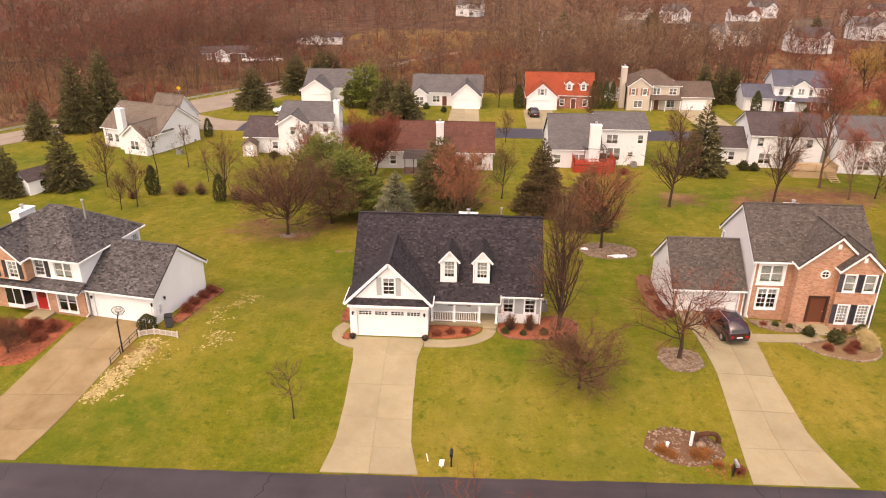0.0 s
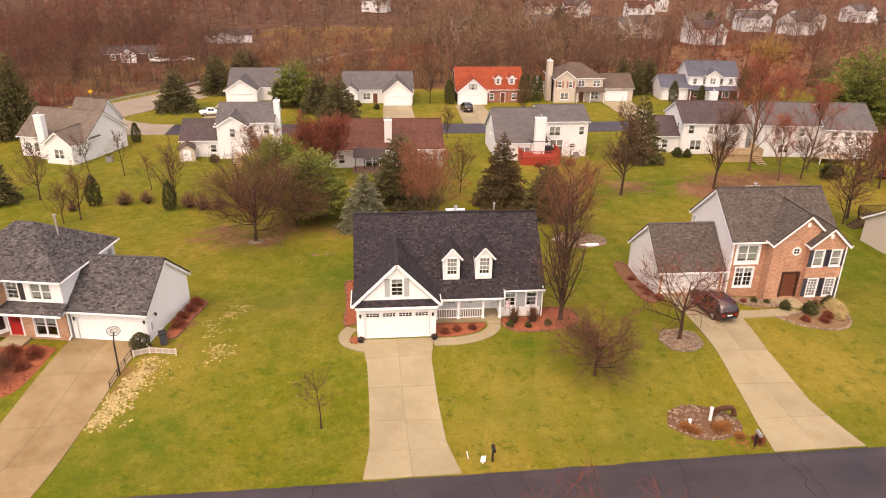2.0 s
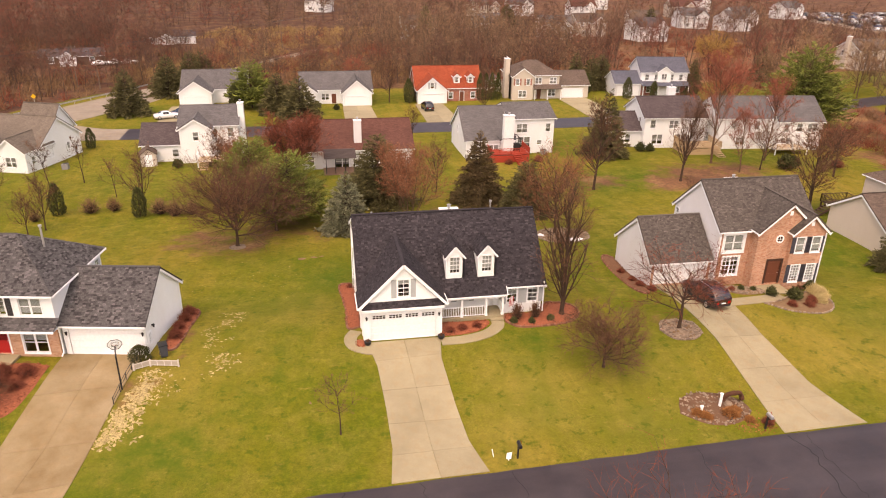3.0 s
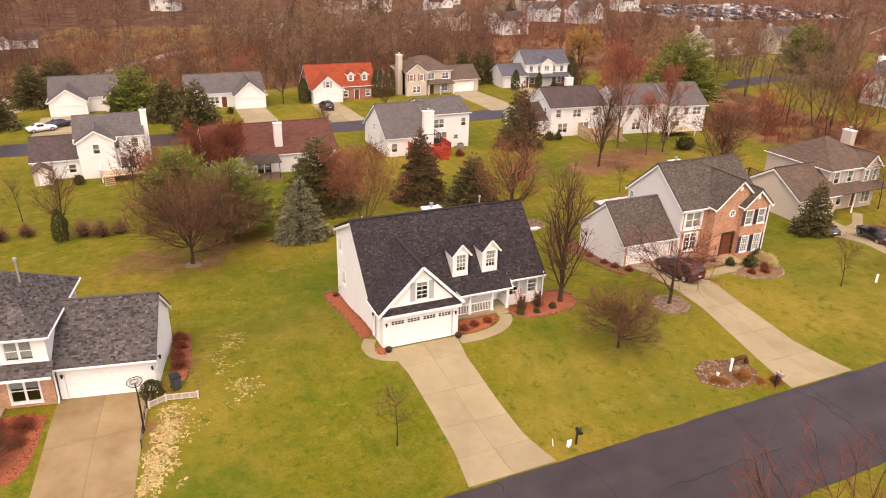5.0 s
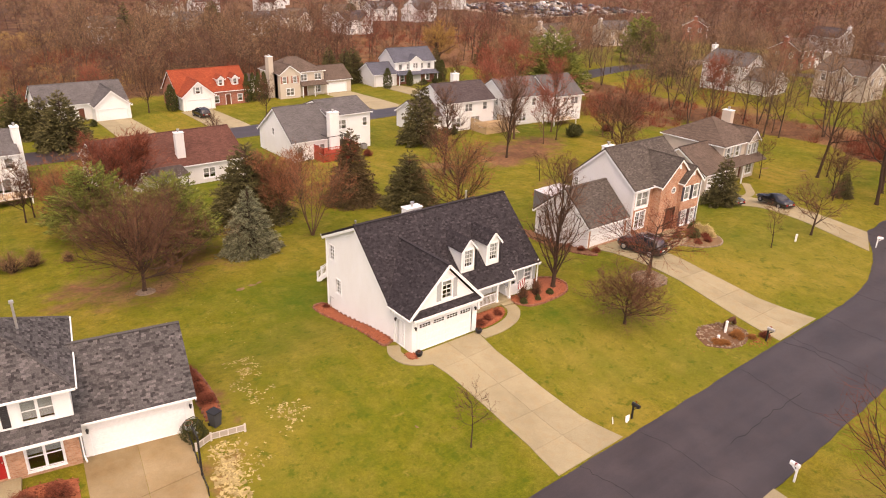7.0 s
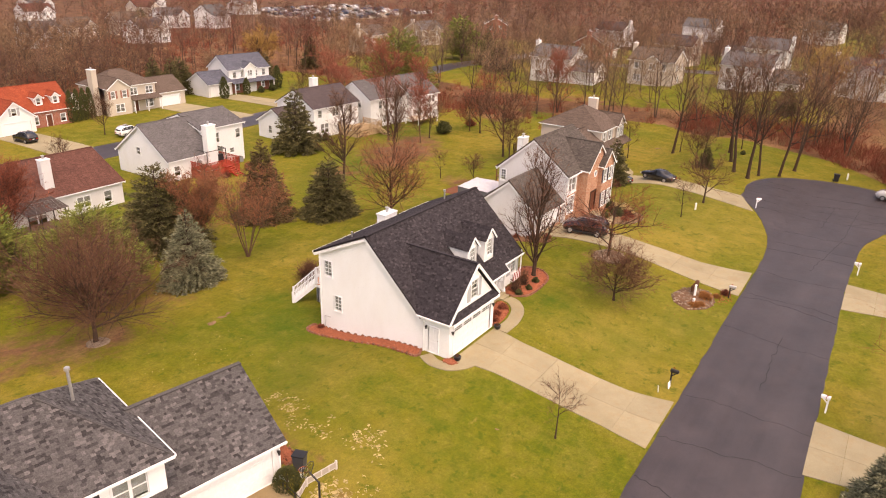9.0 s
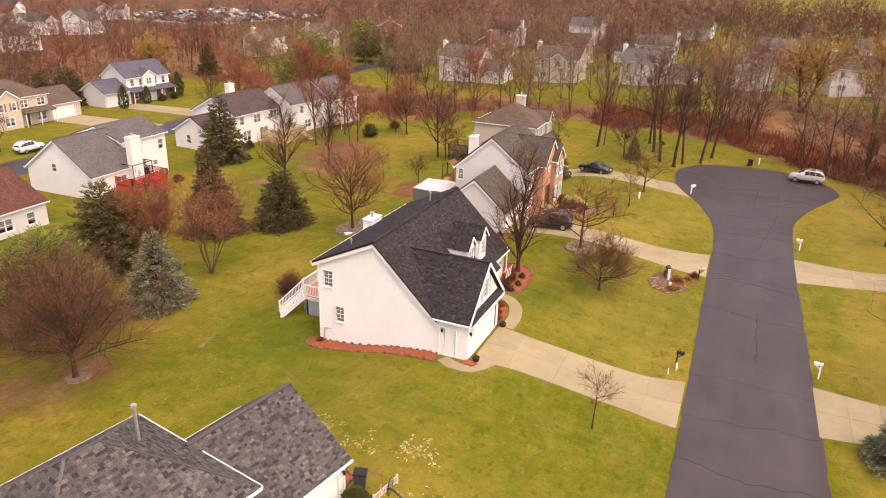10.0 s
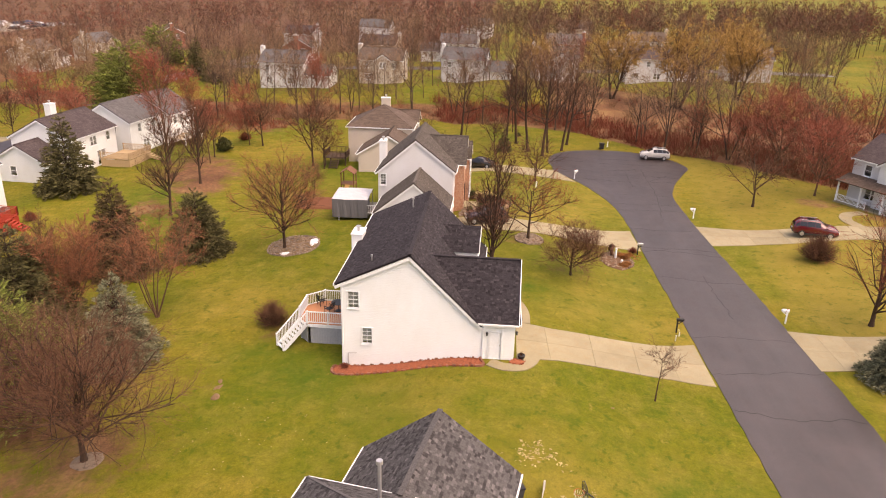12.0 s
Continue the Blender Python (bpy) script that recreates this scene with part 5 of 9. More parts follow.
def gar(u, w=4.8, z=0.05, **k):
    return dict(u=u, z=z, w=w, h=2.1, kind="garage", **k)


WS = AGED_SIDING
# A: ranch with brown roof, far west
hA = simple_house("house", "long white-sided ranch house with brown shingle roof and chimney", (-51.9, 106.0), -19, [
    (-11.6, 0.0, 2.8, 12.4, 3.0, 6.5, 'x', WS, FAR_TAUPE, {"s": [win(1.3, .7, 1.1, 1.3), win(2.9, .7, 1.1, 1.3)], "e": [win(2.6, 1.0, .7, 1.1), win(6.6, 1.2, .6, 1.0), win(8.3, -.3, .8, .5)]}),
    (-4.7, -.03, 0.0, 6.0, 3.0, 5.0, 'y', WS, FAR_TAUPE, {"s": [win(2.3, .8, 1.6, 1.4, twin=True)], "e": [win(1.5, 1.0, .7, 1.1)]}),
    (-9.5, -4.0, 11.0, 17.0, 2.9, 6.9, 'x', WS, FAR_TAUPE, {"e": [win(3.5, 1.0)]})])
hA.chimney(-7.5, -6.2, 1.9, 2.78, -1, 6.5, WS)
# C: two-storey with low wing
hC = simple_house("house", "white two-storey house with grey roof and low wing", (-27.5, 114.5), 0, [
    (-4.2, 4.3, -4.0, 5.2, 5.4, 7.6, 'x', WS, FAR_GREY, {"s": [win(1.4, 3.6), win(4.6, 3.6, 1.6, twin=True), win(7.4, 3.6), win(6.2, .4, 1.9, 2.0, twin=True)], "e": [win(3, 3.5), win(6.5, 3.5)]}),
    (-4.0, 0.6, -5.6, 0.0, 5.3, 6.9, 'y', WS, FAR_GREY, {"s": [win(2.3, 3.5, .8)], "e": []}),
    (-9.9, -4.2, -4.2, 3.5, 2.7, 5.2, 'x', WS, FAR_DARK, {"s": [win(4.8, .8, .9, 1.1)]})])
hC.chimney(4.35, 5.2, -2.4, -1.0, -1, 8.2, WS)
# F: ranch with rust roof
hF = simple_house("house", "low beige ranch house with rust-brown shingle roof", (-4.5, 108.5), 0, [
    (-11.0, 7.0, -6.0, 6.0, 3.0, 6.2, 'x', GREY_SIDING, FAR_RUST, {"s": [win(3.0, .9), win(7.5, .3, 2.0, 2.0, twin=True), win(13, .9, 1.6, twin=True), win(16, .9, .9)], "e": [win(3, .9), win(8, .9)]})])
hF.chimney(-1.6, -0.5, -4.9, -4.1, 2.0, 7.0, GREY_SIDING)
# G: white with red deck
hG = simple_house("house", "white-sided house with grey roof, tall chimney and back deck", (18.2, 110.5), 0, [
    (-7.0, 0.6, -5.2, 6.3, 3.1, 7.3, 'x', WS, FAR_GREY, {"s": [win(1.2, .9, .9, 1.3), win(4.4, .9, 1.7, 1.4, twin=True)], "w": [win(5.0, 3.0, .8, 1.0)]}),
    (0.4, 7.9, -2.8, 6.3, 5.8, 7.5, 'x', WS, FAR_GREY, {"s": [win(2.2, 3.5, 1.7, 1.4, twin=True), win(6.5, 3.6, .8, 1.3), win(5.2, 1.5, .8, .7), win(2.6, .9, 2.0, 1.9, twin=True), win(5.6, -.4, 1.4, .7, twin=True)], "e": [win(2.0, 3.6), win(6.0, 3.6)]})])
hG.chimney(-1.3, 0.3, -6.2, -5.22, -1, 7.0, WS)
# I: white two-storey, rust roof
hI = simple_house("house", "white two-storey house with dark brown roof and low side wing", (47.0, 112.5), -4, [
    (-4.6, 6.0, -4.4, 5.0, 5.2, 7.9, 'x', WS, FAR_DARK, {"s": [win(1.4, 3.5), win(5, 3.4, 1.5, twin=True), win(8.6, 3.5), win(2.4, .8, 1.8, 1.6, twin=True), win(6.5, .3, 2.0, 2.1, twin=True)], "w": [win(3, 3.5, 1.0, 1.4), win(7, 3.5)]}),
    (-9.2, -4.6, -3.4, 4.6, 2.9, 5.3, 'x', WS, FAR_DARK, {"s": [win(2.3, .9, .9)], "w": [win(3, .9)]})])
hI.chimney(2.0, 3.3, 3.0, 4.0, 4.0, 8.7, WS)
# J: white two-storey beyond
hJ = simple_house("house", "white two-storey house with grey roof behind russet trees", (63.5, 108.5), -6, [
    (-9.0, 0.6, -3.4, 5.5, 5.3, 8.1, 'x', WS, FAR_GREY, {"s": [win(2.5, 3.5), win(6.5, 3.5), win(4, .8, 1.6, twin=True)], "w": [win(3, 3.5), win(6, 3.5), win(5, .8, .9, 1.3)]}),
    (0.6, 8.2, -4.6, 5.0, 5.0, 8.3, 'x', WS, FAR_GREY, {"s": [win(1.4, 3.2, .9, 1.4), win(3.6, 3.3, 1.0), win(5.8, 3.3, 1.7, twin=True), win(1.6, .3, 1.7, 2.0, twin=True), win(5.6, .8, .9)], "e": [win(3, 3.4), win(6.5, 3.4), win(5, .8)]})])
# K: beige hip-roofed house by the turning circle
hK = simple_house("house", "beige two-storey house with brown hip roof by the turning circle", (55.8, 65.0), 1, [
    (-3.4, 4.8, -3.6, 6.0, 5.3, 8.0, 'hip', TAN_SIDING, FAR_BROWN, {"s": [win(1.3, 3.5, .9, 1.4, shutter=SHUTTER_GREY), win(3.6, 3.5, .9, 1.4, shutter=SHUTTER_GREY), win(2.6, .6, .9, 1.6), dict(u=5.3, z=.1, w=1.0, h=2.05, kind="door", mat_=DOOR_BROWN)], "w": [win(7, 3.5)]}, TAN_SIDING),
    (2.1, 5.0, -3.9, 2.0, 5.3, 6.9, 'y', TAN_SIDING, FAR_BROWN, {"s": [win(.75, 3.4, .7, 1.4, shutter=SHUTTER_GREY), win(2.15, 3.4, .7, 1.4, shutter=SHUTTER_GREY), win(1.45, .6, 1.5, 1.5, twin=True)], "e": [win(3, 3.4)]}, TAN_SIDING),
    (-9.6, -3.4, -5.2, 3.4, 2.8, 5.6, 'x', TAN_SIDING, FAR_BROWN, {"s": [gar(3.0, 4.8)], "w": []})])
hK.chimney(4.82, 5.7, 0.8, 2.2, -1, 8.3, TAN_SIDING)
hK.slope([(-3.6, -5.3, 2.7), (5.6, -5.3, 2.7), (5.6, -3.7, 3.5), (-3.6, -3.7, 3.5)], FAR_BROWN)
hK.add("porch_post", Shape().box(-.1, .05, -5.15, -5.0, -.2, 2.6), TRIM)
# second row, facing this way
hB = simple_house("house", "white house with grey roof beyond the evergreens", (-31.4, 161.0), 0, [
    (-7.0, 6.0, -5.0, 6.0, 3.0, 6.2, 'x', WS, FAR_GREY, {"s": [win(10.5, .9, 1.4, twin=True)], "e": [win(4, 1.0), win(8, 1)]}),
    (-7.0, -0.6, -8.5, -2.0, 3.0, 5.4, 'y', WS, FAR_GREY, {"s": [gar(3.2)]}), (2.5, 6.0, -7.5, -2.0, 3.0, 4.9, 'y', WS, FAR_GREY, {"s": [win(1.7, .8, 1.4, 1.5, twin=True)], "e": [win(2, 1)]})])
hD = simple_house("house", "low grey-roofed house with white garage gable and small porch", (-6.5, 154.5), 0, [
    (-7.5, 7.3, -2.5, 7.5, 3.0, 6.0, 'x', WS, FAR_GREY, {"s": [win(5, .9, 1.5, twin=True), dict(u=6.8, z=.1, w=.95, h=2.05, kind="door", mat_=DOOR_BROWN)], "e": [win(4, 1)]}),
    (1.0, 7.0, -5.5, 2.0, 2.8, 5.6, 'y', WS, FAR_GREY, {"s": [gar(3.0)]}), (-7.5, -4.3, -4.2, 0.0, 2.9, 4.3, 'y', WS, FAR_GREY, {"s": [win(1.6, .7, 1.6, 1.5, twin=True)]})])
hR = simple_house("house", "house with bright orange-red roof, white dormers and brick porch", (17.1, 155.0), 0, [
    (-6.8, 7.5, -3.0, 6.0, 2.9, 7.0, 'x', RED_BRICK, FAR_RED, {"s": [win(7.6, .7, .9, 1.3), dict(u=10, z=.1, w=.95, h=2.05, kind="door", mat_=DOOR_BROWN), win(12.5, .7, .9, 1.3)]}),
    (-6.8, -0.5, -5.4, 1.0, 2.9, 5.8, 'y', WS, FAR_RED, {"s": [gar(3.1), win(3.1, 3.3, .8, 1.2, shutter=SHUTTER_GREY)]})])
for x in (2.2, 5.2):
    hR.wall((x - .7, -2.2), (x + .7, -2.2), 3.5, [(0, 5.3), (.7, 5.95), (1.4, 5.3)], WS, [win(.7, 3.95, .7, 1.1)])
    hR.gable_roof('y', -2.5, 1.5, x - .9, x + .9, 5.2, 5.2, x, 6.0, FAR_RED)
    for e in (-.7, .62):
        hR.add("dormer_cheek", Shape().box(x + e, x + e + .08, -2.1, .5, 3.4, 5.2), WS)
hE = simple_house("house", "cream two-storey house with rose shutters and brown hip roof", (38.5, 156.0), 0, [
    (-7.0, 4.0, -3.5, 5.0, 5.3, 8.0, 'hip', CREAM_SIDING, FAR_BROWN, {"s": [win(6.2, 3.4, 1.4, twin=True), win(9.6, 3.4, 1.5, twin=True), dict(u=6.4, z=.1, w=1.0, h=2.1, kind="door", mat_=DOOR_BROWN), win(9.4, .7, 1.6, 1.4, twin=True)], "w": [win(3, .8)]}),
    (-7.0, -2.3, -4.6, 1.0, 5.3, 7.2, 'y', CREAM_SIDING, FAR_BROWN, {"s": [win(1.1, 3.4, .8, 1.3, shutter=SHUTTER_ROSE), win(3.5, 3.4, .8, 1.3, shutter=SHUTTER_ROSE), win(2.3, .8, 1.7, 1.4, twin=True)]}),
    (4.0, 11.2, -3.0, 5.0, 2.9, 5.6, 'x', CREAM_SIDING, FAR_BROWN, {"s": [gar(3.5)]})])
hE.chimney(-8.1, -7.05, -2.0, -.4, -1, 8.6, CREAM_SIDING)
hH = simple_house("house", "pale two-storey house with blue-grey roof and front porch", (66.5, 157.0), -6, [
    (-3.5, 7.5, -3.0, 5.0, 5.3, 8.2, 'x', GREY_SIDING, FAR_BLUE, {"s": [win(1.5, 3.5), win(3.7, 3.5), win(7.3, 3.5), win(9.5, 3.5), win(2.0, .8), win(9, .8)], "e": [win(3, 3.5)]}, WS),
    (0.3, 3.4, -3.6, 0, 5.6, 6.9, 'y', WS, FAR_BLUE, {"s": [win(1.5, 3.7, 1.2, 1.3, twin=True)]}),
    (-9.5, -3.5, -4.0, 4.0, 2.9, 5.2, 'x', GREY_SIDING, FAR_BLUE, {"s": [gar(3.0)], "w": []})])
hH.slope([(-3.7, -5.2, 2.6), (7.7, -5.2, 2.6), (7.7, -3.1, 3.3), (-3.7, -3.1, 3.3)], FAR_BLUE)
for x in (-3.3, 0.2, 3.8, 7.3):
    hH.add("porch_post", Shape().box(x - .07, x + .07, -5.1, -4.95, -.4, 2.5), TRIM)
hH.wall((-3.4, -3.08), (7.4, -3.08), -1.2, 2.5, RED_BRICK, [win(2.0, .8), win(9, .8)], 0.06)
hE.slope([(-2.2, -5.4, 2.6), (4.2, -5.4, 2.6), (4.2, -3.55, 3.3), (-2.2, -3.55, 3.3)], FAR_BROWN)
for x in (-2.0, 0.9, 4.0):
    hE.add("porch_post", Shape().box(x - .07, x + .07, -5.3, -5.15, -.4, 2.5), TRIM)
# P: porch house across the road
hP = simple_house("house", "grey two-storey house with a white railed front porch", (32.8, -1.1), 28, [
    (-6.0, 6.0, -4.0, 4.0, 5.3, 8.0, 'x', GREY_SIDING, FAR_DARK, {"n": [win(2.0, 3.5), win(5.0, 3.5), win(8.2, 3.5), win(10.5, 3.5), win(3, .8, 1.5, twin=True), win(9.5, .8, 1.5, twin=True), dict(u=6.3, z=.2, w=1, h=2.05, kind="door", mat_=DOOR_BROWN)], "w": [win(3, 3.5), win(5, .8)]}),
    (-2.0, 2.2, 3.2, 4.6, 5.3, 6.9, 'y', WS, FAR_BROWN, {"n": [win(2.1, 3.5, 1.4, twin=True)]})])
hP.slope([(-6.3, 6.3, 2.7), (6.3, 6.3, 2.7), (6.3, 4.05, 3.4), (-6.3, 4.05, 3.4)], FAR_BROWN)
hP.add("porch_floor", Shape().box(-6.1, 6.1, 4.05, 6.1, -.6, .15), CONCRETE)
for x in (-5.9, -2.9, 0, 2.9, 5.9):
    hP.add("porch_post", Shape().box(x - .08, x + .08, 5.9, 6.06, .15, 2.6), TRIM)
railing(hP.e, [(-5.9, 5.98, .15), (-2.9, 5.98, .15), (0, 5.98, .15)], TRIM, .85, .16)
railing(hP.e, [(2.0, 5.98, .15), (5.9, 5.98, .15)], TRIM, .85, .16)

# far houses beyond the woods
far_spots = [(117, 99, 268, 1, WS, FAR_GREY), (124, 77, 268, 0, CREAM_SIDING, FAR_BROWN), (127, 57, 265, 1, GREY_SIDING, FAR_GREY), (130, 35, 272, 0, WS, FAR_GREY), (129, 13, 268, 1, GREY_SIDING, FAR_DARK), (134, -12, 266, 0, GREY_SIDING, FAR_GREY),
             (160, 108, 5, 1, RED_BRICK, FAR_BROWN), (165, 85, 85, 0, TAN_SIDING, FAR_DARK), (170, 62, 90, 1, WS, FAR_GREY), (176, 30, 80, 0, RED_BRICK, FAR_GREY), (178, 5, 95, 1, CREAM_SIDING, FAR_BROWN),
             (138, 176, 5, 1, TAN_SIDING, FAR_BROWN), (166, 174, -10, 0, CREAM_SIDING, FAR_GREY), (205, 168, 30, 1, RED_BRICK, FAR_BROWN), (206, 120, 80, 0, GREY_SIDING, FAR_DARK)]
for i, (x, y, rz, v, wm, rm) in enumerate(far_spots):
    q = simple_house("house", "far two-storey house with pale walls among bare trees", (x, y), rz, [
        (-5.5, 5.0, -4.2, 4.2, 5.4, 8.0, 'x', wm, rm, {s: [win(1.8, 3.5), win(5.0, 3.5), win(8.3, 3.5), win(2.2, .8, 1.5, twin=True), win(7.2, .8, 1.5, twin=True)] for s in "sn"} | {s: [win(2.5, 3.5), win(6, 3.5), win(4, .8)] for s in "ew"}),
        ((5.0, 11.0, -4.0, 3.2, 2.9, 5.2, 'x', wm, rm, {"s": [gar(3.0)], "n": [win(3, .9)]}) if v else (-1.5, 2.5, -5.2, 1.0, 5.4, 7.0, 'y', wm, rm, {"s": [win(2, 3.6, 1.4, twin=True)]}))])
    q.chimney(-6.4, -5.55, -.6, .6, -1, 8.6, wm)

# houses on the far side of the northern woods
north_spots = [(28, 266, 0, WS, FAR_BROWN), (57, 273, 10, CREAM_SIDING, FAR_GREY), (80, 266, -8, WS, FAR_GREY), (96, 274, 5, TAN_SIDING, FAR_BROWN), (113, 258, 12, WS, FAR_DARK), (125, 287, -10, CREAM_SIDING, FAR_BROWN), (153, 299, 0, WS, FAR_GREY), (166, 288, 25, GREY_SIDING, FAR_GREY), (180, 305, 10, WS, FAR_GREY),
               (92, 356, 0, WS, FAR_GREY), (72, 350, 30, CREAM_SIDING, FAR_BROWN), (120, 345, 0, WS, FAR_RUST), (145, 392, 10, WS, FAR_GREY), (226, 338, 20, WS, FAR_GREY), (-5, 375, -15, WS, FAR_GREY), (200, 380, 0, WS, FAR_DARK), (172, 345, 0, CREAM_SIDING, FAR_RUST), (260, 60, 80, WS, FAR_GREY), (250, 20, 95, CREAM_SIDING, FAR_DARK), (245, 100, 85, WS, FAR_GREY)]
for x, y, rz, wm, rm in north_spots:
    q = simple_house("house", "distant pale house half hidden by woods", (x, y), rz, [
        (-6.5, 6.0, -4.5, 4.5, 5.2, 8.2, 'x', wm, rm, {"s": [win(2.0, 3.4, 1.2), win(6.2, 3.4, 1.2), win(10, 3.4, 1.2), win(3, .8, 1.8), win(8, .8, 1.8)], "w": [win(4.5, 3.4, 1.2)]}),
        (-1.0, 5.0, -6.5, 0.0, 5.0, 7.6, 'y', wm, rm, {"s": [win(1.5, 3.4, 1.0), win(4.3, 3.4, 1.0), win(3, .8, 2.2)]})])
for x, y, rz, wm in ((-76, 216, 12, OLD_SIDING), (-57, 258, 8, GREY_SIDING)):
    simple_house("house", "low old roadside house among bare trees", (x, y), rz, [(-8, 8, -3.5, 3.5, 2.4, 4.1, 'x', wm, FAR_DARK, {"s": [win(3, .8, 1.2), win(8, .8, 2.0), win(13, .8, 1.2)]}), (-3, 1, -5, -2, 2.6, 4.0, 'y', WS, FAR_DARK, {"s": [gar(2.0, 2.6)]})])


# ---- plants: generators ----
def frames(d):
    """Two unit vectors square to each row of d."""
    ref = np.where(np.abs(d[:, 2:3]) > 0.9, np.array([[1.0, 0, 0]]), np.array([[0, 0, 1.0]]))
    s = np.cross(d, ref)
    s /= np.linalg.norm(s, axis=1, keepdims=True) + 1e-9
    return s, np.cross(s, d)


class Growth:
    """Vertices, quads and triangles of stems and twigs; tag 0 is bark, 1 is twig or leaf."""

    def __init__(self):
        self.v, self.q, self.t, self.qt, self.tt, self.n = [], [], [], [], [], 0

    def tubes(self, a, b, ra, rb, n=5, tag=0):
        d = b - a
        d = d / (np.linalg.norm(d, axis=1, keepdims=True) + 1e-9)
        s, u = frames(d)
        ang = np.arange(n) * 2 * np.pi / n
        ring = s[:, None] * np.cos(ang)[None, :, None] + u[:, None] * np.sin(ang)[None, :, None]
        v = np.concatenate([a[:, None] + ring * ra[:, None, None], b[:, None] + ring * rb[:, None, None]], 1)
        i = np.arange(n)
        j = (i + 1) % n
        f = np.stack([i, j, j + n, i + n], 1)[None] + (np.arange(len(a)) * 2 * n)[:, None, None] + self.n
        self.v.append(v.reshape(-1, 3))
        self.q.append(f.reshape(-1, 4))
        self.qt.append(np.full(len(a) * n, tag))
        self.n += len(a) * 2 * n

    def spikes(self, a, b, r, tag=1, flat=1.0):
        """Three-sided points from a to b."""
        d = b - a
        d = d / (np.linalg.norm(d, axis=1, keepdims=True) + 1e-9)
        s, u = frames(d)
        ang = np.arange(3) * 2 * np.pi / 3 + 0.5
        ring = s[:, None] * np.cos(ang)[None, :, None] + u[:, None] * np.sin(ang)[None, :, None] * flat
        v = np.concatenate([a[:, None] + ring * r[:, None, None], b[:, None]], 1)
        f = np.array([[0, 1, 3], [1, 2, 3], [2, 0, 3]])[None] + (np.arange(len(a)) * 4)[:, None, None] + self.n
        self.v.append(v.reshape(-1, 3))
        self.t.append(f.reshape(-1, 3))
        self.tt.append(np.full(len(a) * 3, tag))
        self.n += len(a) * 4

    def blades(self, a, b, r, tag=1):
        """Narrow tapering slips from a to b, for switches far off."""
        d = b - a
        d = d / (np.linalg.norm(d, axis=1, keepdims=True) + 1e-9)
        s, u = frames(d)
        w = np.sin(np.arange(len(a)) * 2.4)[:, None]
        side = s * w + u * np.sqrt(1 - w * w)
        v = np.stack([a - side * r[:, None], a + side * r[:, None], b], 1)
        f = np.arange(len(a) * 3).reshape(-1, 3) + self.n
        self.v.append(v.reshape(-1, 3))
        self.t.append(f)
        self.tt.append(np.full(len(a), tag))
        self.n += len(a) * 3

    def arrays(self):
        v = np.concatenate(self.v)
        q = np.concatenate(self.q) if self.q else np.zeros((0, 4), int)
        t = np.concatenate(self.t) if self.t else np.zeros((0, 3), int)
        qt = np.concatenate(self.qt) if self.qt else np.zeros(0, int)
        tt = np.concatenate(self.tt) if self.tt else np.zeros(0, int)
        return v, q, t, qt, tt


def mesh_from(name, v, q, t, mats, idx=None):
    me = bpy.data.meshes.new(name)
    me.from_pydata(v.tolist(), [], q.tolist() + t.tolist())
    for m in mats:
        me.materials.append(m)
    if idx is not None:
        me.polygons.foreach_set("material_index", idx.astype(np.int32))
    me.update()
    return me


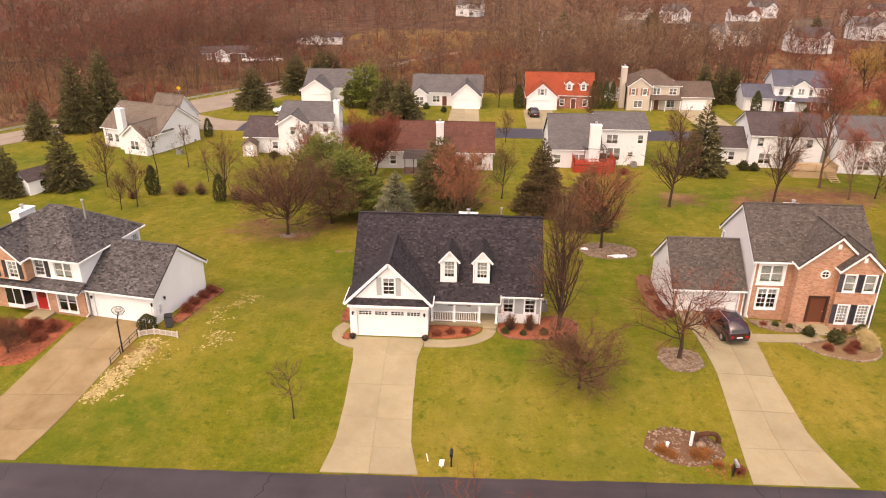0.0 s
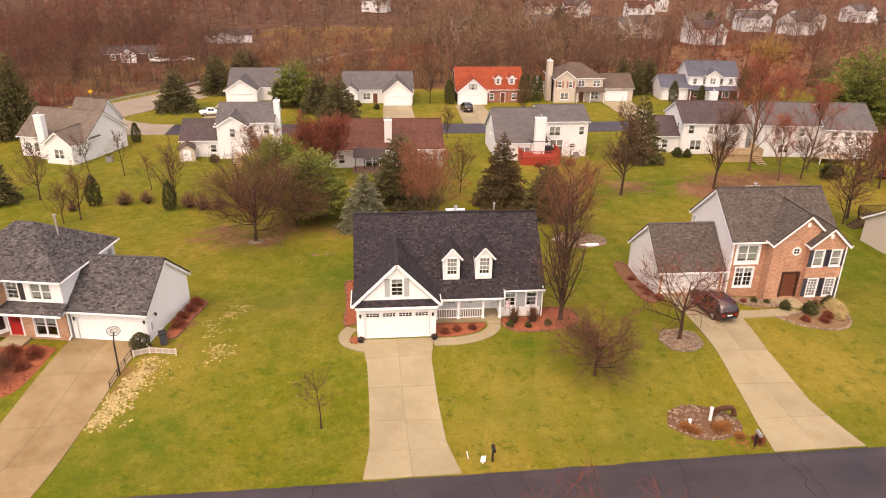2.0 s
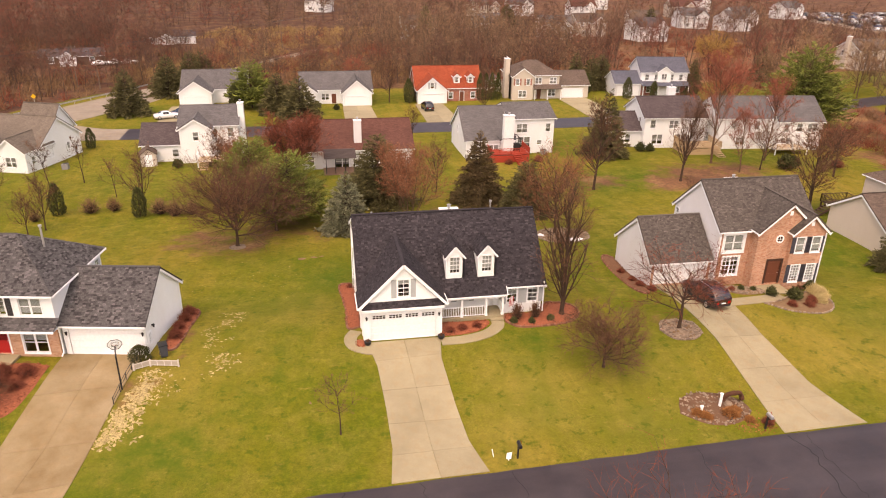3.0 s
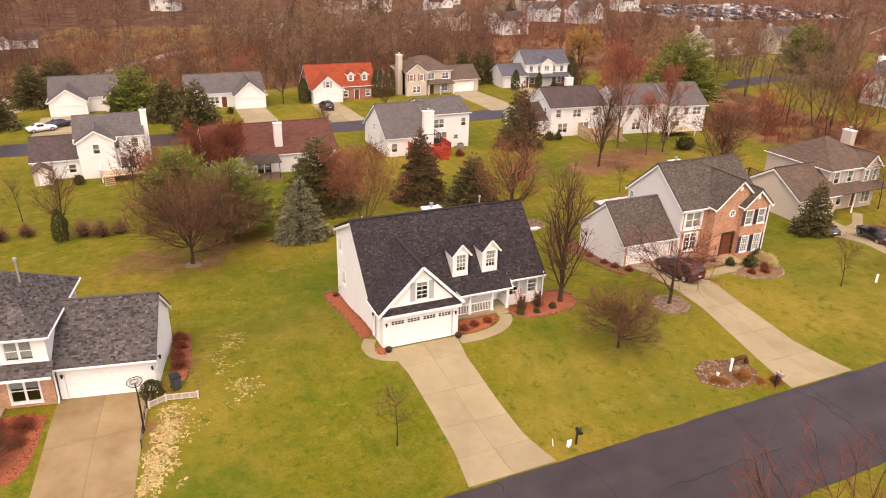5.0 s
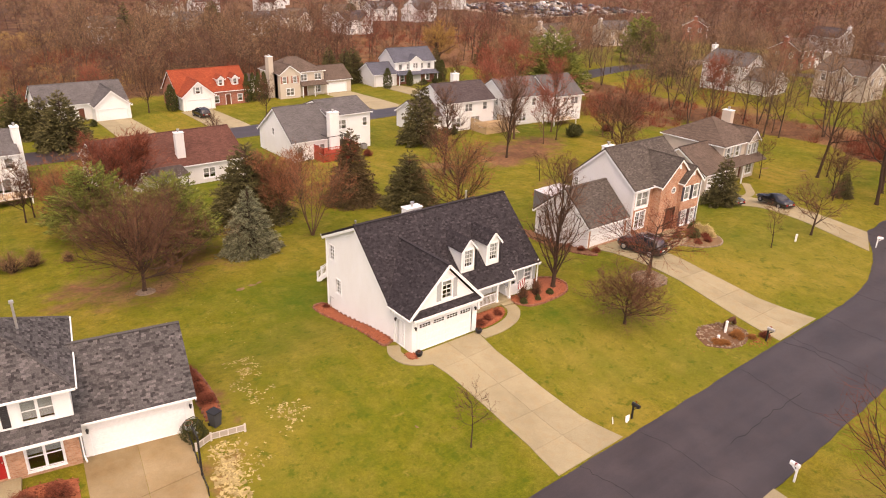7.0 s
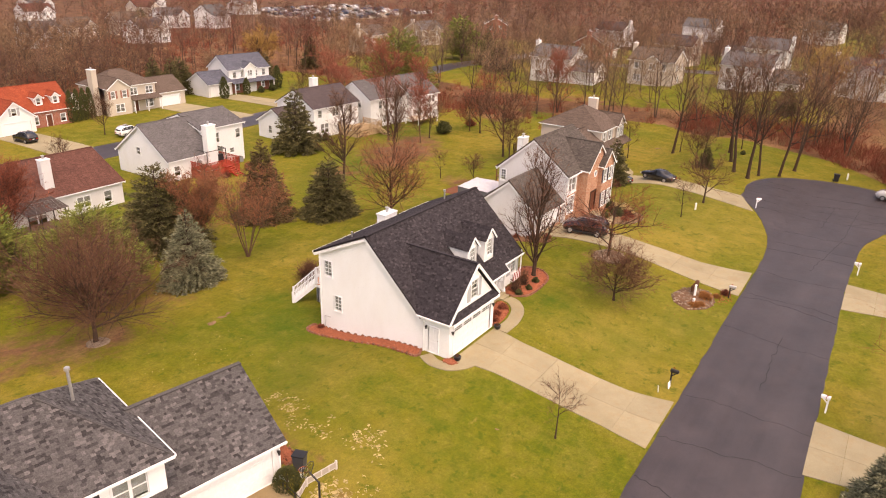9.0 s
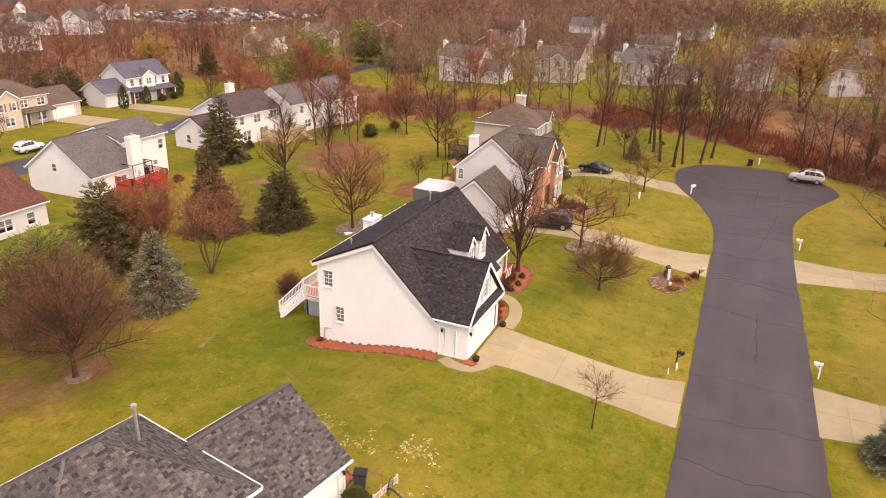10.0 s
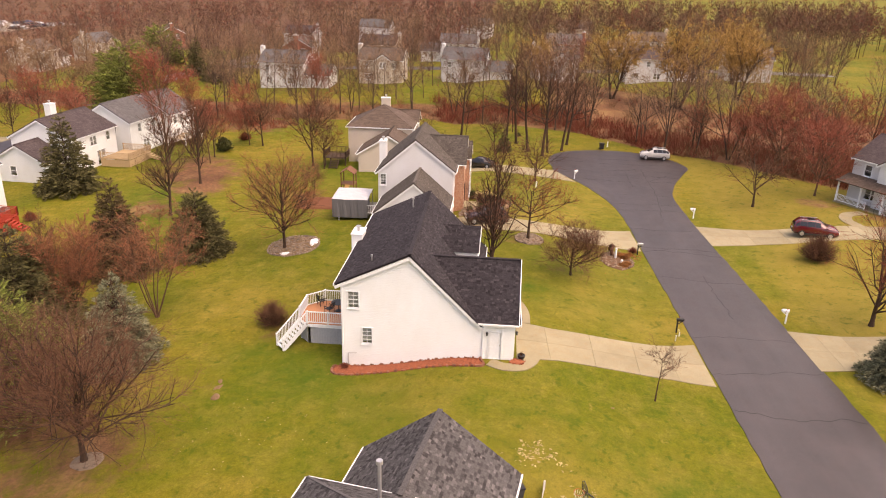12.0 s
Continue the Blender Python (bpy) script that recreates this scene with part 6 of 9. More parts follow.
def bare_growth(seed, H=8.0, trunk=0.25, lean=(35, 65), n1=14, n2=7, n3=6, n4=0, upward=0.35, r=0.14, spread=0.55, twig=0.012, stems=1, taper=0.75, crown_low=0.6, lite=False, fan=0.28):
    """A leafless tree: trunk, limbs, branches and twigs."""
    R = np.random.RandomState(seed)
    g = Growth()

    def grow(start, direc, length, r0, segs, up, wob, end=0.45):
        pts, d, p = [start], direc.copy(), start.copy()
        for k in range(segs):
            d = d + R.normal(0, wob, d.shape)
            d[:, 2] += up
            d /= np.linalg.norm(d, axis=1, keepdims=True)
            p = p + d * (length / segs)[:, None]
            pts.append(p)
        return np.stack(pts, 1)

    def emit(pts, r0, r1, n):
        m = pts.shape[1] - 1
        for k in range(m):
            ra = r0 + (r1 - r0) * k / m
            rb = r0 + (r1 - r0) * (k + 1) / m
            g.tubes(pts[:, k], pts[:, k + 1], ra, rb, n)

    def children(pts, n, lo, hi, ang, shrink):
        N, m = pts.shape[0], pts.shape[1] - 1
        t = np.sort(R.uniform(lo, hi, (N, n)), 1)
        k = np.minimum((t * m).astype(int), m - 1)
        f = (t * m - k)[..., None]
        i = np.arange(N)[:, None]
        p = pts[i, k] * (1 - f) + pts[i, k + 1] * f
        d = pts[i, k + 1] - pts[i, k]
        d = d / (np.linalg.norm(d, axis=2, keepdims=True) + 1e-9)
        d, p = d.reshape(-1, 3), p.reshape(-1, 3)
        s, u = frames(d)
        az = R.uniform(0, 2 * np.pi, len(d))
        an = np.radians(R.uniform(ang[0], ang[1], len(d)))
        side = s * np.cos(az)[:, None] + u * np.sin(az)[:, None]
        return p, d * np.cos(an)[:, None] + side * np.sin(an)[:, None], t.reshape(-1)

    st = np.zeros((stems, 3))
    sd = np.tile(np.array([[0, 0, 1.0]]), (stems, 1))
    if stems > 1:
        a = np.arange(stems) * 2 * np.pi / stems + R.uniform(0, 1)
        sd[:, 0], sd[:, 1] = np.cos(a) * fan, np.sin(a) * fan
        st[:, 0], st[:, 1] = np.cos(a) * r, np.sin(a) * r
    base = np.full(stems, r)
    low = st.copy()
    low[:, 2] -= 0.25
    g.tubes(low, st + sd * 0.3, base * 1.7, base * 1.05, 7)
    tr = grow(st + sd * 0.25, sd, np.full(stems, H * taper), base, 4 if lite else 6, 0.08, 0.05)
    emit(tr, base, base * 0.22, 3 if lite == 2 else 4 if lite else 7)
    p, d, t = children(tr, n1, trunk, 1.0, lean, 0)
    l1 = H * spread * (1.05 - crown_low * (t - trunk) / (1 - trunk + 1e-6)) * R.uniform(0.75, 1.1, len(t))
    r1 = np.maximum(0.015, r * 0.42 * (1.1 - 0.7 * t))
    b1 = grow(p, d, l1, r1, 2 if lite else 4, upward * (0.7 if lite else 0.35), 0.1)
    if lite == 2:
        g.spikes(b1[:, 0], b1[:, 2], r1 * 1.2, 0)
    else:
        emit(b1, r1, r1 * 0.35, 3 if lite else 5)
    p, d, t = children(b1, n2, 0.15, 1.0, (25, 60), 0)
    l2 = np.repeat(l1, n2) * R.uniform(0.3, 0.55, len(t)) * (1.15 - 0.5 * t)
    r2 = np.maximum(0.008, np.repeat(r1, n2) * 0.42)
    b2 = grow(p, d, l2, r2, 3, upward * 0.3, 0.14)
    if lite:
        g.blades(b2[:, 0], b2[:, 3], np.maximum(r2, twig), 0)
    elif not n4:
        g.tubes(b2[:, 0], b2[:, 1], r2, r2 * 0.75, 3)
        g.spikes(b2[:, 1], b2[:, 3], r2 * 0.75, 0)
    else:
        emit(b2, r2, r2 * 0.4, 3)
    p, d, t = children(b2, n3, 0.1, 1.0, (20, 60), 0)
    l3 = np.repeat(l2, n3) * R.uniform(0.35, 0.7, len(t))
    b3 = grow(p, d, l3, l3, 2, upward * 0.25, 0.15)
    r3 = np.full(len(t), twig)
    if n4:
        g.tubes(b3[:, 0], b3[:, 1], r3, r3 * 0.7, 3, 1)
        g.spikes(b3[:, 1], b3[:, 2], r3 * 0.7)
        p, d, t = children(b3, n4, 0.1, 1.0, (20, 55), 0)
        l4 = np.repeat(l3, n4) * R.uniform(0.4, 0.8, len(t))
        g.spikes(p, p + d * l4[:, None], np.full(len(t), twig * 0.8))
    else:
        g.blades(p, b3[:, 2], r3 * (1.0 if lite else 1.25))
    return g.arrays()


def conifer_growth(seed, H=8.0, R0=2.6, boughs=260, sprays=22, droop=0.2, fluff=0.34, width=0.09, low=0.05, power=0.8, rough=0.14, whorls=0):
    """An evergreen: straight trunk and many boughs, each clothed with short needle sprays."""
    R = np.random.RandomState(seed)
    g = Growth()
    g.tubes(np.array([[0, 0, -0.2]]), np.array([[0, 0, H * 0.95]]), np.array([H * 0.02]), np.array([0.02]), 7)
    f = low + (0.985 - low) * (1 - np.sqrt(1 - (np.arange(boughs) + R.uniform(0, 1, boughs)) / (boughs + 0.5)))
    if whorls:
        f = low + (0.985 - low) * np.clip((np.floor((f - low) / (0.985 - low) * whorls) + R.normal(0.5, 0.16, boughs)) / whorls, 0, 1)
    az = np.arange(boughs) * 2.39996 + R.normal(0, 0.25, boughs)
    L = R0 * (1 - f) ** power * (1 + R.normal(0, rough, boughs)).clip(0.6, 1.3) + 0.08
    tilt = -droop * (1 - f) + 0.55 * f + R.normal(0, 0.07, boughs)
    root = np.stack([0 * f, 0 * f, H * f], 1)
    out = np.stack([np.cos(az), np.sin(az), tilt], 1)
    tip = root + out * L[:, None]
    tip[:, 2] = np.maximum(tip[:, 2], 0.15)
    g.tubes(root, tip, np.full(boughs, 0.03), np.full(boughs, 0.008), 3)
    n = np.maximum(6, (sprays * (0.3 + 0.9 * L / R0)).astype(int))
    i = np.repeat(np.arange(boughs), n)
    t = np.sqrt(R.uniform(0.06, 1.0, len(i)))
    o = (tip - root)[i]
    o /= np.linalg.norm(o, axis=1, keepdims=True)
    side = np.stack([-o[:, 1], o[:, 0], 0 * t], 1)
    fan = R.uniform(-1, 1, len(i)) * (0.5 - 0.4 * t) * L[i] * 0.8
    p = root[i] + (tip - root)[i] * t[:, None] + side * fan[:, None]
    p[:, 2] += 0.07 * L[i] * np.sin(t * np.pi) + R.normal(0, 0.06 * fluff / 0.3, len(i)) - np.abs(fan) * 0.15
    d = o * R.uniform(0.4, 1.0, len(i))[:, None] + side * (np.sign(fan) * R.uniform(0.0, 0.9, len(i)))[:, None]
    d[:, 2] += R.uniform(-0.35, 0.5, len(i))
    d /= np.linalg.norm(d, axis=1, keepdims=True)
    k = (0.65 + 0.4 * (1 - f[i])) * R.uniform(0.7, 1.3, len(i))
    g.blades(p, p + d * (fluff * k)[:, None], width * k)
    g.blades(np.array([[0, 0, H * 0.92]]), np.array([[0, 0, H]]), np.array([0.06]))
    return g.arrays()


def bush_growth(seed, H=1.2, R0=0.7, n=160, leaf=0.0, twig=0.01):
    """A shrub: twigs fanning from its foot; leaf > 0 clothes it in small leaves."""
    R = np.random.RandomState(seed)
    g = Growth()
    az, el = R.uniform(0, 2 * np.pi, n), np.radians(R.uniform(15, 88, n))
    ln = R.uniform(0.7, 1.05, n)
    tip = np.stack([np.cos(az) * np.cos(el) * R0 * ln, np.sin(az) * np.cos(el) * R0 * ln, np.sin(el) * H * ln], 1)
    foot = tip * np.array([0.12, 0.12, 0.0]) + R.normal(0, 0.03, (n, 3)) * np.array([1, 1, 0])
    mid = foot * 0.4 + tip * 0.6
    g.tubes(foot, mid, np.full(n, twig * 1.4), np.full(n, twig), 3)
    g.spikes(mid, tip, np.full(n, twig))
    m = 3
    f = R.uniform(0.25, 0.95, (n, m))[..., None]
    p = (foot[:, None] * (1 - f) + tip[:, None] * f).reshape(-1, 3)
    d = R.normal(0, 1, p.shape) + np.repeat(tip / (np.linalg.norm(tip, axis=1, keepdims=True) + 1e-6), m, 0) * 0.8
    d /= np.linalg.norm(d, axis=1, keepdims=True)
    g.blades(p, p + d * (0.28 * min(H, R0 * 1.3) * R.uniform(0.5, 1.2, len(p)))[:, None], np.full(len(p), twig))
    if leaf:
        k = 5
        f = np.sqrt(R.uniform(0.3, 1.02, (n, k)))[..., None]
        p = (foot[:, None] * (1 - f) + tip[:, None] * f).reshape(-1, 3) + R.normal(0, 0.05 * R0, (n * k, 3))
        d = R.normal(0, 1, p.shape)
        d[:, 2] += 0.5
        d /= np.linalg.norm(d, axis=1, keepdims=True)
        g.spikes(p, p + d * leaf, np.full(len(p), leaf * 0.6), 1, 0.4)
    return g.arrays()


def scrub_growth(seed, H=2.6, R0=1.9, n=28, twig=0.04):
    """A thicket clump of bare switches."""
    R = np.random.RandomState(seed)
    g = Growth()
    az, el = R.uniform(0, 2 * np.pi, n), np.radians(R.uniform(20, 88, n))
    tip = np.stack([np.cos(az) * np.cos(el) * R0, np.sin(az) * np.cos(el) * R0, np.sin(el) * H * R.uniform(0.6, 1.1, n)], 1)
    foot = R.normal(0, 0.5, (n, 3)) * np.array([1, 1, 0])
    g.blades(foot, foot + tip, np.full(n, twig))
    t = R.uniform(0.3, 0.8, n)[:, None]
    g.blades(foot + tip * t, foot + tip * (t + 0.3) + R.normal(0, 0.35, (n, 3)), np.full(n, twig * 0.8))
    return g.arrays()


def column_growth(seed, H=4.0, R0=0.75, n=900, leaf=0.27):
    """A clipped upright evergreen of upward-pointing sprays."""
    R = np.random.RandomState(seed)
    g = Growth()
    z = R.uniform(0.02, 1, n) ** 0.9
    prof = np.minimum(1, (1 - z) * 2.2) ** 0.6 * (0.75 + 0.25 * np.minimum(1, z * 5))
    az = R.uniform(0, 2 * np.pi, n)
    rr = R0 * prof * np.sqrt(R.uniform(0.45, 1.05, n)) * (1 + 0.12 * np.sin(az * 3 + z * 9))
    p = np.stack([np.cos(az) * rr, np.sin(az) * rr, z * H * 0.95], 1)
    d = np.stack([np.cos(az) * 0.5, np.sin(az) * 0.5, np.full(n, 0.9)], 1) + R.normal(0, 0.25, (n, 3))
    d /= np.linalg.norm(d, axis=1, keepdims=True)
    g.tubes(np.array([[0, 0, -.2]]), np.array([[0, 0, H * .8]]), np.array([.09]), np.array([.02]), 6)
    g.spikes(p, p + d * (leaf * R.uniform(0.7, 1.4, n))[:, None], np.full(n, leaf * 0.35), 1, 0.5)
    return g.arrays()


def plant_thing(name, label, category, arrays, bark, leaf, x, y, rz=0, group="", crown="crown", scale=1.0, z=None):
    """A plant of two parts: woody frame and twigs or needles."""
    v, q, t, qt, tt = arrays
    e = thing(name, label, category, x, y, ground_z(x, y) if z is None else z, rz, group)
    e.scale = (scale, scale, scale)
    for nm, k, m in (("trunk" if name == "tree" else "stem", 0, bark), (crown, 1, leaf)):
        qq, t2 = q[qt == k], t[tt == k]
        used = np.unique(np.concatenate([qq.ravel(), t2.ravel()]))
        if not len(used):
            continue
        remap = np.zeros(len(v), int)
        remap[used] = np.arange(len(used))
        part(nm, mesh_from(nm, v[used], remap[qq] if len(qq) else qq, remap[t2] if len(t2) else t2, [m]), None, e)
    return e


def plant_copy(src, x, y, rz=0, scale=1.0, label="", sz=None):
    """Another plant of the same growth, turned and scaled."""
    c = copy_thing(src, pose(x, y, ground_z(x, y), 0, 0, rz))
    c.scale = (scale, scale, sz or scale)
    if label:
        c["label"] = label
    return c


# ---- trees near the houses ----
T_ROUND = bare_growth(3, 7.6, 0.13, (30, 88), 44, 10, 8, 3, 0.3, 0.18, 0.86, 0.009, 1, 0.6, 0.3)
plant_thing("tree", "broad bare round-crowned tree with brown twigs in a small stone ring", "tree", T_ROUND, BARK, TWIG_BROWN, -20.35, 70.8, 20)
T_PEAR = bare_growth(5, 9.4, 0.07, (16, 38), 34, 7, 5, 2, 0.42, 0.17, 0.5, 0.01, 1, 0.88, 0.62)
plant_thing("tree", "tall narrow bare pear tree beside the white house", "tree", T_PEAR, BARK, TWIG_BROWN, 6.8, 48.5, 0, scale=1.12)
T_SMALL = bare_growth(8, 3.9, 0.1, (30, 80), 34, 10, 8, 3, 0.26, 0.08, 0.8, 0.007, 1, 0.62, 0.3)
small_tree = plant_thing("tree", "low spreading bare crabapple on the front lawn", "tree", T_SMALL, BARK, TWIG_BROWN, 7.55, 41.4, 0)
small_tree.scale = (1.22, 1.22, 1.08)
plant_copy(small_tree, -33.6, 42.6, 80, 0.62, "small bare red-budded tree in the mulch bed")
T_SAP = bare_growth(9, 3.5, 0.34, (38, 78), 15, 6, 4, 2, 0.2, 0.05, 0.62, 0.006, 1, 0.85, 0.45)
plant_thing("tree", "thin bare sapling on the front lawn", "tree", T_SAP, BARK, TWIG_BROWN, -11.4, 37.5, 0)
T_RT = bare_growth(12, 6.2, 0.16, (50, 80), 20, 8, 6, 2, 0.24, 0.15, 0.85, 0.01, 1, 0.75, 0.5)
plant_thing("tree", "bare dark-limbed tree in a ring of stones by the driveway", "tree", T_RT, BARK, TWIG_RED, 15.2, 45.0, 30)
T_BED = bare_growth(15, 8.2, 0.2, (32, 76), 36, 9, 7, 2, 0.3, 0.15, 0.62, 0.009, 1, 0.75, 0.4)
bed_tree = plant_thing("tree", "bare tree with russet buds in a stone-edged bed", "tree", T_BED, BARK, TWIG_RUST, 13.4, 69.3, 0)
bed_tree.scale = (1.05, 1.05, 1.1)
plant_thing("tree", "broad bare tree with russet buds beside the roadside lawn", "tree", bare_growth(37, 7.6, 0.1, (22, 66), 26, 8, 6, 2, 0.32, 0.15, 0.75, 0.008, 1, 0.7, 0.4), BARK, TWIG_RED, 1.9, 17.9, 40, scale=1.2)
T_DARK = bare_growth(17, 12.0, 0.16, (30, 62), 40, 9, 9, 0, 0.35, 0.18, 0.36, 0.011, 1, 0.9, 0.5)
plant_thing("tree", "tall bare dark-stemmed tree between the yards", "tree", T_DARK, BARK, TWIG_BROWN, 24.8, 86.5, 0)
T_Y = bare_growth(19, 9.6, 0.26, (18, 50), 11, 8, 9, 0, 0.12, 0.06, 0.36, 0.011, 7, 0.85, 0.5, fan=0.42)
fan_tree = plant_thing("tree", "bare pale tree with several leaning stems", "tree", T_Y, BARK_TAN, TWIG_RUST, -1.6, 75.5, 0)
T_RED = bare_growth(21, 8.4, 0.08, (25, 70), 36, 9, 7, 2, 0.35, 0.16, 0.68, 0.018, 2, 0.74, 0.5)
plant_thing("tree", "dense round tree hazed with dark red buds", "tree", T_RED, BARK, TWIG_RED, -14.8, 97.5, 0)
T_BIG = bare_growth(23, 11.4, 0.16, (22, 50), 34, 8, 7, 2, 0.36, 0.17, 0.46, 0.009, 1, 0.84, 0.55)
plant_thing("tree", "large bare dark-limbed tree with a fine upright crown", "tree", T_BIG, BARK, TWIG_BROWN, 38.6, 88.6, 0)
T_MID = bare_growth(27, 7.5, 0.18, (24, 62), 24, 8, 9, 0, 0.34, 0.1, 0.5, 0.011, 1, 0.84, 0.5)
mid_tree = plant_thing("tree", "bare slender yard tree with brown twigs", "tree", T_MID, BARK, TWIG_BROWN, -32.4, 85.6, 0)
T_SPARSE = bare_growth(29, 6.0, 0.25, (35, 65), 14, 7, 5, 0, 0.3, 0.07, 0.5, 0.013, 1, 0.85, 0.5)
sparse_tree = plant_thing("tree", "small bare tree on the lawn", "tree", T_SPARSE, BARK, TWIG_BROWN, -42.9, 99.8, 0)
plant_thing("tree", "dense brown bare tree behind the round-crowned one", "tree", bare_growth(33, 6.8, 0.1, (50, 85), 26, 8, 7, 2, 0.2, 0.15, 0.78, 0.013, 1, 0.74, 0.6), BARK, TWIG_BROWN, -16.6, 76.2, 0)
# lighter growths that stand in several yards
red_yard = plant_thing("tree", "round yard tree hazed with russet buds", "tree", bare_growth(22, 7.8, 0.14, (28, 74), 28, 9, 13, 0, 0.32, 0.1, 0.64, 0.012, 1, 0.76, 0.5), BARK_TAN, TWIG_ROSE, 80.0, 97.0, 80)
rust_tree = plant_thing("tree", "rust-brown hazy bare tree beside a dark spruce", "tree", bare_growth(71, 7.8, 0.08, (18, 58), 34, 10, 13, 0, 0.36, 0.08, 0.52, 0.011, 3, 0.8, 0.5), BARK_TAN, TWIG_RUST, -2.1, 82.3, 130)
rust_tree.scale = (0.95, 0.95, 1.0)
big_yard = plant_thing("tree", "large bare tree with a fine rose-red budding crown", "tree", bare_growth(24, 12.4, 0.16, (22, 56), 34, 9, 14, 0, 0.34, 0.14, 0.44, 0.011, 1, 0.84, 0.5), BARK_TAN, TWIG_ROSE, 57.5, 97.5, 70)
bed_yard = plant_thing("tree", "bare yard tree with spreading brown twigs", "tree", bare_growth(25, 7.6, 0.18, (34, 74), 26, 8, 10, 0, 0.28, 0.12, 0.62, 0.012, 1, 0.76, 0.45), BARK, TWIG_BROWN, 49.6, 75.8, 40)
bed_yard.scale = (1.35, 1.35, 1.4)
low_yard = plant_thing("tree", "low spreading bare tree by the road", "tree", bare_growth(26, 4.2, 0.1, (50, 82), 20, 7, 6, 0, 0.18, 0.09, 0.9, 0.013, 1, 0.74, 0.45), BARK, TWIG_BROWN, 41.4, 43.2, 70)
low_yard.scale = (1.25, 1.25, 1.25)
for src, x, y, rz, sc in ((fan_tree, -21.5, 92.5, 60, 0.9), (big_yard, 48.2, 97.2, 140, 1.3), (big_yard, 49.6, 91.6, 200, 0.75), (bed_yard, 53.5, 92.5, 250, 0.9),
                          (bed_yard, 47.6, 73.6, 80, 0.85), (bed_yard, 62.1, 87.6, 10, 1.1), (red_yard, 62.5, 90.0, 160, 0.9), 
                          (mid_tree, -25.1, 98.5, 60, 0.95), (bed_yard, -24.0, 100.0, 90, 0.75), (red_yard, -22.5, 96.0, 20, 0.7), (mid_tree, 3.5, 88.0, 30, 0.9),
                          (mid_tree, -43.3, 79.5, 110, 0.6), (mid_tree, -41.9, 80.8, 20, 0.85), (mid_tree, -49.5, 88.4, 75, 0.95), (sparse_tree, -46.0, 96.0, 44, 1.1), (sparse_tree, -37.0, 92.0, 10, 0.8),
                          (sparse_tree, 34.0, 43.7, 15, 0.78), (sparse_tree, 60.5, 59.8, 30, 1.0), (low_yard, 34.0, 17.0, 200, 1.6), (sparse_tree, 14.0, 79.5, 30, 0.6), (sparse_tree, 33.5, 76.5, 30, 0.7),
                          (red_yard, 37.6, 8.4, 30, 1.25), (red_yard, 47.0, 3.5, 80, 1.1), (red_yard, 50.5, 8.6, 80, 1.4), (red_yard, 58.5, -4.0, 80, 1.3), (red_yard, 66.0, 4.0, 200, 1.3), (red_yard, 52.0, -8.0, 20, 1.2), (red_yard, 55.5, 12.5, 10, 1.0), (red_yard, 60.5, 9.0, 50, 1.2), (red_yard, 56.0, 3.0, 120, 1.2), (red_yard, 66.0, 16.0, 170, 1.0), (mid_tree, 5.0, 120.5, 50, 0.7), (mid_tree, 4.5, 152.0, 80, 1.2), (mid_tree, 26.5, 158.0, 10, 0.8), (red_yard, 30.5, 158.5, 10, 0.6),
                          (red_yard, -2.0, 166.0, 10, 1.0), (red_yard, 75.0, 135.0, 60, 1.3), (red_yard, 62.0, 120.0, 20, 1.25), (big_yard, 84.0, 84.0, 33, 1.0), (mid_tree, 22.0, 138.0, 0, 0.9), (bed_yard, 34.0, 71.5, 60, 0.5),
                          (bed_yard, -18.0, 20.0, 40, 0.8), (sparse_tree, 73.5, 46.0, 0, 1.2), (sparse_tree, 68.0, 54.0, 90, 1.1), (sparse_tree, 55.5, 47.5, 90, 1.05), (bed_yard, 58.5, 49.0, 10, 0.75), (mid_tree, 63.0, 132.0, 10, 1.1)):
    plant_copy(src, x, y, rz, sc)

# willows and yellow shrubs far off
T_TALL = bare_growth(35, 15.0, 0.28, (28, 62), 16, 7, 5, 0, 0.3, 0.24, 0.4, 0.02, 1, 0.88, 0.5)
tall_tree = plant_thing("tree", "tall bare straight-trunked tree on the lawn edge", "tree", T_TALL, BARK, TWIG_BROWN, 57.2, 41.5, 0, "trees by the turning circle")
for x, y, sc in ((59.1, 43.8, 0.95), (59.8, 40.6, 0.8), (61.8, 38.2, 0.85), (66.5, 37.0, 0.9), (67.0, 54.8, 0.9), (64.5, 45.5, 1.0), (70.0, 47.0, 0.85)):
    plant_copy(tall_tree, x, y, x * 77 % 360, sc)
T_WILLOW = bare_growth(31, 11.0, 0.15, (25, 70), 22, 10, 12, 0, 0.12, 0.22, 0.55, 0.022, 2, 0.8, 0.35)
willow = plant_thing("tree", "golden willow among the far woods", "tree", T_WILLOW, BARK, TWIG_GOLD, 94.0, 178.0, 0, "willows")
for x, y, rz, sc in ((98, 12, 40, 1.45), (108, 24, 90, 1.3), (106, -2, 10, 1.2), (124, -6, 170, 1.3), (114, 40, 220, 1.0)):
    plant_copy(willow, x, y, rz, sc)

tan_tree = plant_thing("tree", "broad round-crowned tan bare tree by the far street", "tree", bare_growth(73, 11.0, 0.14, (28, 82), 26, 9, 11, 0, 0.22, 0.16, 0.62, 0.022, 1, 0.7, 0.35), BARK_TAN, WOOD_TAN_TWIG, 92.0, 149.0, 0, "tan trees")
for x, y, rz, sc in ((95, 137, 70, 0.95), (104, 152, 140, 1.1), (108, 141, 200, 0.9), (119, 150, 20, 1.0), (112, 163, 90, 1.1), (70, 168, 30, 0.8), (118, 90, 50, 0.9)):
    plant_copy(tan_tree, x, y, rz, sc)

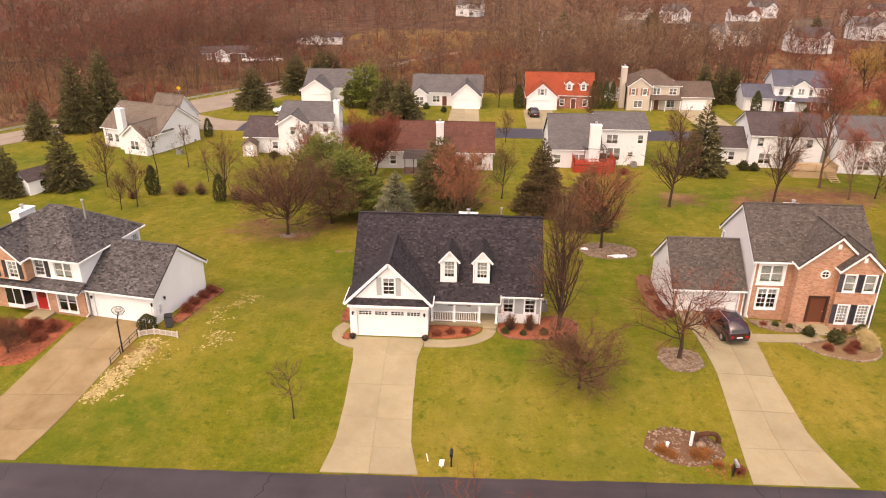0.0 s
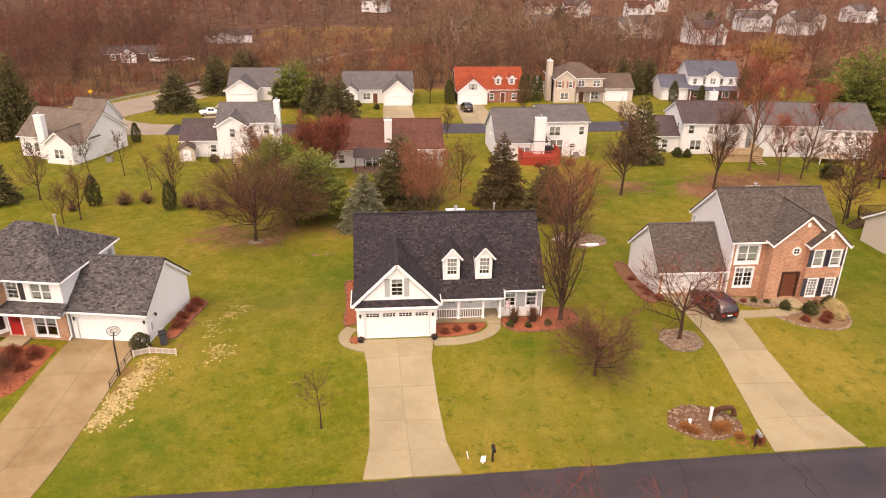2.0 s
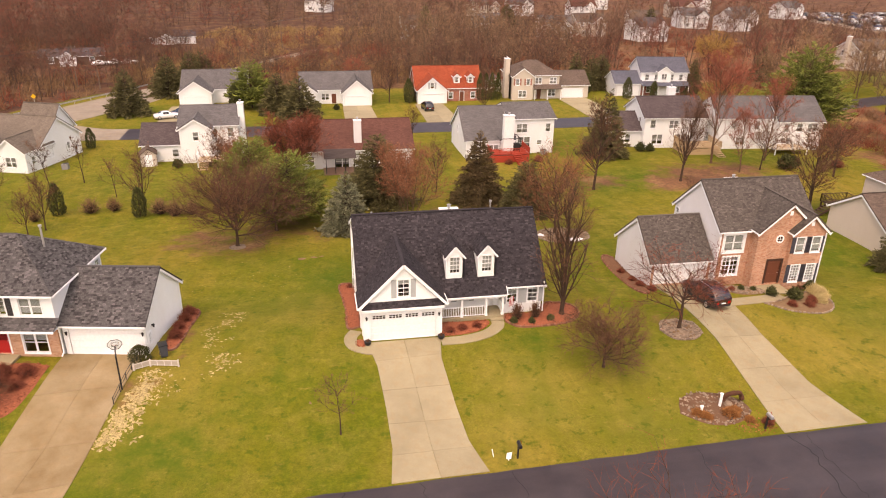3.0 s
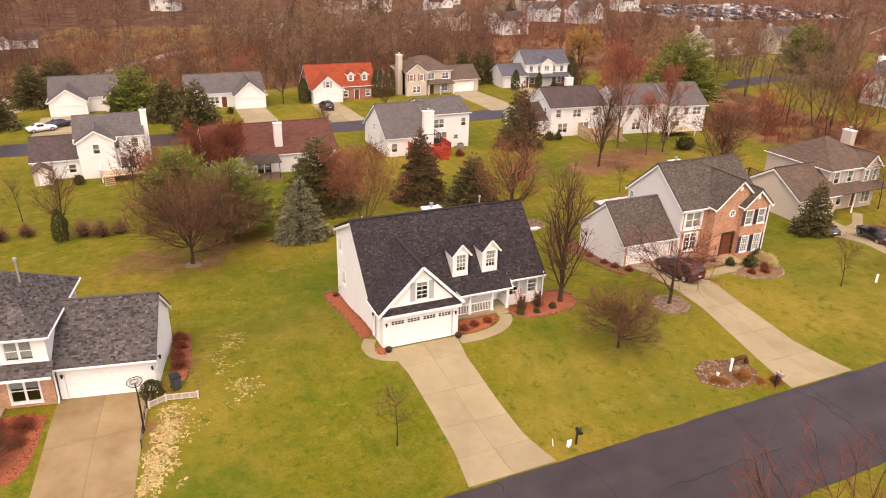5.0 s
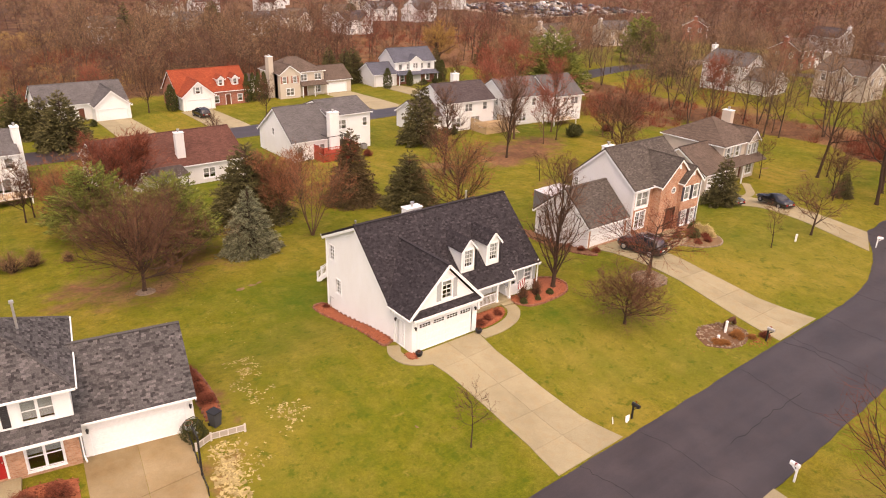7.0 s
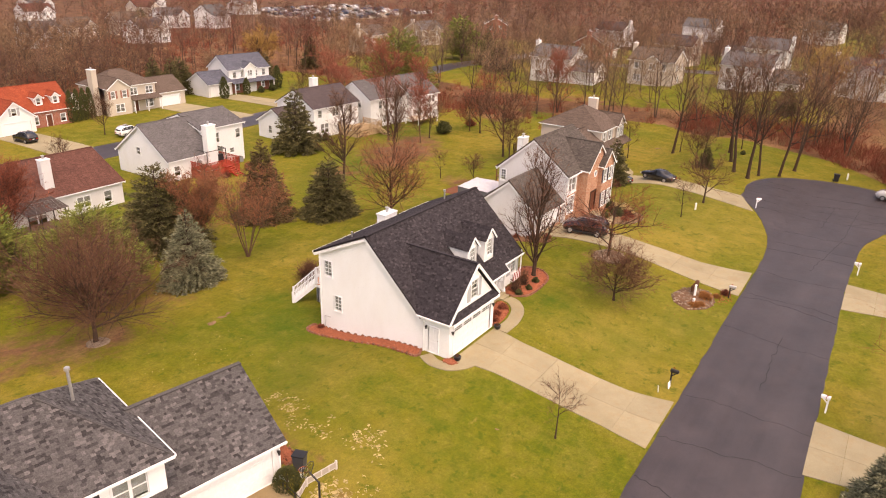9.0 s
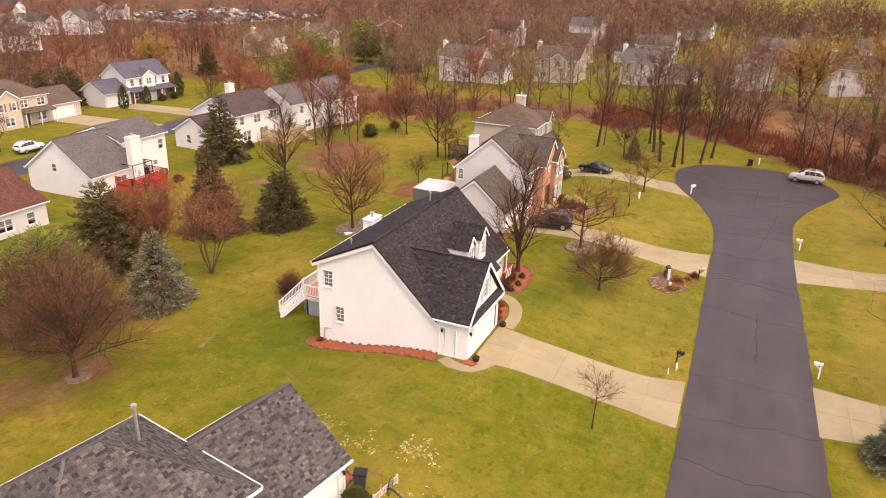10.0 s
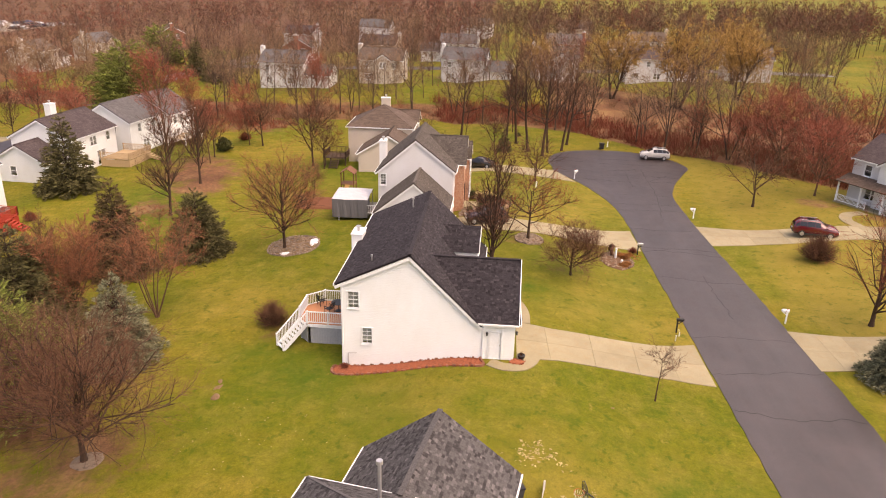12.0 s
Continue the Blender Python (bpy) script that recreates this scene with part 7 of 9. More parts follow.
# ---- evergreens ----
C1 = conifer_growth(41, 9.4, 3.5, 520, 62, 0.3, 0.3, 0.05, 0.03, 1.0, 0.14, 17)
spruce = plant_thing("tree", "dark green spruce with tiered boughs and russet dieback", "tree", C1, BARK, RUSSET_SPRUCE, 8.2, 83.8, 0)
C2 = conifer_growth(42, 5.9, 2.75, 420, 60, 0.2, 0.26, 0.042, 0.03, 0.98, 0.13, 13)
blue_spruce = plant_thing("tree", "small blue spruce behind the white house", "tree", C2, BARK, BLUE_SPRUCE, -8.9, 74.6, 0)
blue_spruce.scale = (1.05, 1.05, 1.2)
C3 = conifer_growth(43, 8.2, 4.4, 300, 80, -0.25, 0.45, 0.055, 0.06, 0.5, 0.25)
pine = plant_thing("tree", "yellow-green pine with loose open boughs", "tree", C3, BARK, PINE, -15.2, 79.5, 0)
C4 = conifer_growth(44, 6.9, 3.3, 460, 60, 0.2, 0.3, 0.05, 0.02, 0.8, 0.14, 13)
plant_thing("tree", "dense rounded dark green spruce", "tree", C4, BARK, SPRUCE, 12.7, 77.9, 0)
C5 = conifer_growth(45, 9.0, 4.3, 480, 66, 0.15, 0.36, 0.055, 0.03, 0.78, 0.2, 14)
plant_thing("tree", "dark green spruce beside a russet bare tree", "tree", C5, BARK, SPRUCE, -4.4, 85.2, 0)
spruce_yard = plant_thing("tree", "dark green spruce of the back yards", "tree", conifer_growth(46, 9.0, 3.1, 320, 30, 0.28, 0.4, 0.085, 0.04, 0.92, 0.15, 14), BARK, SPRUCE, 33.5, 104.0, 30)
spruce_yard.scale = (1.2, 1.2, 1.2)
fir_yard = plant_thing("tree", "broad dark spruce of the back yards", "tree", conifer_growth(47, 7.0, 3.2, 300, 30, 0.2, 0.4, 0.085, 0.03, 0.9, 0.15, 12), BARK, SPRUCE, -18.5, 143.0, 30)
fir_yard.scale = (1.15, 1.15, 1.15)
pine_yard = plant_thing("tree", "loose yellow-green pine of the back yards", "tree", conifer_growth(48, 9.4, 4.4, 200, 40, -0.2, 0.65, 0.11, 0.06, 0.55, 0.25), BARK, PINE, -23.8, 149.0, 10)
plant_thing("tree", "tall broad yellow-green pine behind the white houses", "tree", conifer_growth(49, 15.5, 7.2, 300, 70, -0.2, 0.75, 0.1, 0.08, 0.55, 0.28), BARK, PINE, 78.5, 118.5, 10)
for src, x, y, rz, sc in ((spruce_yard, -60.3, 84.2, 10, 0.75), (spruce_yard, -54.7, 87.5, 60, 0.95), (spruce_yard, -75.1, 116.0, 90, 0.85), 
                          (fir_yard, -46.6, 145.0, 45, 1.25), (fir_yard, -42.5, 165.5, 10, 1.3), (fir_yard, -36.5, 176, 80, 1.25), (fir_yard, -39.5, 178, 10, 1.2), (fir_yard, -15.5, 140.5, 80, 1.0), (spruce_yard, 44.6, 56.0, 10, 0.74),
                          (pine, -20.0, 88.5, 70, 0.95), (fir_yard, -14.0, 132.0, 20, 1.3), (pine_yard, 134.0, 138.0, 90, 1.3), (spruce_yard, 54.0, 163.0, 40, 0.95), (fir_yard, 57.0, 164.0, 40, 1.2), (spruce_yard, 51.0, 165, 20, 1.0), (spruce_yard, 79.0, 160.0, 40, 0.85),
                          (fir_yard, 121.0, 118, 0, 1.2), (spruce_yard, 128, 126, 0, 1.1), (spruce_yard, 101, 166, 0, 1.0), (fir_yard, 103.0, 45.0, 0, 0.8), (spruce_yard, 28.0, 250.0, 0, 1.5), (fir_yard, 60.0, 262.0, 0, 1.8), (spruce_yard, 120, 270, 0, 1.3), (spruce_yard, 58.0, 47.5, 0, 0.4), (blue_spruce, -6.6, 20.4, 50, 0.8)):
    plant_copy(src, x, y, rz, sc)
for x, y, rz, sc, sz in ((-71.4, 122.0, 10, 1.15, 1.5), (-67.3, 125.0, 100, 1.2, 1.62), (-69.5, 127.5, 50, 1.1, 1.5)):
    plant_copy(spruce_yard, x, y, rz, sc, "", sz)
A1 = column_growth(51, 4.0, 0.85)
arbor = plant_thing("tree", "clipped upright green arborvitae", "tree", A1, BARK, ARBOR, -42.0, 85.8, 0, "arborvitae")
for x, y, sc in ((-32.5, 83.9, 0.92), (8.6, 151.0, 1.3), (48.2, 158.0, 1.25), (49.8, 158.5, 1.3), (51.2, 158.0, 1.2), (58.0, 150.5, 1.2), (64.5, 150.8, 0.95), (75.0, 152.0, 1.35), (-47.0, 119.6, 0.85), (-27.0, 147, 1.3)):
    plant_copy(arbor, x, y, sc * 90, sc)
for x, y in ((24.3, 151.8), (25.7, 152.0), (27.1, 152.3), (28.5, 152.6)):
    plant_copy(arbor, x, y, x * 50, 0.85, "", 1.5)

# ---- shrubs ----
bare_bush = plant_thing("shrub", "bare twiggy shrub with tan stems", "shrub", bush_growth(61, 1.5, 1.1, 190, 0, 0.01), BARK, TWIG_TAN, -38.5, 86.0, 0, "", "crown")
bare_bush.scale = (1.5, 1.5, 1.5)
red_bush = plant_thing("shrub", "dense russet barberry shrub in mulch", "shrub", bush_growth(62, 1.0, 0.95, 420, 0.05, 0.008), BARK, TWIG_RED, -33.2, 44.6, 0, "", "crown")
box_bush = plant_thing("shrub", "clipped dark green boxwood shrub", "shrub", bush_growth(63, 1.0, 0.7, 230, 0.12, 0.008), BARK, ARBOR, 31.3, 51.2, 0, "", "crown")
up_bush = plant_thing("shrub", "upright bare brown shrub below the windows", "shrub", bush_growth(64, 1.7, 0.75, 220, 0, 0.01), BARK, TWIG_BROWN, 3.0, 48.2, 0, "", "crown")
thick_bush = plant_thing("shrub", "dense round bare brown shrub beside the deck", "shrub", bush_growth(66, 2.1, 1.8, 900, 0, 0.008), BARK, TWIG_BROWN, -3.5, 65.2, 0, "", "crown")
straw_bush = plant_thing("shrub", "pale straw-coloured clump of ornamental grass", "shrub", bush_growth(67, 1.1, 0.95, 700, 0, 0.011), PALE_GRASS, PALE_GRASS, 31.0, 49.4, 0, "", "crown")
dry_bush = plant_thing("shrub", "low orange-brown dry perennial clump in bare soil", "shrub", bush_growth(68, 0.45, 0.6, 420, 0.035, 0.008), BARK, mottled("orange_dry_stems", (0.2, 0.075, 0.025), (0.36, 0.17, 0.06), 3.0, 0.95, 0.1, 0.0, 12.0, island=0.3), 12.05, 35.95, 0, "", "crown")
clipped = plant_thing("shrub", "clipped barrel-shaped boxwood beside the garage door", "shrub", column_growth(52, 1.35, 0.72, 2600, 0.085), BARK, ARBOR, -24.75, 46.15, 0)
for src, x, y, sc in ((bare_bush, -36.0, 86.5, 1.3), (bare_bush, -30.4, 84.6, 1.6), (bare_bush, -28.6, 83.8, 1.6), (bare_bush, -26.8, 84.2, 1.4), (bare_bush, -23.8, 83.6, 0.9), (bare_bush, -44.0, 84.0, 1.0),
                      (red_bush, -34.8, 44.6, 1.2), (red_bush, -31.9, 45.6, 0.95), (red_bush, -33.4, 45.7, 1.0), (red_bush, -36.2, 45.2, 1.3), (red_bush, -32.2, 44.2, 0.8), (red_bush, -36.4, 43.4, 0.9), (red_bush, -22.9, 49.2, 0.8), (red_bush, -22.9, 50.6, 0.75), (red_bush, -22.7, 52.2, 0.8), (red_bush, -22.6, 53.8, 0.9),
                      (up_bush, 4.5, 48.3, 1.0), (box_bush, 2.6, 47.7, 0.55), (box_bush, 4.0, 47.5, 0.5), (box_bush, 5.6, 47.7, 0.55), (red_bush, -1.6, 47.3, 0.55), (red_bush, -0.4, 47.5, 0.55), (red_bush, -2.6, 47.0, 0.55),
                      (box_bush, 26.6, 50.0, 0.85), (box_bush, 28.3, 49.2, 1.15), (red_bush, 27.2, 47.9, 0.6), (red_bush, 28.8, 47.8, 0.65), (red_bush, 29.6, 48.6, 0.7), (up_bush, 29.4, 50.3, 0.7), (box_bush, 24.5, 51.3, 0.5), (red_bush, 23.5, 51.2, 0.45), (box_bush, 25.6, 51.2, 0.45),
                      (red_bush, 15.9, 53.4, 0.6), (red_bush, 16.0, 55.2, 0.55), (red_bush, 15.9, 57.5, 0.55), (red_bush, 16.3, 51.9, 0.6),
                      (box_bush, 40.8, 106.5, 1.5), (box_bush, 42.4, 106.2, 1.3), (box_bush, 57.6, 92.5, 2.2), (box_bush, 59.2, 93.0, 1.8), (red_bush, 66.0, 92.0, 1.4), (box_bush, -31.8, 106.5, 1.3), (box_bush, -21.0, 104.0, 1.2), (thick_bush, 15.9, 16.6, 1.35), (bare_bush, -9.0, 77.5, 0.5), (box_bush, -7.0, 145.0, 1.2), (box_bush, -10.8, 148.0, 1.3), (box_bush, 68.5, 150.5, 1.5), (box_bush, 72.0, 150.5, 1.6),
                      (red_bush, 16.2, 34.4, 0.6), (dry_bush, 14.2, 35.6, 1.25), (dry_bush, 12.5, 35.55, 0.9), (dry_bush, 14.7, 35.9, 0.9), (dry_bush, 15.2, 34.9, 0.8), (straw_bush, 31.2, 50.5, 0.9), (straw_bush, 30.4, 48.5, 0.75), (red_bush, -9.6, 58.2, 0.4), (red_bush, 17.0, 101.0, 0.9), (red_bush, 22.0, 102.0, 1.1), (box_bush, 70.0, 45.0, 0.7)):
    plant_copy(src, x, y, (x * 47) % 360, sc)

# ---- the woods ----
def forest(name, label, kinds, spots, mats, seed):
    """One mesh of many trees, each turned and scaled."""
    R = np.random.RandomState(seed)
    V, Q, T, QI, TI, n = [], [], [], [], [], 0
    for x, y, s in spots:
        v, q, t, qt, tt = kinds[R.randint(len(kinds))]
        a = R.uniform(0, 2 * np.pi)
        c, sn = np.cos(a) * s, np.sin(a) * s
        w = np.stack([v[:, 0] * c - v[:, 1] * sn + x, v[:, 0] * sn + v[:, 1] * c + y, v[:, 2] * s * R.uniform(0.9, 1.15) + ground_z(x, y)], 1)
        V.append(w)
        Q.append(q + n)
        T.append(t + n)
        QI.append(qt)
        TI.append(tt)
        n += len(v)
    me = mesh_from(name, np.concatenate(V), np.concatenate(Q), np.concatenate(T), mats, np.concatenate(QI + TI))
    return tagged(new(name, me), label, "trees", "", "stuff")


R = np.random.RandomState(5)
kinds_tall = [bare_growth(100 + i, 15, 0.25, (30, 70), 12, 7, 6, 0, 0.25, 0.16, 0.48, 0.032, 1, 0.85, 0.45, True) for i in range(5)]
kinds_edge = [bare_growth(110 + i, 15, 0.2, (32, 72), 13, 8, 7, 0, 0.25, 0.16, 0.5, 0.018, 1 + i % 2, 0.82, 0.45, True) for i in range(6)]
kinds_far = [bare_growth(120 + i, 14, 0.24, (34, 84), 10, 5, 5, 0, 0.2, 0.12, 0.5, 0.06, 1, 0.8, 0.3, 2) for i in range(5)]
kinds_scrub = [scrub_growth(140 + i) for i in range(5)]
edge_trees = {"brown": [], "red": [], "tan": []}
tall = {"brown": [], "red": [], "tan": []}
far = {"brown": [], "red": [], "tan": []}
scrub = {"red": [], "tan": []}


def clear(x, y):
    """No trees in the roads or the far yards."""
    if abs(x - float(np.interp(y, *WEST_ROAD))) < (7 if y < 185 else 3.2):
        return False
    if any(abs(x - a) < 16 and -22 < y - b < 9 for a, b in ((-76, 216), (-57, 258))):
        return False
    return not any(abs(x - a) < 7 and -8 < y - b < 7 for a, b, *_ in far_spots + north_spots)


def unseen(x, y):
    """The woods thin out south-west of the estate, along the open land."""
    return x < -0.68 * y - 12 or y < 40 - 0.74 * (x + 51)


def meadow(x, y):
    """Rough open grass on both sides of the lane through the northern woods."""
    return 186 < y < 300 and -50 + 6 * math.sin(y * 0.09) < x < 8 + 7 * math.sin(y * 0.07)


def species(x, y):
    kind = noise.noise((x * 0.015, y * 0.015, 3.0)) + R.uniform(-0.4, 0.4)
    if y > 165:
        kind += 0.12 * sm(-20, -60, x) - 0.3 * sm(-45, -10, x) * sm(90, 50, x)
    return "red" if kind > 0.2 else ("tan" if kind < -0.28 else "brown")


for k in range(1450):
    x, y = R.uniform(-150, 200), R.uniform(-60, 262)
    if wild(x, y) < 0.6 or not clear(x, y):
        continue
    if unseen(x, y) and R.uniform() < 0.75:
        continue
    if meadow(x, y) and R.uniform() < 0.85:
        continue
    edge = y < 195 and x < 80
    if x > 60 and y < 130 and x < 110:
        if R.uniform() < 0.3:
            edge_trees[species(x, y)].append((x, y, R.uniform(0.5, 0.95)))
        continue
    tall[species(x, y)].append((x, y, R.uniform(0.4, 0.75) if edge else R.uniform(0.55, 0.95)))
for k in range(1500):
    a, r = math.radians(R.uniform(-44, 124)), 235 * (900 / 235) ** R.uniform(0, 1)
    x, y = r * math.sin(a) - 10, r * math.cos(a) + 10
    if y < 262 and -150 < x < 200 or not clear(x, y) or wild(x, y) < 0.5:
        continue
    if 225 < x < 330 and 275 < y < 360:
        continue
    far[species(x, y)].append((x, y, R.uniform(0.7, 1.2)))
for k in range(9000):
    x, y = R.uniform(-200, 200), R.uniform(-50, 270)
    if wild(x, y) > 0.4 and clear(x, y) and not (unseen(x, y) and R.uniform() < 0.75):
        scrub["red" if noise.noise((x * 0.03, y * 0.03, 1.0)) + R.uniform(-.4, .4) > (-0.05 if x > 60 else 0.22) else "tan"].append((x, y, R.uniform(0.45, 1.0) if x > 60 else R.uniform(0.7, 1.9)))
for k in range(620):
    x, y = R.uniform(188, 430), R.uniform(-170, 220)
    if k > 260:
        x, y = 188 + (x - 188) * 0.4, -150 + (y + 170) * 0.55
    if clear(x, y):
        far[species(x, y)].append((x, y, R.uniform(0.7, 1.15)))
for k in range(380):
    a, r = math.radians(R.uniform(-40, 14)), R.uniform(262, 560)
    x, y = r * math.sin(a), r * math.cos(a)
    if clear(x, y) and not (meadow(x, y) and R.uniform() < 0.8):
        far[species(x, y)].append((x, y, R.uniform(0.75, 1.2)))
for k in range(1250):
    x, y = R.uniform(-125, 75), R.uniform(174, 264)
    if x > -0.68 * y - 12 and wild(x, y) > 0.6 and clear(x, y) and not (meadow(x, y) and R.uniform() < 0.88):
        far["brown" if R.uniform() < 0.4 else species(x, y)].append((x, y, R.uniform(0.36, 0.8)))
for k in range(800):
    y = R.uniform(-40, 62)
    x = float(np.interp(y, *EAST_EDGE)) + R.uniform(0.5, 17)
    scrub["red" if R.uniform() < 0.8 else "tan"].append((x, y, R.uniform(0.5, 1.15)))
grassy = [(x, y, R.uniform(0.35, 0.8)) for x, y in zip(R.uniform(-75, 30, 2600), R.uniform(182, 300, 2600)) if meadow(x, y) and clear(x, y)]
forest("dead_grass", "ochre dead grass and low brush along the lane", kinds_scrub, grassy, [BARK, OCHRE_GRASS], 8)
for k in range(150):
    x, y = R.normal(84, 6), R.normal(100, 11)
    if clear(x, y) and x > 72:
        scrub["red" if R.uniform() < 0.7 else "tan"].append((x, y, R.uniform(0.5, 1.0)))
# yard trees of the far eastern gardens
for a, b, *_ in far_spots + north_spots:
    for k in range(6 if a > 110 and b < 130 else 3):
        d = R.uniform(8, 17)
        u = math.atan2(-b, -35 - a) + R.uniform(-0.9, 0.9)
        tall[species(a, b)].append((a + d * math.cos(u), b + d * math.sin(u), R.uniform(0.45, 0.8)))
for k in range(210):
    x, y = R.uniform(95, 195), R.uniform(-45, 160)
    if k < 60:
        y = 70 + (y + 45) * 0.42
    if wild(x, y) < 0.3 and clear(x, y):
        edge_trees["brown" if R.uniform() < .4 else "tan"].append((x, y, R.uniform(0.5, 0.85)))
for key, m in (("brown", WOOD_BROWN), ("red", WOOD_RED), ("tan", WOOD_TAN_TWIG)):
    forest("woods", "bare " + {"brown": "brown", "red": "russet", "tan": "tan"}[key] + " woodland trees behind the yards", kinds_tall, tall[key], [WOOD_BARK, m], 3)
    forest("hedgerow_trees", "bare spreading " + {"brown": "brown", "red": "russet", "tan": "tan"}[key] + " trees in the eastern hedgerow", kinds_edge, edge_trees[key], [WOOD_BARK, m], 5)
    forest("far_woods", "distant bare " + {"brown": "brown", "red": "russet", "tan": "tan"}[key] + " woods on the low hills", kinds_far, far[key], [WOOD_BARK, m], 4)
for key, m in (("red", TWIG_RED), ("tan", TWIG_TAN)):
    forest("thicket", "low " + {"red": "russet", "tan": "straw-coloured"}[key] + " thicket at the woodland edge", kinds_scrub, scrub[key], [BARK, m], 6)
# a few straight trunks along the eastern hedge
trunks = []
for k in range(64):
    y = R.uniform(12, 112) if k < 22 else R.uniform(-62, 42)
    x = float(np.interp(y, *EAST_EDGE)) + (R.uniform(-3, 9) if k < 22 else R.uniform(0, 60))
    trunks.append((x, y, R.uniform(0.75, 1.05)))
forest("hedgerow_trees", "tall bare straight-trunked trees along the hedgerow", kinds_edge, trunks, [WOOD_BARK, WOOD_TAN_TWIG], 9)


# ---- driveways, paths and beds ----
def along(pts, t):
    """A point at fraction t of a line of points."""
    n = len(pts) - 1
    k = min(int(t * n), n - 1)
    return lerp2(pts[k], pts[k + 1], t * n - k)


def slabs(name, label, left, right, rows, cols, mat_=None, lift=0.045, category="driveway", gap=0.003):
    """Concrete laid in slabs with open joints between two edge lines; each slab a piece of its own."""
    e = thing(name, label, category, *left[0], ground_z(*left[0]), 0, "", "structure")
    o = e.location
    for r in range(rows):
        for c in range(cols):
            s = Shape()
            n = 4
            g = gap
            pts = []
            for j in range(n + 1):
                t = (r + g + (1 - 2 * g) * j / n) / rows
                a, b = along(left, t), along(right, t)
                pts.append([lerp2(a, b, (c + g + (1 - 2 * g) * i / 3) / cols) for i in range(4)])
            for row in pts:
                s.v += [(x - o.x, y - o.y, ground_z(x, y) + lift - o.z) for x, y in row]
            for j in range(n):
                for i in range(3):
                    k = j * 4 + i
                    s.f.append((k, k + 1, k + 5, k + 4))
            k = len(s.v)
            edge = [j * 4 for j in range(n + 1)] + [n * 4 + 1, n * 4 + 2, n * 4 + 3] + [j * 4 + 3 for j in range(n - 1, -1, -1)] + [2, 1]
            s.v += [(s.v[q][0], s.v[q][1], s.v[q][2] - lift - 0.05) for q in edge]
            m = len(edge)
            s.f += [(edge[i], k + i, k + (i + 1) % m, edge[(i + 1) % m]) for i in range(m)]
            part("slab", s, mat_ or CONCRETE, e)
    return e


slabs("driveway", "two-lane concrete driveway with stained slabs", [(-9.0, 46.45), (-8.5, 43.5), (-8.35, 39.3), (-8.35, 35.8), (-8.75, 32.85)], [(-3.45, 46.45), (-3.85, 43.8), (-3.75, 39.1), (-3.55, 35.8), (-2.9, 32.95)], 5, 2)
slabs("driveway", "brown-stained concrete driveway beside a basketball hoop", [(-30.2, 48.0), (-30.8, 43.3), (-31.5, 38.4), (-32.5, 34.8), (-33.9, 32.5)], [(-24.75, 47.0), (-25.35, 43.6), (-26.1, 38.7), (-26.6, 35.5), (-27.1, 32.55)], 4, 2, concrete_material("damp_tan_concrete", (0.18, 0.125, 0.058), (0.275, 0.22, 0.13)))
slabs("driveway", "concrete driveway with a dark car parked on it", [(17.0, 53.3), (17.3, 48.8), (17.5, 43.5), (17.15, 38.0), (16.75, 33.4)], [(22.45, 53.3), (21.9, 48.8), (21.5, 43.5), (21.75, 38.0), (22.95, 33.55)], 6, 2)
slabs("driveway", "concrete driveway leading from the turning circle", [(45.2, 59.8), (45.6, 52.0), (44.6, 45.0), (42.6, 37.6)], [(51.5, 59.8), (50.0, 52.5), (48.8, 46.0), (48.2, 40.2)], 6, 2)
slabs("driveway", "concrete driveway across the road", [(-4.9, 6.0), (-5.0, 15.0), (-5.1, 21.0), (-5.7, 24.75)], [(.1, 6.0), (0, 15.0), (0, 21.0), (.4, 24.95)], 6, 2)
slabs("driveway", "concrete driveway with a red car parked on it", [(20.8, 1.0), (20.9, 10.0), (20.6, 20.0), (19.5, 25.65)], [(25.3, 1.0), (25.3, 10.0), (25.2, 20.0), (25.8, 25.85)], 7, 2)
for x0, x1, y0, y1 in ((-5.6, 0.2, 148.9, 131.0), (9.6, 15.6, 149.3, 131.0), (42.4, 49.0, 152.8, 131.0), (-40.0, -34.0, 152.4, 131.5), (58.0, 63.5, 152.6, 132.0), (21.0, 27.0, 117.0, 123.5), (60.5, 66.0, 114.5, 123.5)):
    slabs("driveway", "short concrete driveway behind the yards", [(x0, y0), (x0 - .3, y1)], [(x1, y0), (x1 + .3, y1)], 3, 2)
def back_street(x):
    """South and north edge of the street between the rows."""
    c = 0.004 * (x - 10) ** 2 * (0.2 if x > 10 else 0.08)
    return 123.6 + c, 131.2 + c + 5 * sm(-46, -58, x)


for x0, x1, m_, l_ in ((-44, 96, ASPHALT, "asphalt street between the two rows of houses"), (-66, -44, CONCRETE_PALE, "pale concrete mouth of the back street")):
    strip("road", [[(x, lo + (hi - lo) * t / 5) for t in range(6)] for x in np.arange(x0, x1 + .1, 2.0) for lo, hi in (back_street(x),)], 0.035, m_, l_, "road")
wy = list(np.arange(20, 240, 3.0))
strip("road", [[(float(np.interp(y, *WEST_ROAD)) + w, y) for w in np.linspace(-5.0, 5.0 + 4.5 * sm(120, 132, y) * (1 - sm(158, 172, y)), 7) * (1 - 0.55 * sm(168, 190, y))] for y in wy], 0.05, CONCRETE_PALE, "pale paved road along the woods", "road")
strip("road", [[(x, 133.0 - 6 * sm(96, 170, x) + w) for w in np.linspace(-3.5, 3.5, 5)] for x in np.arange(96, 186, 2.0)], 0.035, ASPHALT, "far asphalt street among gardens", "road")
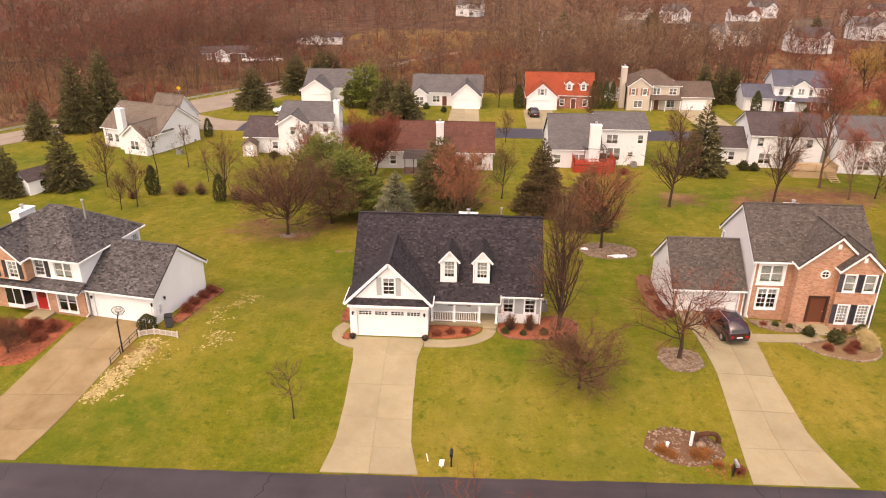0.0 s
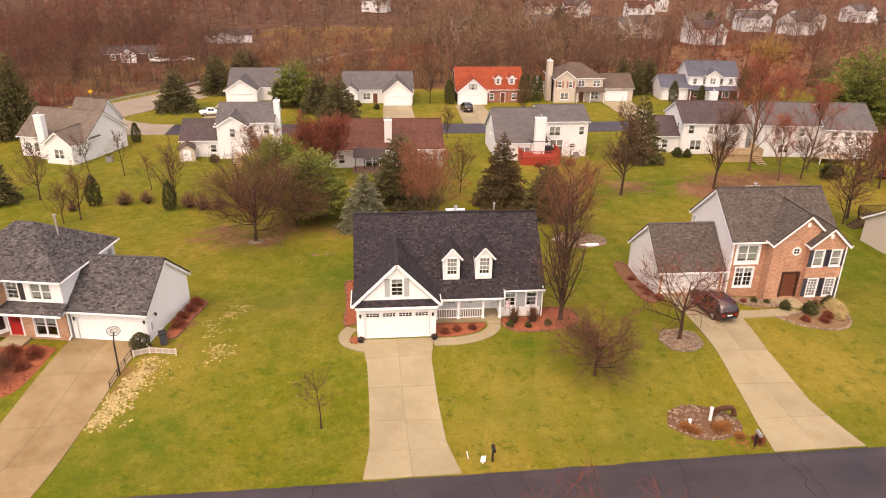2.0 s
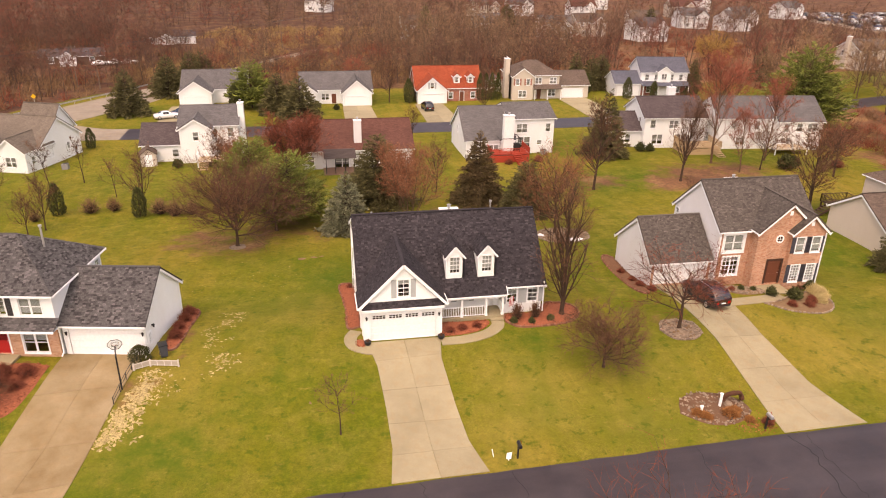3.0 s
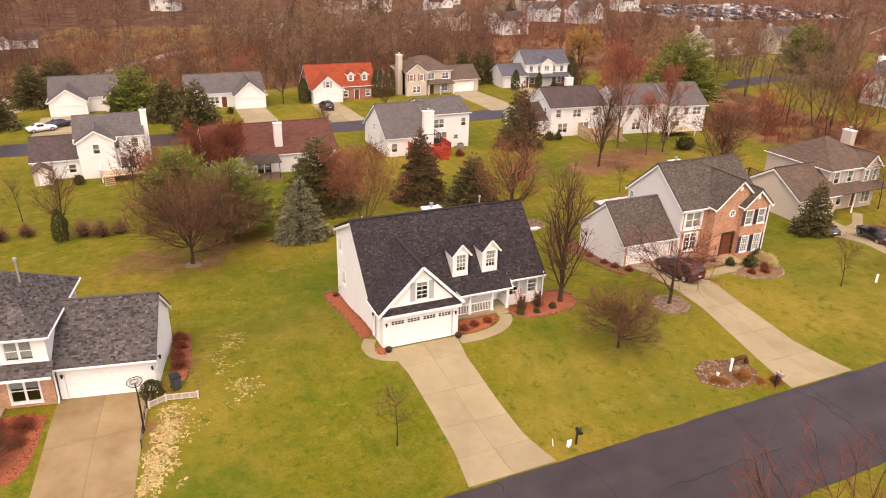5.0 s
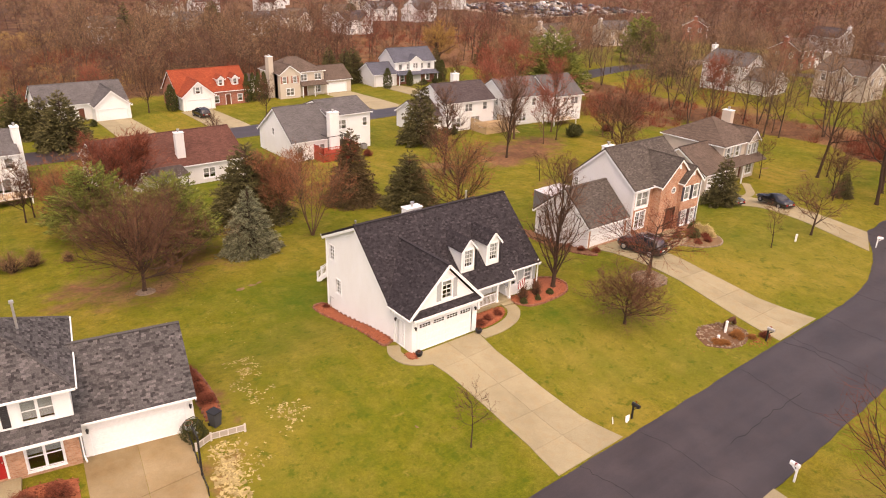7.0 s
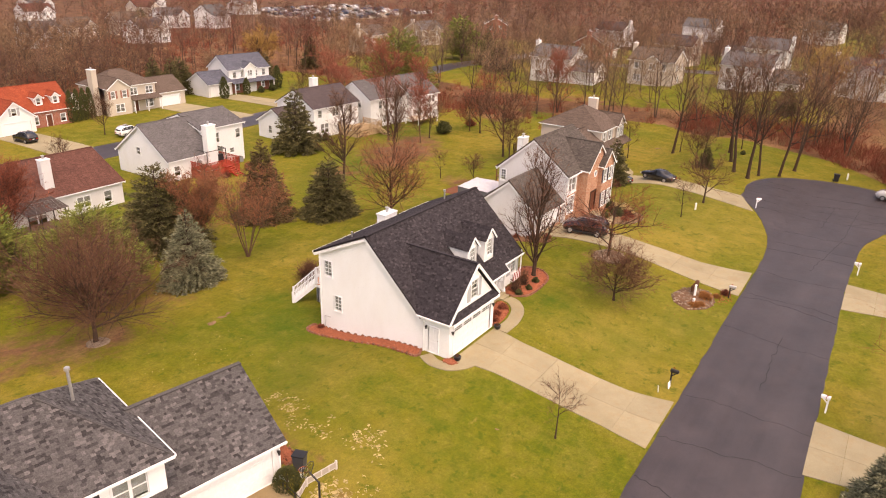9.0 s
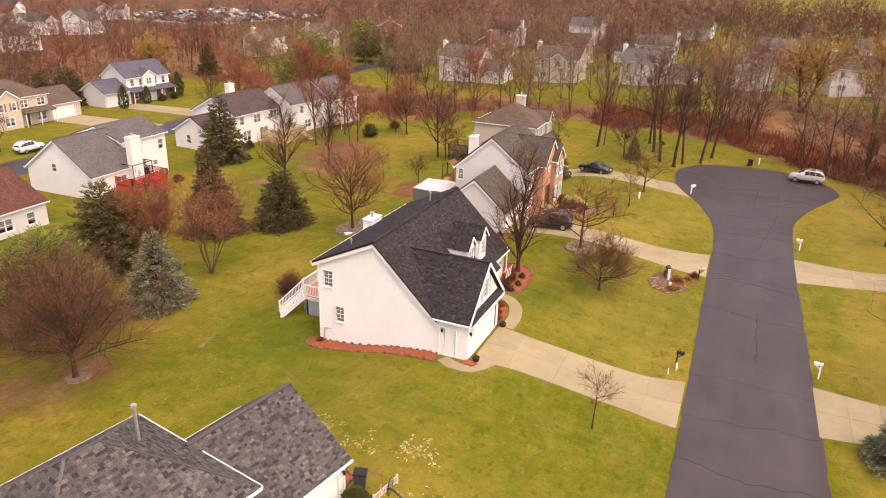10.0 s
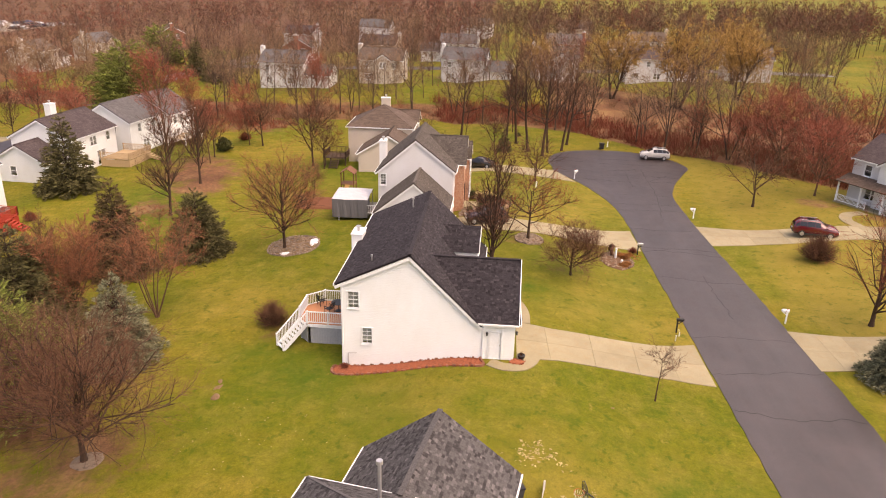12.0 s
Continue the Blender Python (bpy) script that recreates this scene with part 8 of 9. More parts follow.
strip("road", [[(150 + w, y) for w in np.linspace(-3.5, 3.5, 5)] for y in np.arange(-40, 127, 3.0)], 0.03, ASPHALT, "far asphalt street beyond the hedgerow", "road")


def ribbon(name, label, line, width, mat_, lift, category, kind="structure"):
    """A path of even width along a smooth line."""
    rows = []
    n = 24
    for i in range(n + 1):
        a, b = along(line, max(0, i / n - 0.02)), along(line, min(1, i / n + 0.02))
        p = along(line, i / n)
        d = Vector((b[0] - a[0], b[1] - a[1])).normalized()
        rows.append([(p[0] - d.y * w, p[1] + d.x * w) for w in np.linspace(width / 2, -width / 2, 4)])
    return strip(name, rows, lift, mat_, label, category, kind)


def curve(pts, n=20):
    """Points on a smooth line through the given ones."""
    P = [Vector((*p, 0)) for p in pts]
    P = [P[0] * 2 - P[1]] + P + [P[-1] * 2 - P[-2]]
    out = []
    for i in range(1, len(P) - 2):
        for k in range(n):
            t = k / n
            q = 0.5 * ((2 * P[i]) + (P[i + 1] - P[i - 1]) * t + (2 * P[i - 1] - 5 * P[i] + 4 * P[i + 1] - P[i + 2]) * t * t + (3 * P[i] - P[i - 1] - 3 * P[i + 1] + P[i + 2]) * t ** 3)
            out.append((q.x, q.y))
    return out + [pts[-1]]


ribbon("path", "curved concrete path from driveway to porch", curve([(-3.5, 45.85), (-1.6, 45.9), (0.1, 46.4), (1.15, 47.3), (1.45, 48.15)]), 1.0, CONCRETE, 0.05, "path")
ribbon("path", "curved concrete path from side door to driveway", curve([(-9.65, 48.3), (-10.15, 47.3), (-10.0, 46.2), (-9.2, 45.55), (-8.5, 45.3)]), 0.95, CONCRETE, 0.05, "path")
ribbon("path", "concrete path to the brick entrance", curve([(21.6, 48.6), (23.6, 48.9), (25.6, 49.3), (27.6, 49.9)]), 1.2, CONCRETE, 0.05, "path")
ribbon("path", "concrete path to the porch across the road", curve([(25.2, 8.6), (27.5, 8.9), (29.6, 7.9), (30.6, 5.6)]), 1.3, CONCRETE, 0.05, "path")
ribbon("path", "concrete path to the hip-roofed house", curve([(50.6, 56.0), (53.0, 56.8), (56.5, 59.5)]), 1.1, CONCRETE, 0.05, "path")


def bed(label, outline, mat_, seed, chip=0.05, n=0, edging=None, lift=0.05, name="garden_bed"):
    """A planting bed: a low mound inside a smooth outline, with loose chips or stones on it and an edging."""
    R = random.Random(seed)
    pts = curve(outline + [outline[0]], 8)[:-1]
    cx, cy = sum(p[0] for p in pts) / len(pts), sum(p[1] for p in pts) / len(pts)
    e = thing(name, label, "garden bed", cx, cy, ground_z(cx, cy), 0, "", "structure")
    o = e.location
    s = Shape()
    rings = (1.0, 0.97, 0.7, 0.35)
    for k, f in enumerate(rings):
        for x, y in pts:
            px, py = cx + (x - cx) * f, cy + (y - cy) * f
            s.v.append((px - o.x, py - o.y, ground_z(px, py) - o.z + (-0.03, lift, lift + .03, lift + .05)[k] + (R.uniform(-.015, .02) if k > 1 else 0)))
    m = len(pts)
    for k in range(3):
        for i in range(m):
            j = (i + 1) % m
            s.f.append((k * m + i, k * m + j, (k + 1) * m + j, (k + 1) * m + i))
    s.v.append((0, 0, lift + .06))
    for i in range(m):
        s.f.append((3 * m + i, 3 * m + (i + 1) % m, len(s.v) - 1))
    part("soil", s, mat_, e, smooth=True)
    if n:
        s = Shape()
        for _ in range(n):
            i = R.randrange(m)
            f = math.sqrt(R.uniform(0, 0.95))
            x, y = cx + (pts[i][0] - cx) * f + R.uniform(-.15, .15), cy + (pts[i][1] - cy) * f + R.uniform(-.15, .15)
            z = ground_z(x, y) - o.z + lift + .01
            a = R.uniform(0, 6.3)
            l, w, h = chip * R.uniform(.7, 1.5), chip * R.uniform(.4, .9), chip * R.uniform(.3, .8)
            c, q = math.cos(a), math.sin(a)
            b = [(x - o.x + u * c - v * q, y - o.y + u * q + v * c, z) for u, v in ((-l, -w), (l, -w * .7), (l * .8, w), (-l * .7, w * .8))]
            t = [(p[0] * .8 + (x - o.x) * .2, p[1] * .8 + (y - o.y) * .2, z + h) for p in b]
            s.hexa(b, t)
        tagged(part("chips", s, mat_ if chip < 0.09 else STONE, e), kind="stuff")
    if edging:
        k = 0
        while k < m:
            p, q = pts[k], pts[(k + 1) % m]
            L = math.dist(p, q)
            x, y = p
            sz = R.uniform(0.09, 0.16)
            st = Shape()
            a = math.atan2(q[1] - p[1], q[0] - p[0]) + R.uniform(-.2, .2)
            c, w = math.cos(a), math.sin(a)
            h = R.uniform(.07, .13)
            b = [(u * c - v * w, u * w + v * c, -.04) for u, v in ((-sz, -.07), (sz, -.08), (sz * .9, .07), (-sz * .9, .08))]
            t = [(u * .8, v * .8, h) for u, v, _ in b]
            st.hexa(b, t)
            ob = part("edging_stone", st, edging, e)
            ob.location = (x - o.x, y - o.y, ground_z(x, y) - o.z + .02)
            k += max(1, int(0.24 / max(L, 1e-3)))
    return e


EDGE = mottled("dull_red_edging_block", (0.16, 0.07, 0.045), (0.26, 0.13, 0.09), 3.0, 0.9, 0.1, 0.3, 20.0, obj_rand=0.3)
EDGE_GREY = mottled("grey_edging_stone", (0.17, 0.13, 0.095), (0.3, 0.24, 0.185), 3.0, 0.9, 0.1, 0.3, 20.0, obj_rand=0.3)
bed("red mulch bed along the white side wall", [(-9.25, 48.9), (-10.25, 48.9), (-10.2, 52.0), (-10.35, 56.0), (-10.5, 58.6), (-9.6, 59.0), (-9.25, 58.0), (-9.25, 53.0)], MULCH, 1, .045, 950, EDGE)
bed("small red mulch bed at the garage corner", [(-9.7, 46.9), (-9.75, 46.2), (-9.3, 45.95), (-9.0, 46.4), (-9.25, 46.9)], MULCH, 2, .045, 152)
bed("red mulch bed in front of the porch", [(-3.2, 46.6), (-2.0, 46.55), (-0.5, 46.9), (0.45, 47.6), (0.7, 48.4), (-1.2, 48.5), (-3.2, 48.5)], MULCH, 3, .045, 570)
bed("red mulch bed with shrubs under the windows", [(2.1, 47.9), (3.0, 47.0), (5.2, 46.9), (7.2, 47.3), (8.3, 48.6), (7.9, 50.2), (6.4, 50.8), (5.45, 50.0), (5.3, 49.1), (2.3, 49.1)], MULCH, 4, .045, 950, EDGE)
bed("wide red mulch bed with barberries beside the brick front", [(-30.75, 46.6), (-31.15, 43.6), (-32.0, 41.6), (-34.2, 41.2), (-37.0, 42.2), (-38.2, 45.0), (-36.8, 46.6), (-34.4, 47.2), (-32.4, 47.2)], MULCH, 5, .05, 1500)
bed("red mulch bed along the garage side wall", [(-23.55, 47.4), (-22.6, 47.8), (-22.1, 51.0), (-21.9, 54.4), (-22.6, 54.9), (-23.2, 51.0)], MULCH, 6, .045, 570, EDGE)
bed("ring of pale field stones round a tree", [(13.7, 45.0), (14.3, 43.8), (15.7, 43.6), (16.7, 44.3), (16.6, 45.6), (15.3, 46.2), (14.2, 46.0)], DIRT, 7, .13, 330, EDGE_GREY)
bed("oval bed of pale stones round a back-yard tree", [(11.0, 68.6), (12.0, 66.6), (14.2, 66.0), (16.4, 67.0), (16.8, 69.4), (14.8, 71.0), (12.2, 70.6)], DIRT, 8, .13, 420, EDGE_GREY)
bed("river stone bed against the brick wall", [(22.9, 50.9), (24.2, 50.2), (26.4, 50.6), (26.6, 51.8), (25.0, 52.3), (22.8, 52.3)], DIRT, 9, .12, 260)
bed("planting bed with dry shrubs at the brick bay", [(25.0, 48.4), (26.6, 47.0), (29.2, 46.6), (31.2, 47.8), (31.9, 50.4), (30.2, 50.6), (28.6, 50.0), (26.8, 48.9)], DIRT, 10, .06, 220, EDGE_GREY)
bed("red mulch bed edged with bricks beside the garage", [(16.55, 53.2), (15.6, 51.2), (15.0, 52.5), (15.2, 56.0), (15.3, 60.0), (15.8, 61.6), (16.6, 61.0), (16.55, 57.0)], mottled("faded_brown_mulch", (0.12, 0.06, 0.035), (0.2, 0.11, 0.065), 2.0, 0.95, 0.1, 0.5, 20.0), 11, .05, 300, EDGE)
DIRT_DARK = mottled("damp_bare_soil", (0.085, 0.045, 0.028), (0.17, 0.1, 0.06), 1.5, 0.95, 0.1, 0.5, 14.0)
bed("bare soil island bed with driftwood and dry shrubs", [(10.9, 36.2), (11.6, 37.6), (13.4, 38.0), (15.4, 37.2), (15.9, 35.8), (14.4, 34.8), (12.4, 34.9)], DIRT_DARK, 12, .09, 260)
bed("small stone ring round the base of a bare tree", [(-21.2, 70.6), (-20.9, 69.9), (-20.0, 69.8), (-19.5, 70.5), (-19.8, 71.4), (-20.7, 71.5)], STONE, 13, .07, 60)
mottled("brown_leaf_mulch", (0.13, 0.05, 0.03), (0.21, 0.09, 0.05), 1.0, 0.95, 0.1, 0.4, 12.0)
bed("playground pit of red chips", [(27.0, 67.0), (31.5, 66.6), (32.5, 71.4), (27.8, 72.2)], bpy.data.materials["brown_leaf_mulch"], 16, .06, 150)

bed("small bare worn patch in the lawn", [(-14.2, 65.6), (-13.9, 65.45), (-13.5, 65.6), (-13.4, 65.9), (-13.8, 66.0), (-14.1, 65.9)], DIRT, 18, .04, 20, lift=.02)
SNOW = mottled("last_melting_snow", (0.62, 0.62, 0.64), (0.78, 0.78, 0.8), 3.0, 0.6, 0.3, 0.3, 20.0)
bed("thin patch of melting snow on the stones", [(13.6, 66.6), (14.6, 66.2), (15.6, 66.5), (15.5, 67.1), (14.4, 67.0)], SNOW, 19, lift=.14, name="snow_patch")
bed("small patch of melting snow on the stones", [(11.2, 68.9), (11.6, 68.3), (12.0, 68.6), (11.7, 69.3)], SNOW, 20, lift=.14, name="snow_patch")


# ---- cars ----
SUV = [(-2.3, .5, .86, .9, .72, .6), (-2.26, .38, 1.0, 1.08, .86, .72), (-2.1, .3, 1.08, 1.3, .91, .72), (-1.72, .27, 1.12, 1.62, .94, .7), (-1.0, .25, 1.11, 1.73, .95, .7), (-0.2, .25, 1.09, 1.74, .95, .7), (0.35, .25, 1.08, 1.62, .95, .68), (1.15, .25, 1.06, 1.16, .95, .78), (1.7, .27, 1.0, 1.09, .93, .76), (2.05, .3, .92, 1.0, .89, .7), (2.24, .38, .78, .86, .8, .6), (2.3, .46, .64, .7, .7, .5)]
SEDAN = [(-2.35, .44, .76, .8, .66, .54), (-2.28, .34, .86, .92, .78, .62), (-1.95, .28, .9, .98, .86, .66), (-1.5, .25, .92, 1.06, .88, .66), (-0.85, .24, .92, 1.38, .9, .58), (-0.2, .24, .91, 1.44, .9, .6), (0.3, .24, .9, 1.38, .9, .6), (1.0, .24, .88, .97, .9, .7), (1.6, .26, .84, .9, .88, .68), (2.05, .3, .76, .82, .83, .62), (2.28, .36, .66, .7, .74, .54), (2.34, .44, .56, .6, .62, .46)]


def car(label, x, y, z, rz, paint, prof=SUV, cabin=(2, 7), group=""):
    """A parked car: lofted body, glass, wheels, lamps, bumpers and mirrors; its nose along +x."""
    c = thing("car", label, "car", x, y, z, rz, group)
    s = Shape()
    n = 8
    for X, zb, zm, zr_, w, wr in prof:
        s.v += [(X, -w * .9, zb), (X, -w, (zb + zm) / 2), (X, -w * .98, zm), (X, -wr, zr_), (X, wr, zr_), (X, w * .98, zm), (X, w, (zb + zm) / 2), (X, w * .9, zb)]
    for i in range(len(prof) - 1):
        for k in range(n):
            j = (k + 1) % n
            s.f.append((i * n + k, i * n + j, (i + 1) * n + j, (i + 1) * n + k))
    s.f += [tuple(range(n))[::-1], tuple((len(prof) - 1) * n + k for k in range(n))]
    part("body", s, paint, c, smooth=True)
    a, b = cabin
    for e in (-1, 1):
        for i in range(a, b - 1):
            p, q = prof[i], prof[i + 1]
            f = lambda P, t: Vector((P[0], e * (P[4] * .98 * (1 - t) + P[5] * t) * 1.012, P[2] * (1 - t) + P[3] * t))
            g = [f(p, .07), f(q, .07), f(q, .9), f(p, .9)]
            m = sum(g, Vector()) / 4
            g = [m + (v - m) * .95 for v in g]
            nn = Vector((0, e * .012, 0))
            part("side_window", Shape().hexa(g, [v + nn for v in g]), CAR_GLASS, c)
    for i, j in ((b - 1, b), (a - 1, a)):
        p, q = prof[i], prof[j]
        g = [Vector((p[0], -p[5], p[3])), Vector((q[0], -q[5], q[3])), Vector((q[0], q[5], q[3])), Vector((p[0], p[5], p[3]))]
        m = sum(g, Vector()) / 4
        up = (g[1] - g[0]).cross(g[2] - g[0]).normalized()
        up = up if up.z > 0 else -up
        g = [m + (v - m) * .86 + up * .004 for v in g]
        part("windscreen" if i == b - 1 else "rear_window", Shape().hexa(g, [v + up * .012 for v in g]), CAR_GLASS, c)
    L0, L1 = prof[0][0], prof[-1][0]
    for X in (L0 + .9, L1 - .88):
        for e in (-1, 1):
            w = prof[5][4]
            t = part("wheel", Shape().tube((X, e * (w - .2), .34), (X, e * (w + .012), .34), .34, .34, 16), TYRE, c)
            part("rim", Shape().tube((X, e * (w + .013), .34), (X, e * (w + .024), .34), .22, .2, 10), RIM, t)
    for e in (-1, 1):
        q = prof[0]
        part("tail_lamp", Shape().box(L0 - .015, L0 + .12, e * q[4] * .78 - .12, e * q[4] * .78 + .12, q[2] - .22, q[2] - .02), LAMP_RED, c)
        q = prof[-2]
        part("headlamp", Shape().box(q[0] - .1, q[0] + .06, e * q[4] * .82 - .13, e * q[4] * .82 + .13, q[2] - .16, q[2] - .03), LAMP_CLEAR, c)
        q = prof[b]
        part("mirror", Shape().box(q[0] - .3, q[0] - .14, e * 1.0 - .09, e * 1.0 + .09, q[2], q[2] + .13), paint, c)
    part("bumper", Shape().box(L0 - .04, L0 + .1, -.72, .72, .42, .56), TYRE, c)
    part("plate", Shape().box(L0 - .03, L0 - .012, -.22, .22, .66, .76), TRIM, c, "plain pale plate")
    if prof is SUV:
        c.scale = (0.98, 1.0, 1.02)
        for e in (-1, 1):
            part("roof_rail", Shape().beam((-1.6, e * .62, 1.7), (.1, e * .62, 1.77), .045, .05), RIM, c)
            part("sill", Shape().box(-1.05, 1.05, e * .955 - .02, e * .955 + .02, .26, .44), TYRE, c, "dark plastic sill")
        part("sunroof", Shape().box(-.95, -.25, -.42, .42, 1.735, 1.748), CAR_GLASS, c)
    return c


def car_paint(name, c):
    m = plain(name, c, 0.25, 0.5, 0.0, 0.8)
    return m


P_BLACK, P_SILVER, P_RED, P_WHITE = car_paint("black_car_paint", (0.012, 0.01, 0.011)), car_paint("silver_car_paint", (0.45, 0.445, 0.43)), car_paint("dark_red_car_paint", (0.1, 0.005, 0.011)), car_paint("white_car_paint", (0.75, 0.75, 0.74))
gz = lambda x, y: ground_z(x, y) + 0.045
car("dark maroon-black SUV parked on the concrete driveway", 19.75, 49.3, gz(19.7, 49.3), 99, car_paint("maroon_black_car_paint", (0.03, 0.01, 0.014)))
car("black sedan parked on the driveway by the circle", 48.0, 51.0, gz(48, 51), 74, P_BLACK, SEDAN, (4, 7))
car("dark grey car beside the young spruce", 46.2, 56.3, gz(46, 56), 80, car_paint("grey_car_paint", (0.06, 0.065, 0.075)), SEDAN, (4, 7))
car("silver SUV parked on the turning circle", 59.6, 23.9, gz(59.6, 23.9), 86, P_SILVER)
car("dark red SUV parked across the road", 22.7, 14.3, gz(22.7, 14.3), 258, P_RED)
car("white pickup-like SUV parked on the back street", 24.2, 134.2, gz(24, 134), 5, P_WHITE)
car("dark SUV in front of the red-roofed house", 11.3, 143.0, gz(11, 143), 95, P_BLACK)
car("white car parked on a far driveway", -38.9, 140.4, gz(-39, 140), 20, P_WHITE, SEDAN, (4, 7))
car("dark blue car parked on a far driveway", -36.2, 143.2, gz(-36, 143), 30, car_paint("dark_blue_car_paint", (0.012, 0.018, 0.05)), SEDAN, (4, 7))
car("red old car beside the roadside house", -66.0, 244.0, gz(-66, 244), 10, car_paint("bright_red_car_paint", (0.4, 0.02, 0.015)), SEDAN, (4, 7))
for i, (x, y) in enumerate(((-68.0, 212.0), (-64.5, 213.0), (-61.0, 214.0))):
    car("pale car parked by the roadside house", x, y, gz(x, y), 15, P_WHITE, SEDAN, (4, 7), "roadside cars")


# ---- small things by the road ----
def mailbox(label, x, y, rz, post_mat, box_mat, h=1.05):
    m = thing("mailbox", label, "mailbox", x, y, ground_z(x, y), rz)
    part("post", Shape().box(-.05, .05, -.05, .05, -.2, h).beam((0, .02, h - .35), (0, -.32, h - .06), .06, .06).box(-.05, .05, -.4, .1, h - .05, h), post_mat, m)
    s = Shape()
    prof = [(-.1, 0), (.1, 0), (.1, .13)] + [(.1 * math.cos(a), .13 + .1 * math.sin(a)) for a in np.linspace(.3, math.pi - .3, 6)] + [(-.1, .13)]
    s.hexa([(px, -.45, h + pz) for px, pz in prof], [(px, .1, h + pz) for px, pz in prof])
    b = part("box", s, box_mat, m)
    part("flap", Shape().box(-.085, .085, -.462, -.451, h + .01, h + .19), box_mat, b)
    part("flag", Shape().box(.101, .112, -.15, -.12, h + .05, h + .3).box(.101, .112, -.15, -.03, h + .24, h + .3), LAMP_RED, b, "small red signal flag")
    return m


mailbox("black mailbox on a dark post at the road edge", -0.95, 33.85, 0, BLACK, BLACK)
mailbox("grey metal mailbox on a dark post among dry stems", 15.75, 34.0, 0, BLACK, METAL)
mailbox("white mailbox on a white post at the road edge", 1.9, 24.55, 180, TRIM, TRIM)
mailbox("white mailbox on a white post across the road", 29.0, 25.3, 180, TRIM, TRIM)
mailbox("white mailbox on a white post by the circle", 44.3, 37.7, 30, TRIM, TRIM)
nb = thing("yard_sign", "small tilted white yard sign on a short stake", "yard sign", -1.55, 33.75, ground_z(-1.5, 33.7))
part("plate", Shape().hexa([(-.16, -.02, .12), (.14, -.06, .16), (.14, -.03, .16), (-.16, .01, .12)], [(-.1, .06, .5), (.2, .02, .54), (.2, .05, .54), (-.1, .09, .5)]), TRIM, nb)
part("stake", Shape().box(-.03, .03, -.03, .03, -.1, .22), TRIM, nb)
mk = thing("marker_stake", "thin white leaning marker stake in the lawn", "stake", -2.35, 34.2, ground_z(-2.3, 34.2))
part("stake", Shape().beam((0, 0, -.1), (-.12, .03, .55), .05, .05), TRIM, mk)
for x, y, z0, h, l in ((13.9, 36.45, 0, 1.0, "short white post in the soil island bed"), (12.35, 36.1, 0, .45, "small white stub post in the soil bed"), (38.0, 43.2, 0, .7, "pale hydrant-like post on the lawn"), (66.9, 30.2, 0, .8, "white utility pedestal by the turning circle")):
    p = thing("post", l, "post", x, y, ground_z(x, y))
    part("shaft", Shape().tube((0, 0, -.1), (0, 0, h + .05), .1, .1, 10), TRIM, p)
    part("cap", Shape().lathe([(.12, h + .05), (.12, h + .1), (.03, h + .15)], 10), TRIM, p)
dw = thing("driftwood", "curved dark brown log arching in the soil bed", "log", 15.0, 36.7, ground_z(15, 36.7))
s = Shape()
arc = [(math.cos(a) * .72, .1 * math.sin(a * 3), .1 + math.sin(a) * .8) for a in np.linspace(.1, math.pi * .95, 12)]
for i, p in enumerate(arc):
    q = Vector(arc[min(i + 1, 11)]) - Vector(arc[max(i - 1, 0)])
    q.normalize()
    e1 = q.cross(Vector((0, 1, 0))).normalized()
    e2 = q.cross(e1)
    r = .16 * (1 + .15 * math.sin(i * 2.3))
    s.v += [tuple(Vector(p) + (e1 * math.cos(k * math.pi / 4) + e2 * math.sin(k * math.pi / 4)) * r) for k in range(8)]
s.f = [(i * 8 + k, i * 8 + (k + 1) % 8, i * 8 + 8 + (k + 1) % 8, i * 8 + 8 + k) for i in range(11) for k in range(8)] + [tuple(range(8))[::-1], tuple(88 + k for k in range(8))]
part("log", s, mottled("dark_wet_wood", (.05, .02, .012), (.1, .045, .025), 4, .8, .2, .4, 30), dw)
rk = thing("boulder", "tan boulder beside the log", "rock", 14.55, 36.5, ground_z(14.5, 36.5))
part("stone", Shape().lathe([(.28, -.05), (.33, .1), (.25, .26), (.1, .34)], 8), STONE, rk)
for x, y, rz in ((65.0, 31.4, 10),):
    b = thing("wheeled_bin", "dark wheeled refuse bin beside the turning circle", "bin", x, y, ground_z(x, y), rz, "roadside bins")
    part("body", Shape().hexa([(-.25, -.28, .05), (.25, -.28, .05), (.25, .28, .05), (-.25, .28, .05)], [(-.3, -.35, 1.0), (.3, -.35, 1.0), (.3, .35, 1.0), (-.3, .35, 1.0)]), BLACK, b)
    part("lid", Shape().box(-.32, .32, -.38, .38, 1.0, 1.07), BLACK, b)
    for e in (-1, 1):
        part("wheel", Shape().tube((e * .24, .3, .12), (e * .3, .3, .12), .12, .12, 10), TYRE, b)

# ---- beside the west driveway ----
hp = thing("basketball_hoop", "black pole basketball hoop with grey fan backboard", "basketball hoop", -25.4, 43.25, ground_z(-25.4, 43.2), -80)
part("pole", Shape().tube((0, 0, -.2), (0, 0, 2.6), .06, .055, 8).tube((0, 0, 2.55), (-.55, .0, 3.0), .045, .045, 6), BLACK, hp)
prof = [(.2 * s_, 0) for s_ in (-1, 1)] + [(.45, .3), (.42, .5), (.2, .68), (-.2, .68), (-.42, .5), (-.45, .3)]
bb = part("backboard", Shape().pipe([(-.58, y, 2.75 + z) for y, z in prof + prof[:1]], .025, 5), BLACK, hp, "dark fan-shaped backboard frame")
part("pane", Shape().hexa([(-.585, y, 2.75 + z) for y, z in prof], [(-.575, y, 2.75 + z) for y, z in prof]), GLASS, bb)
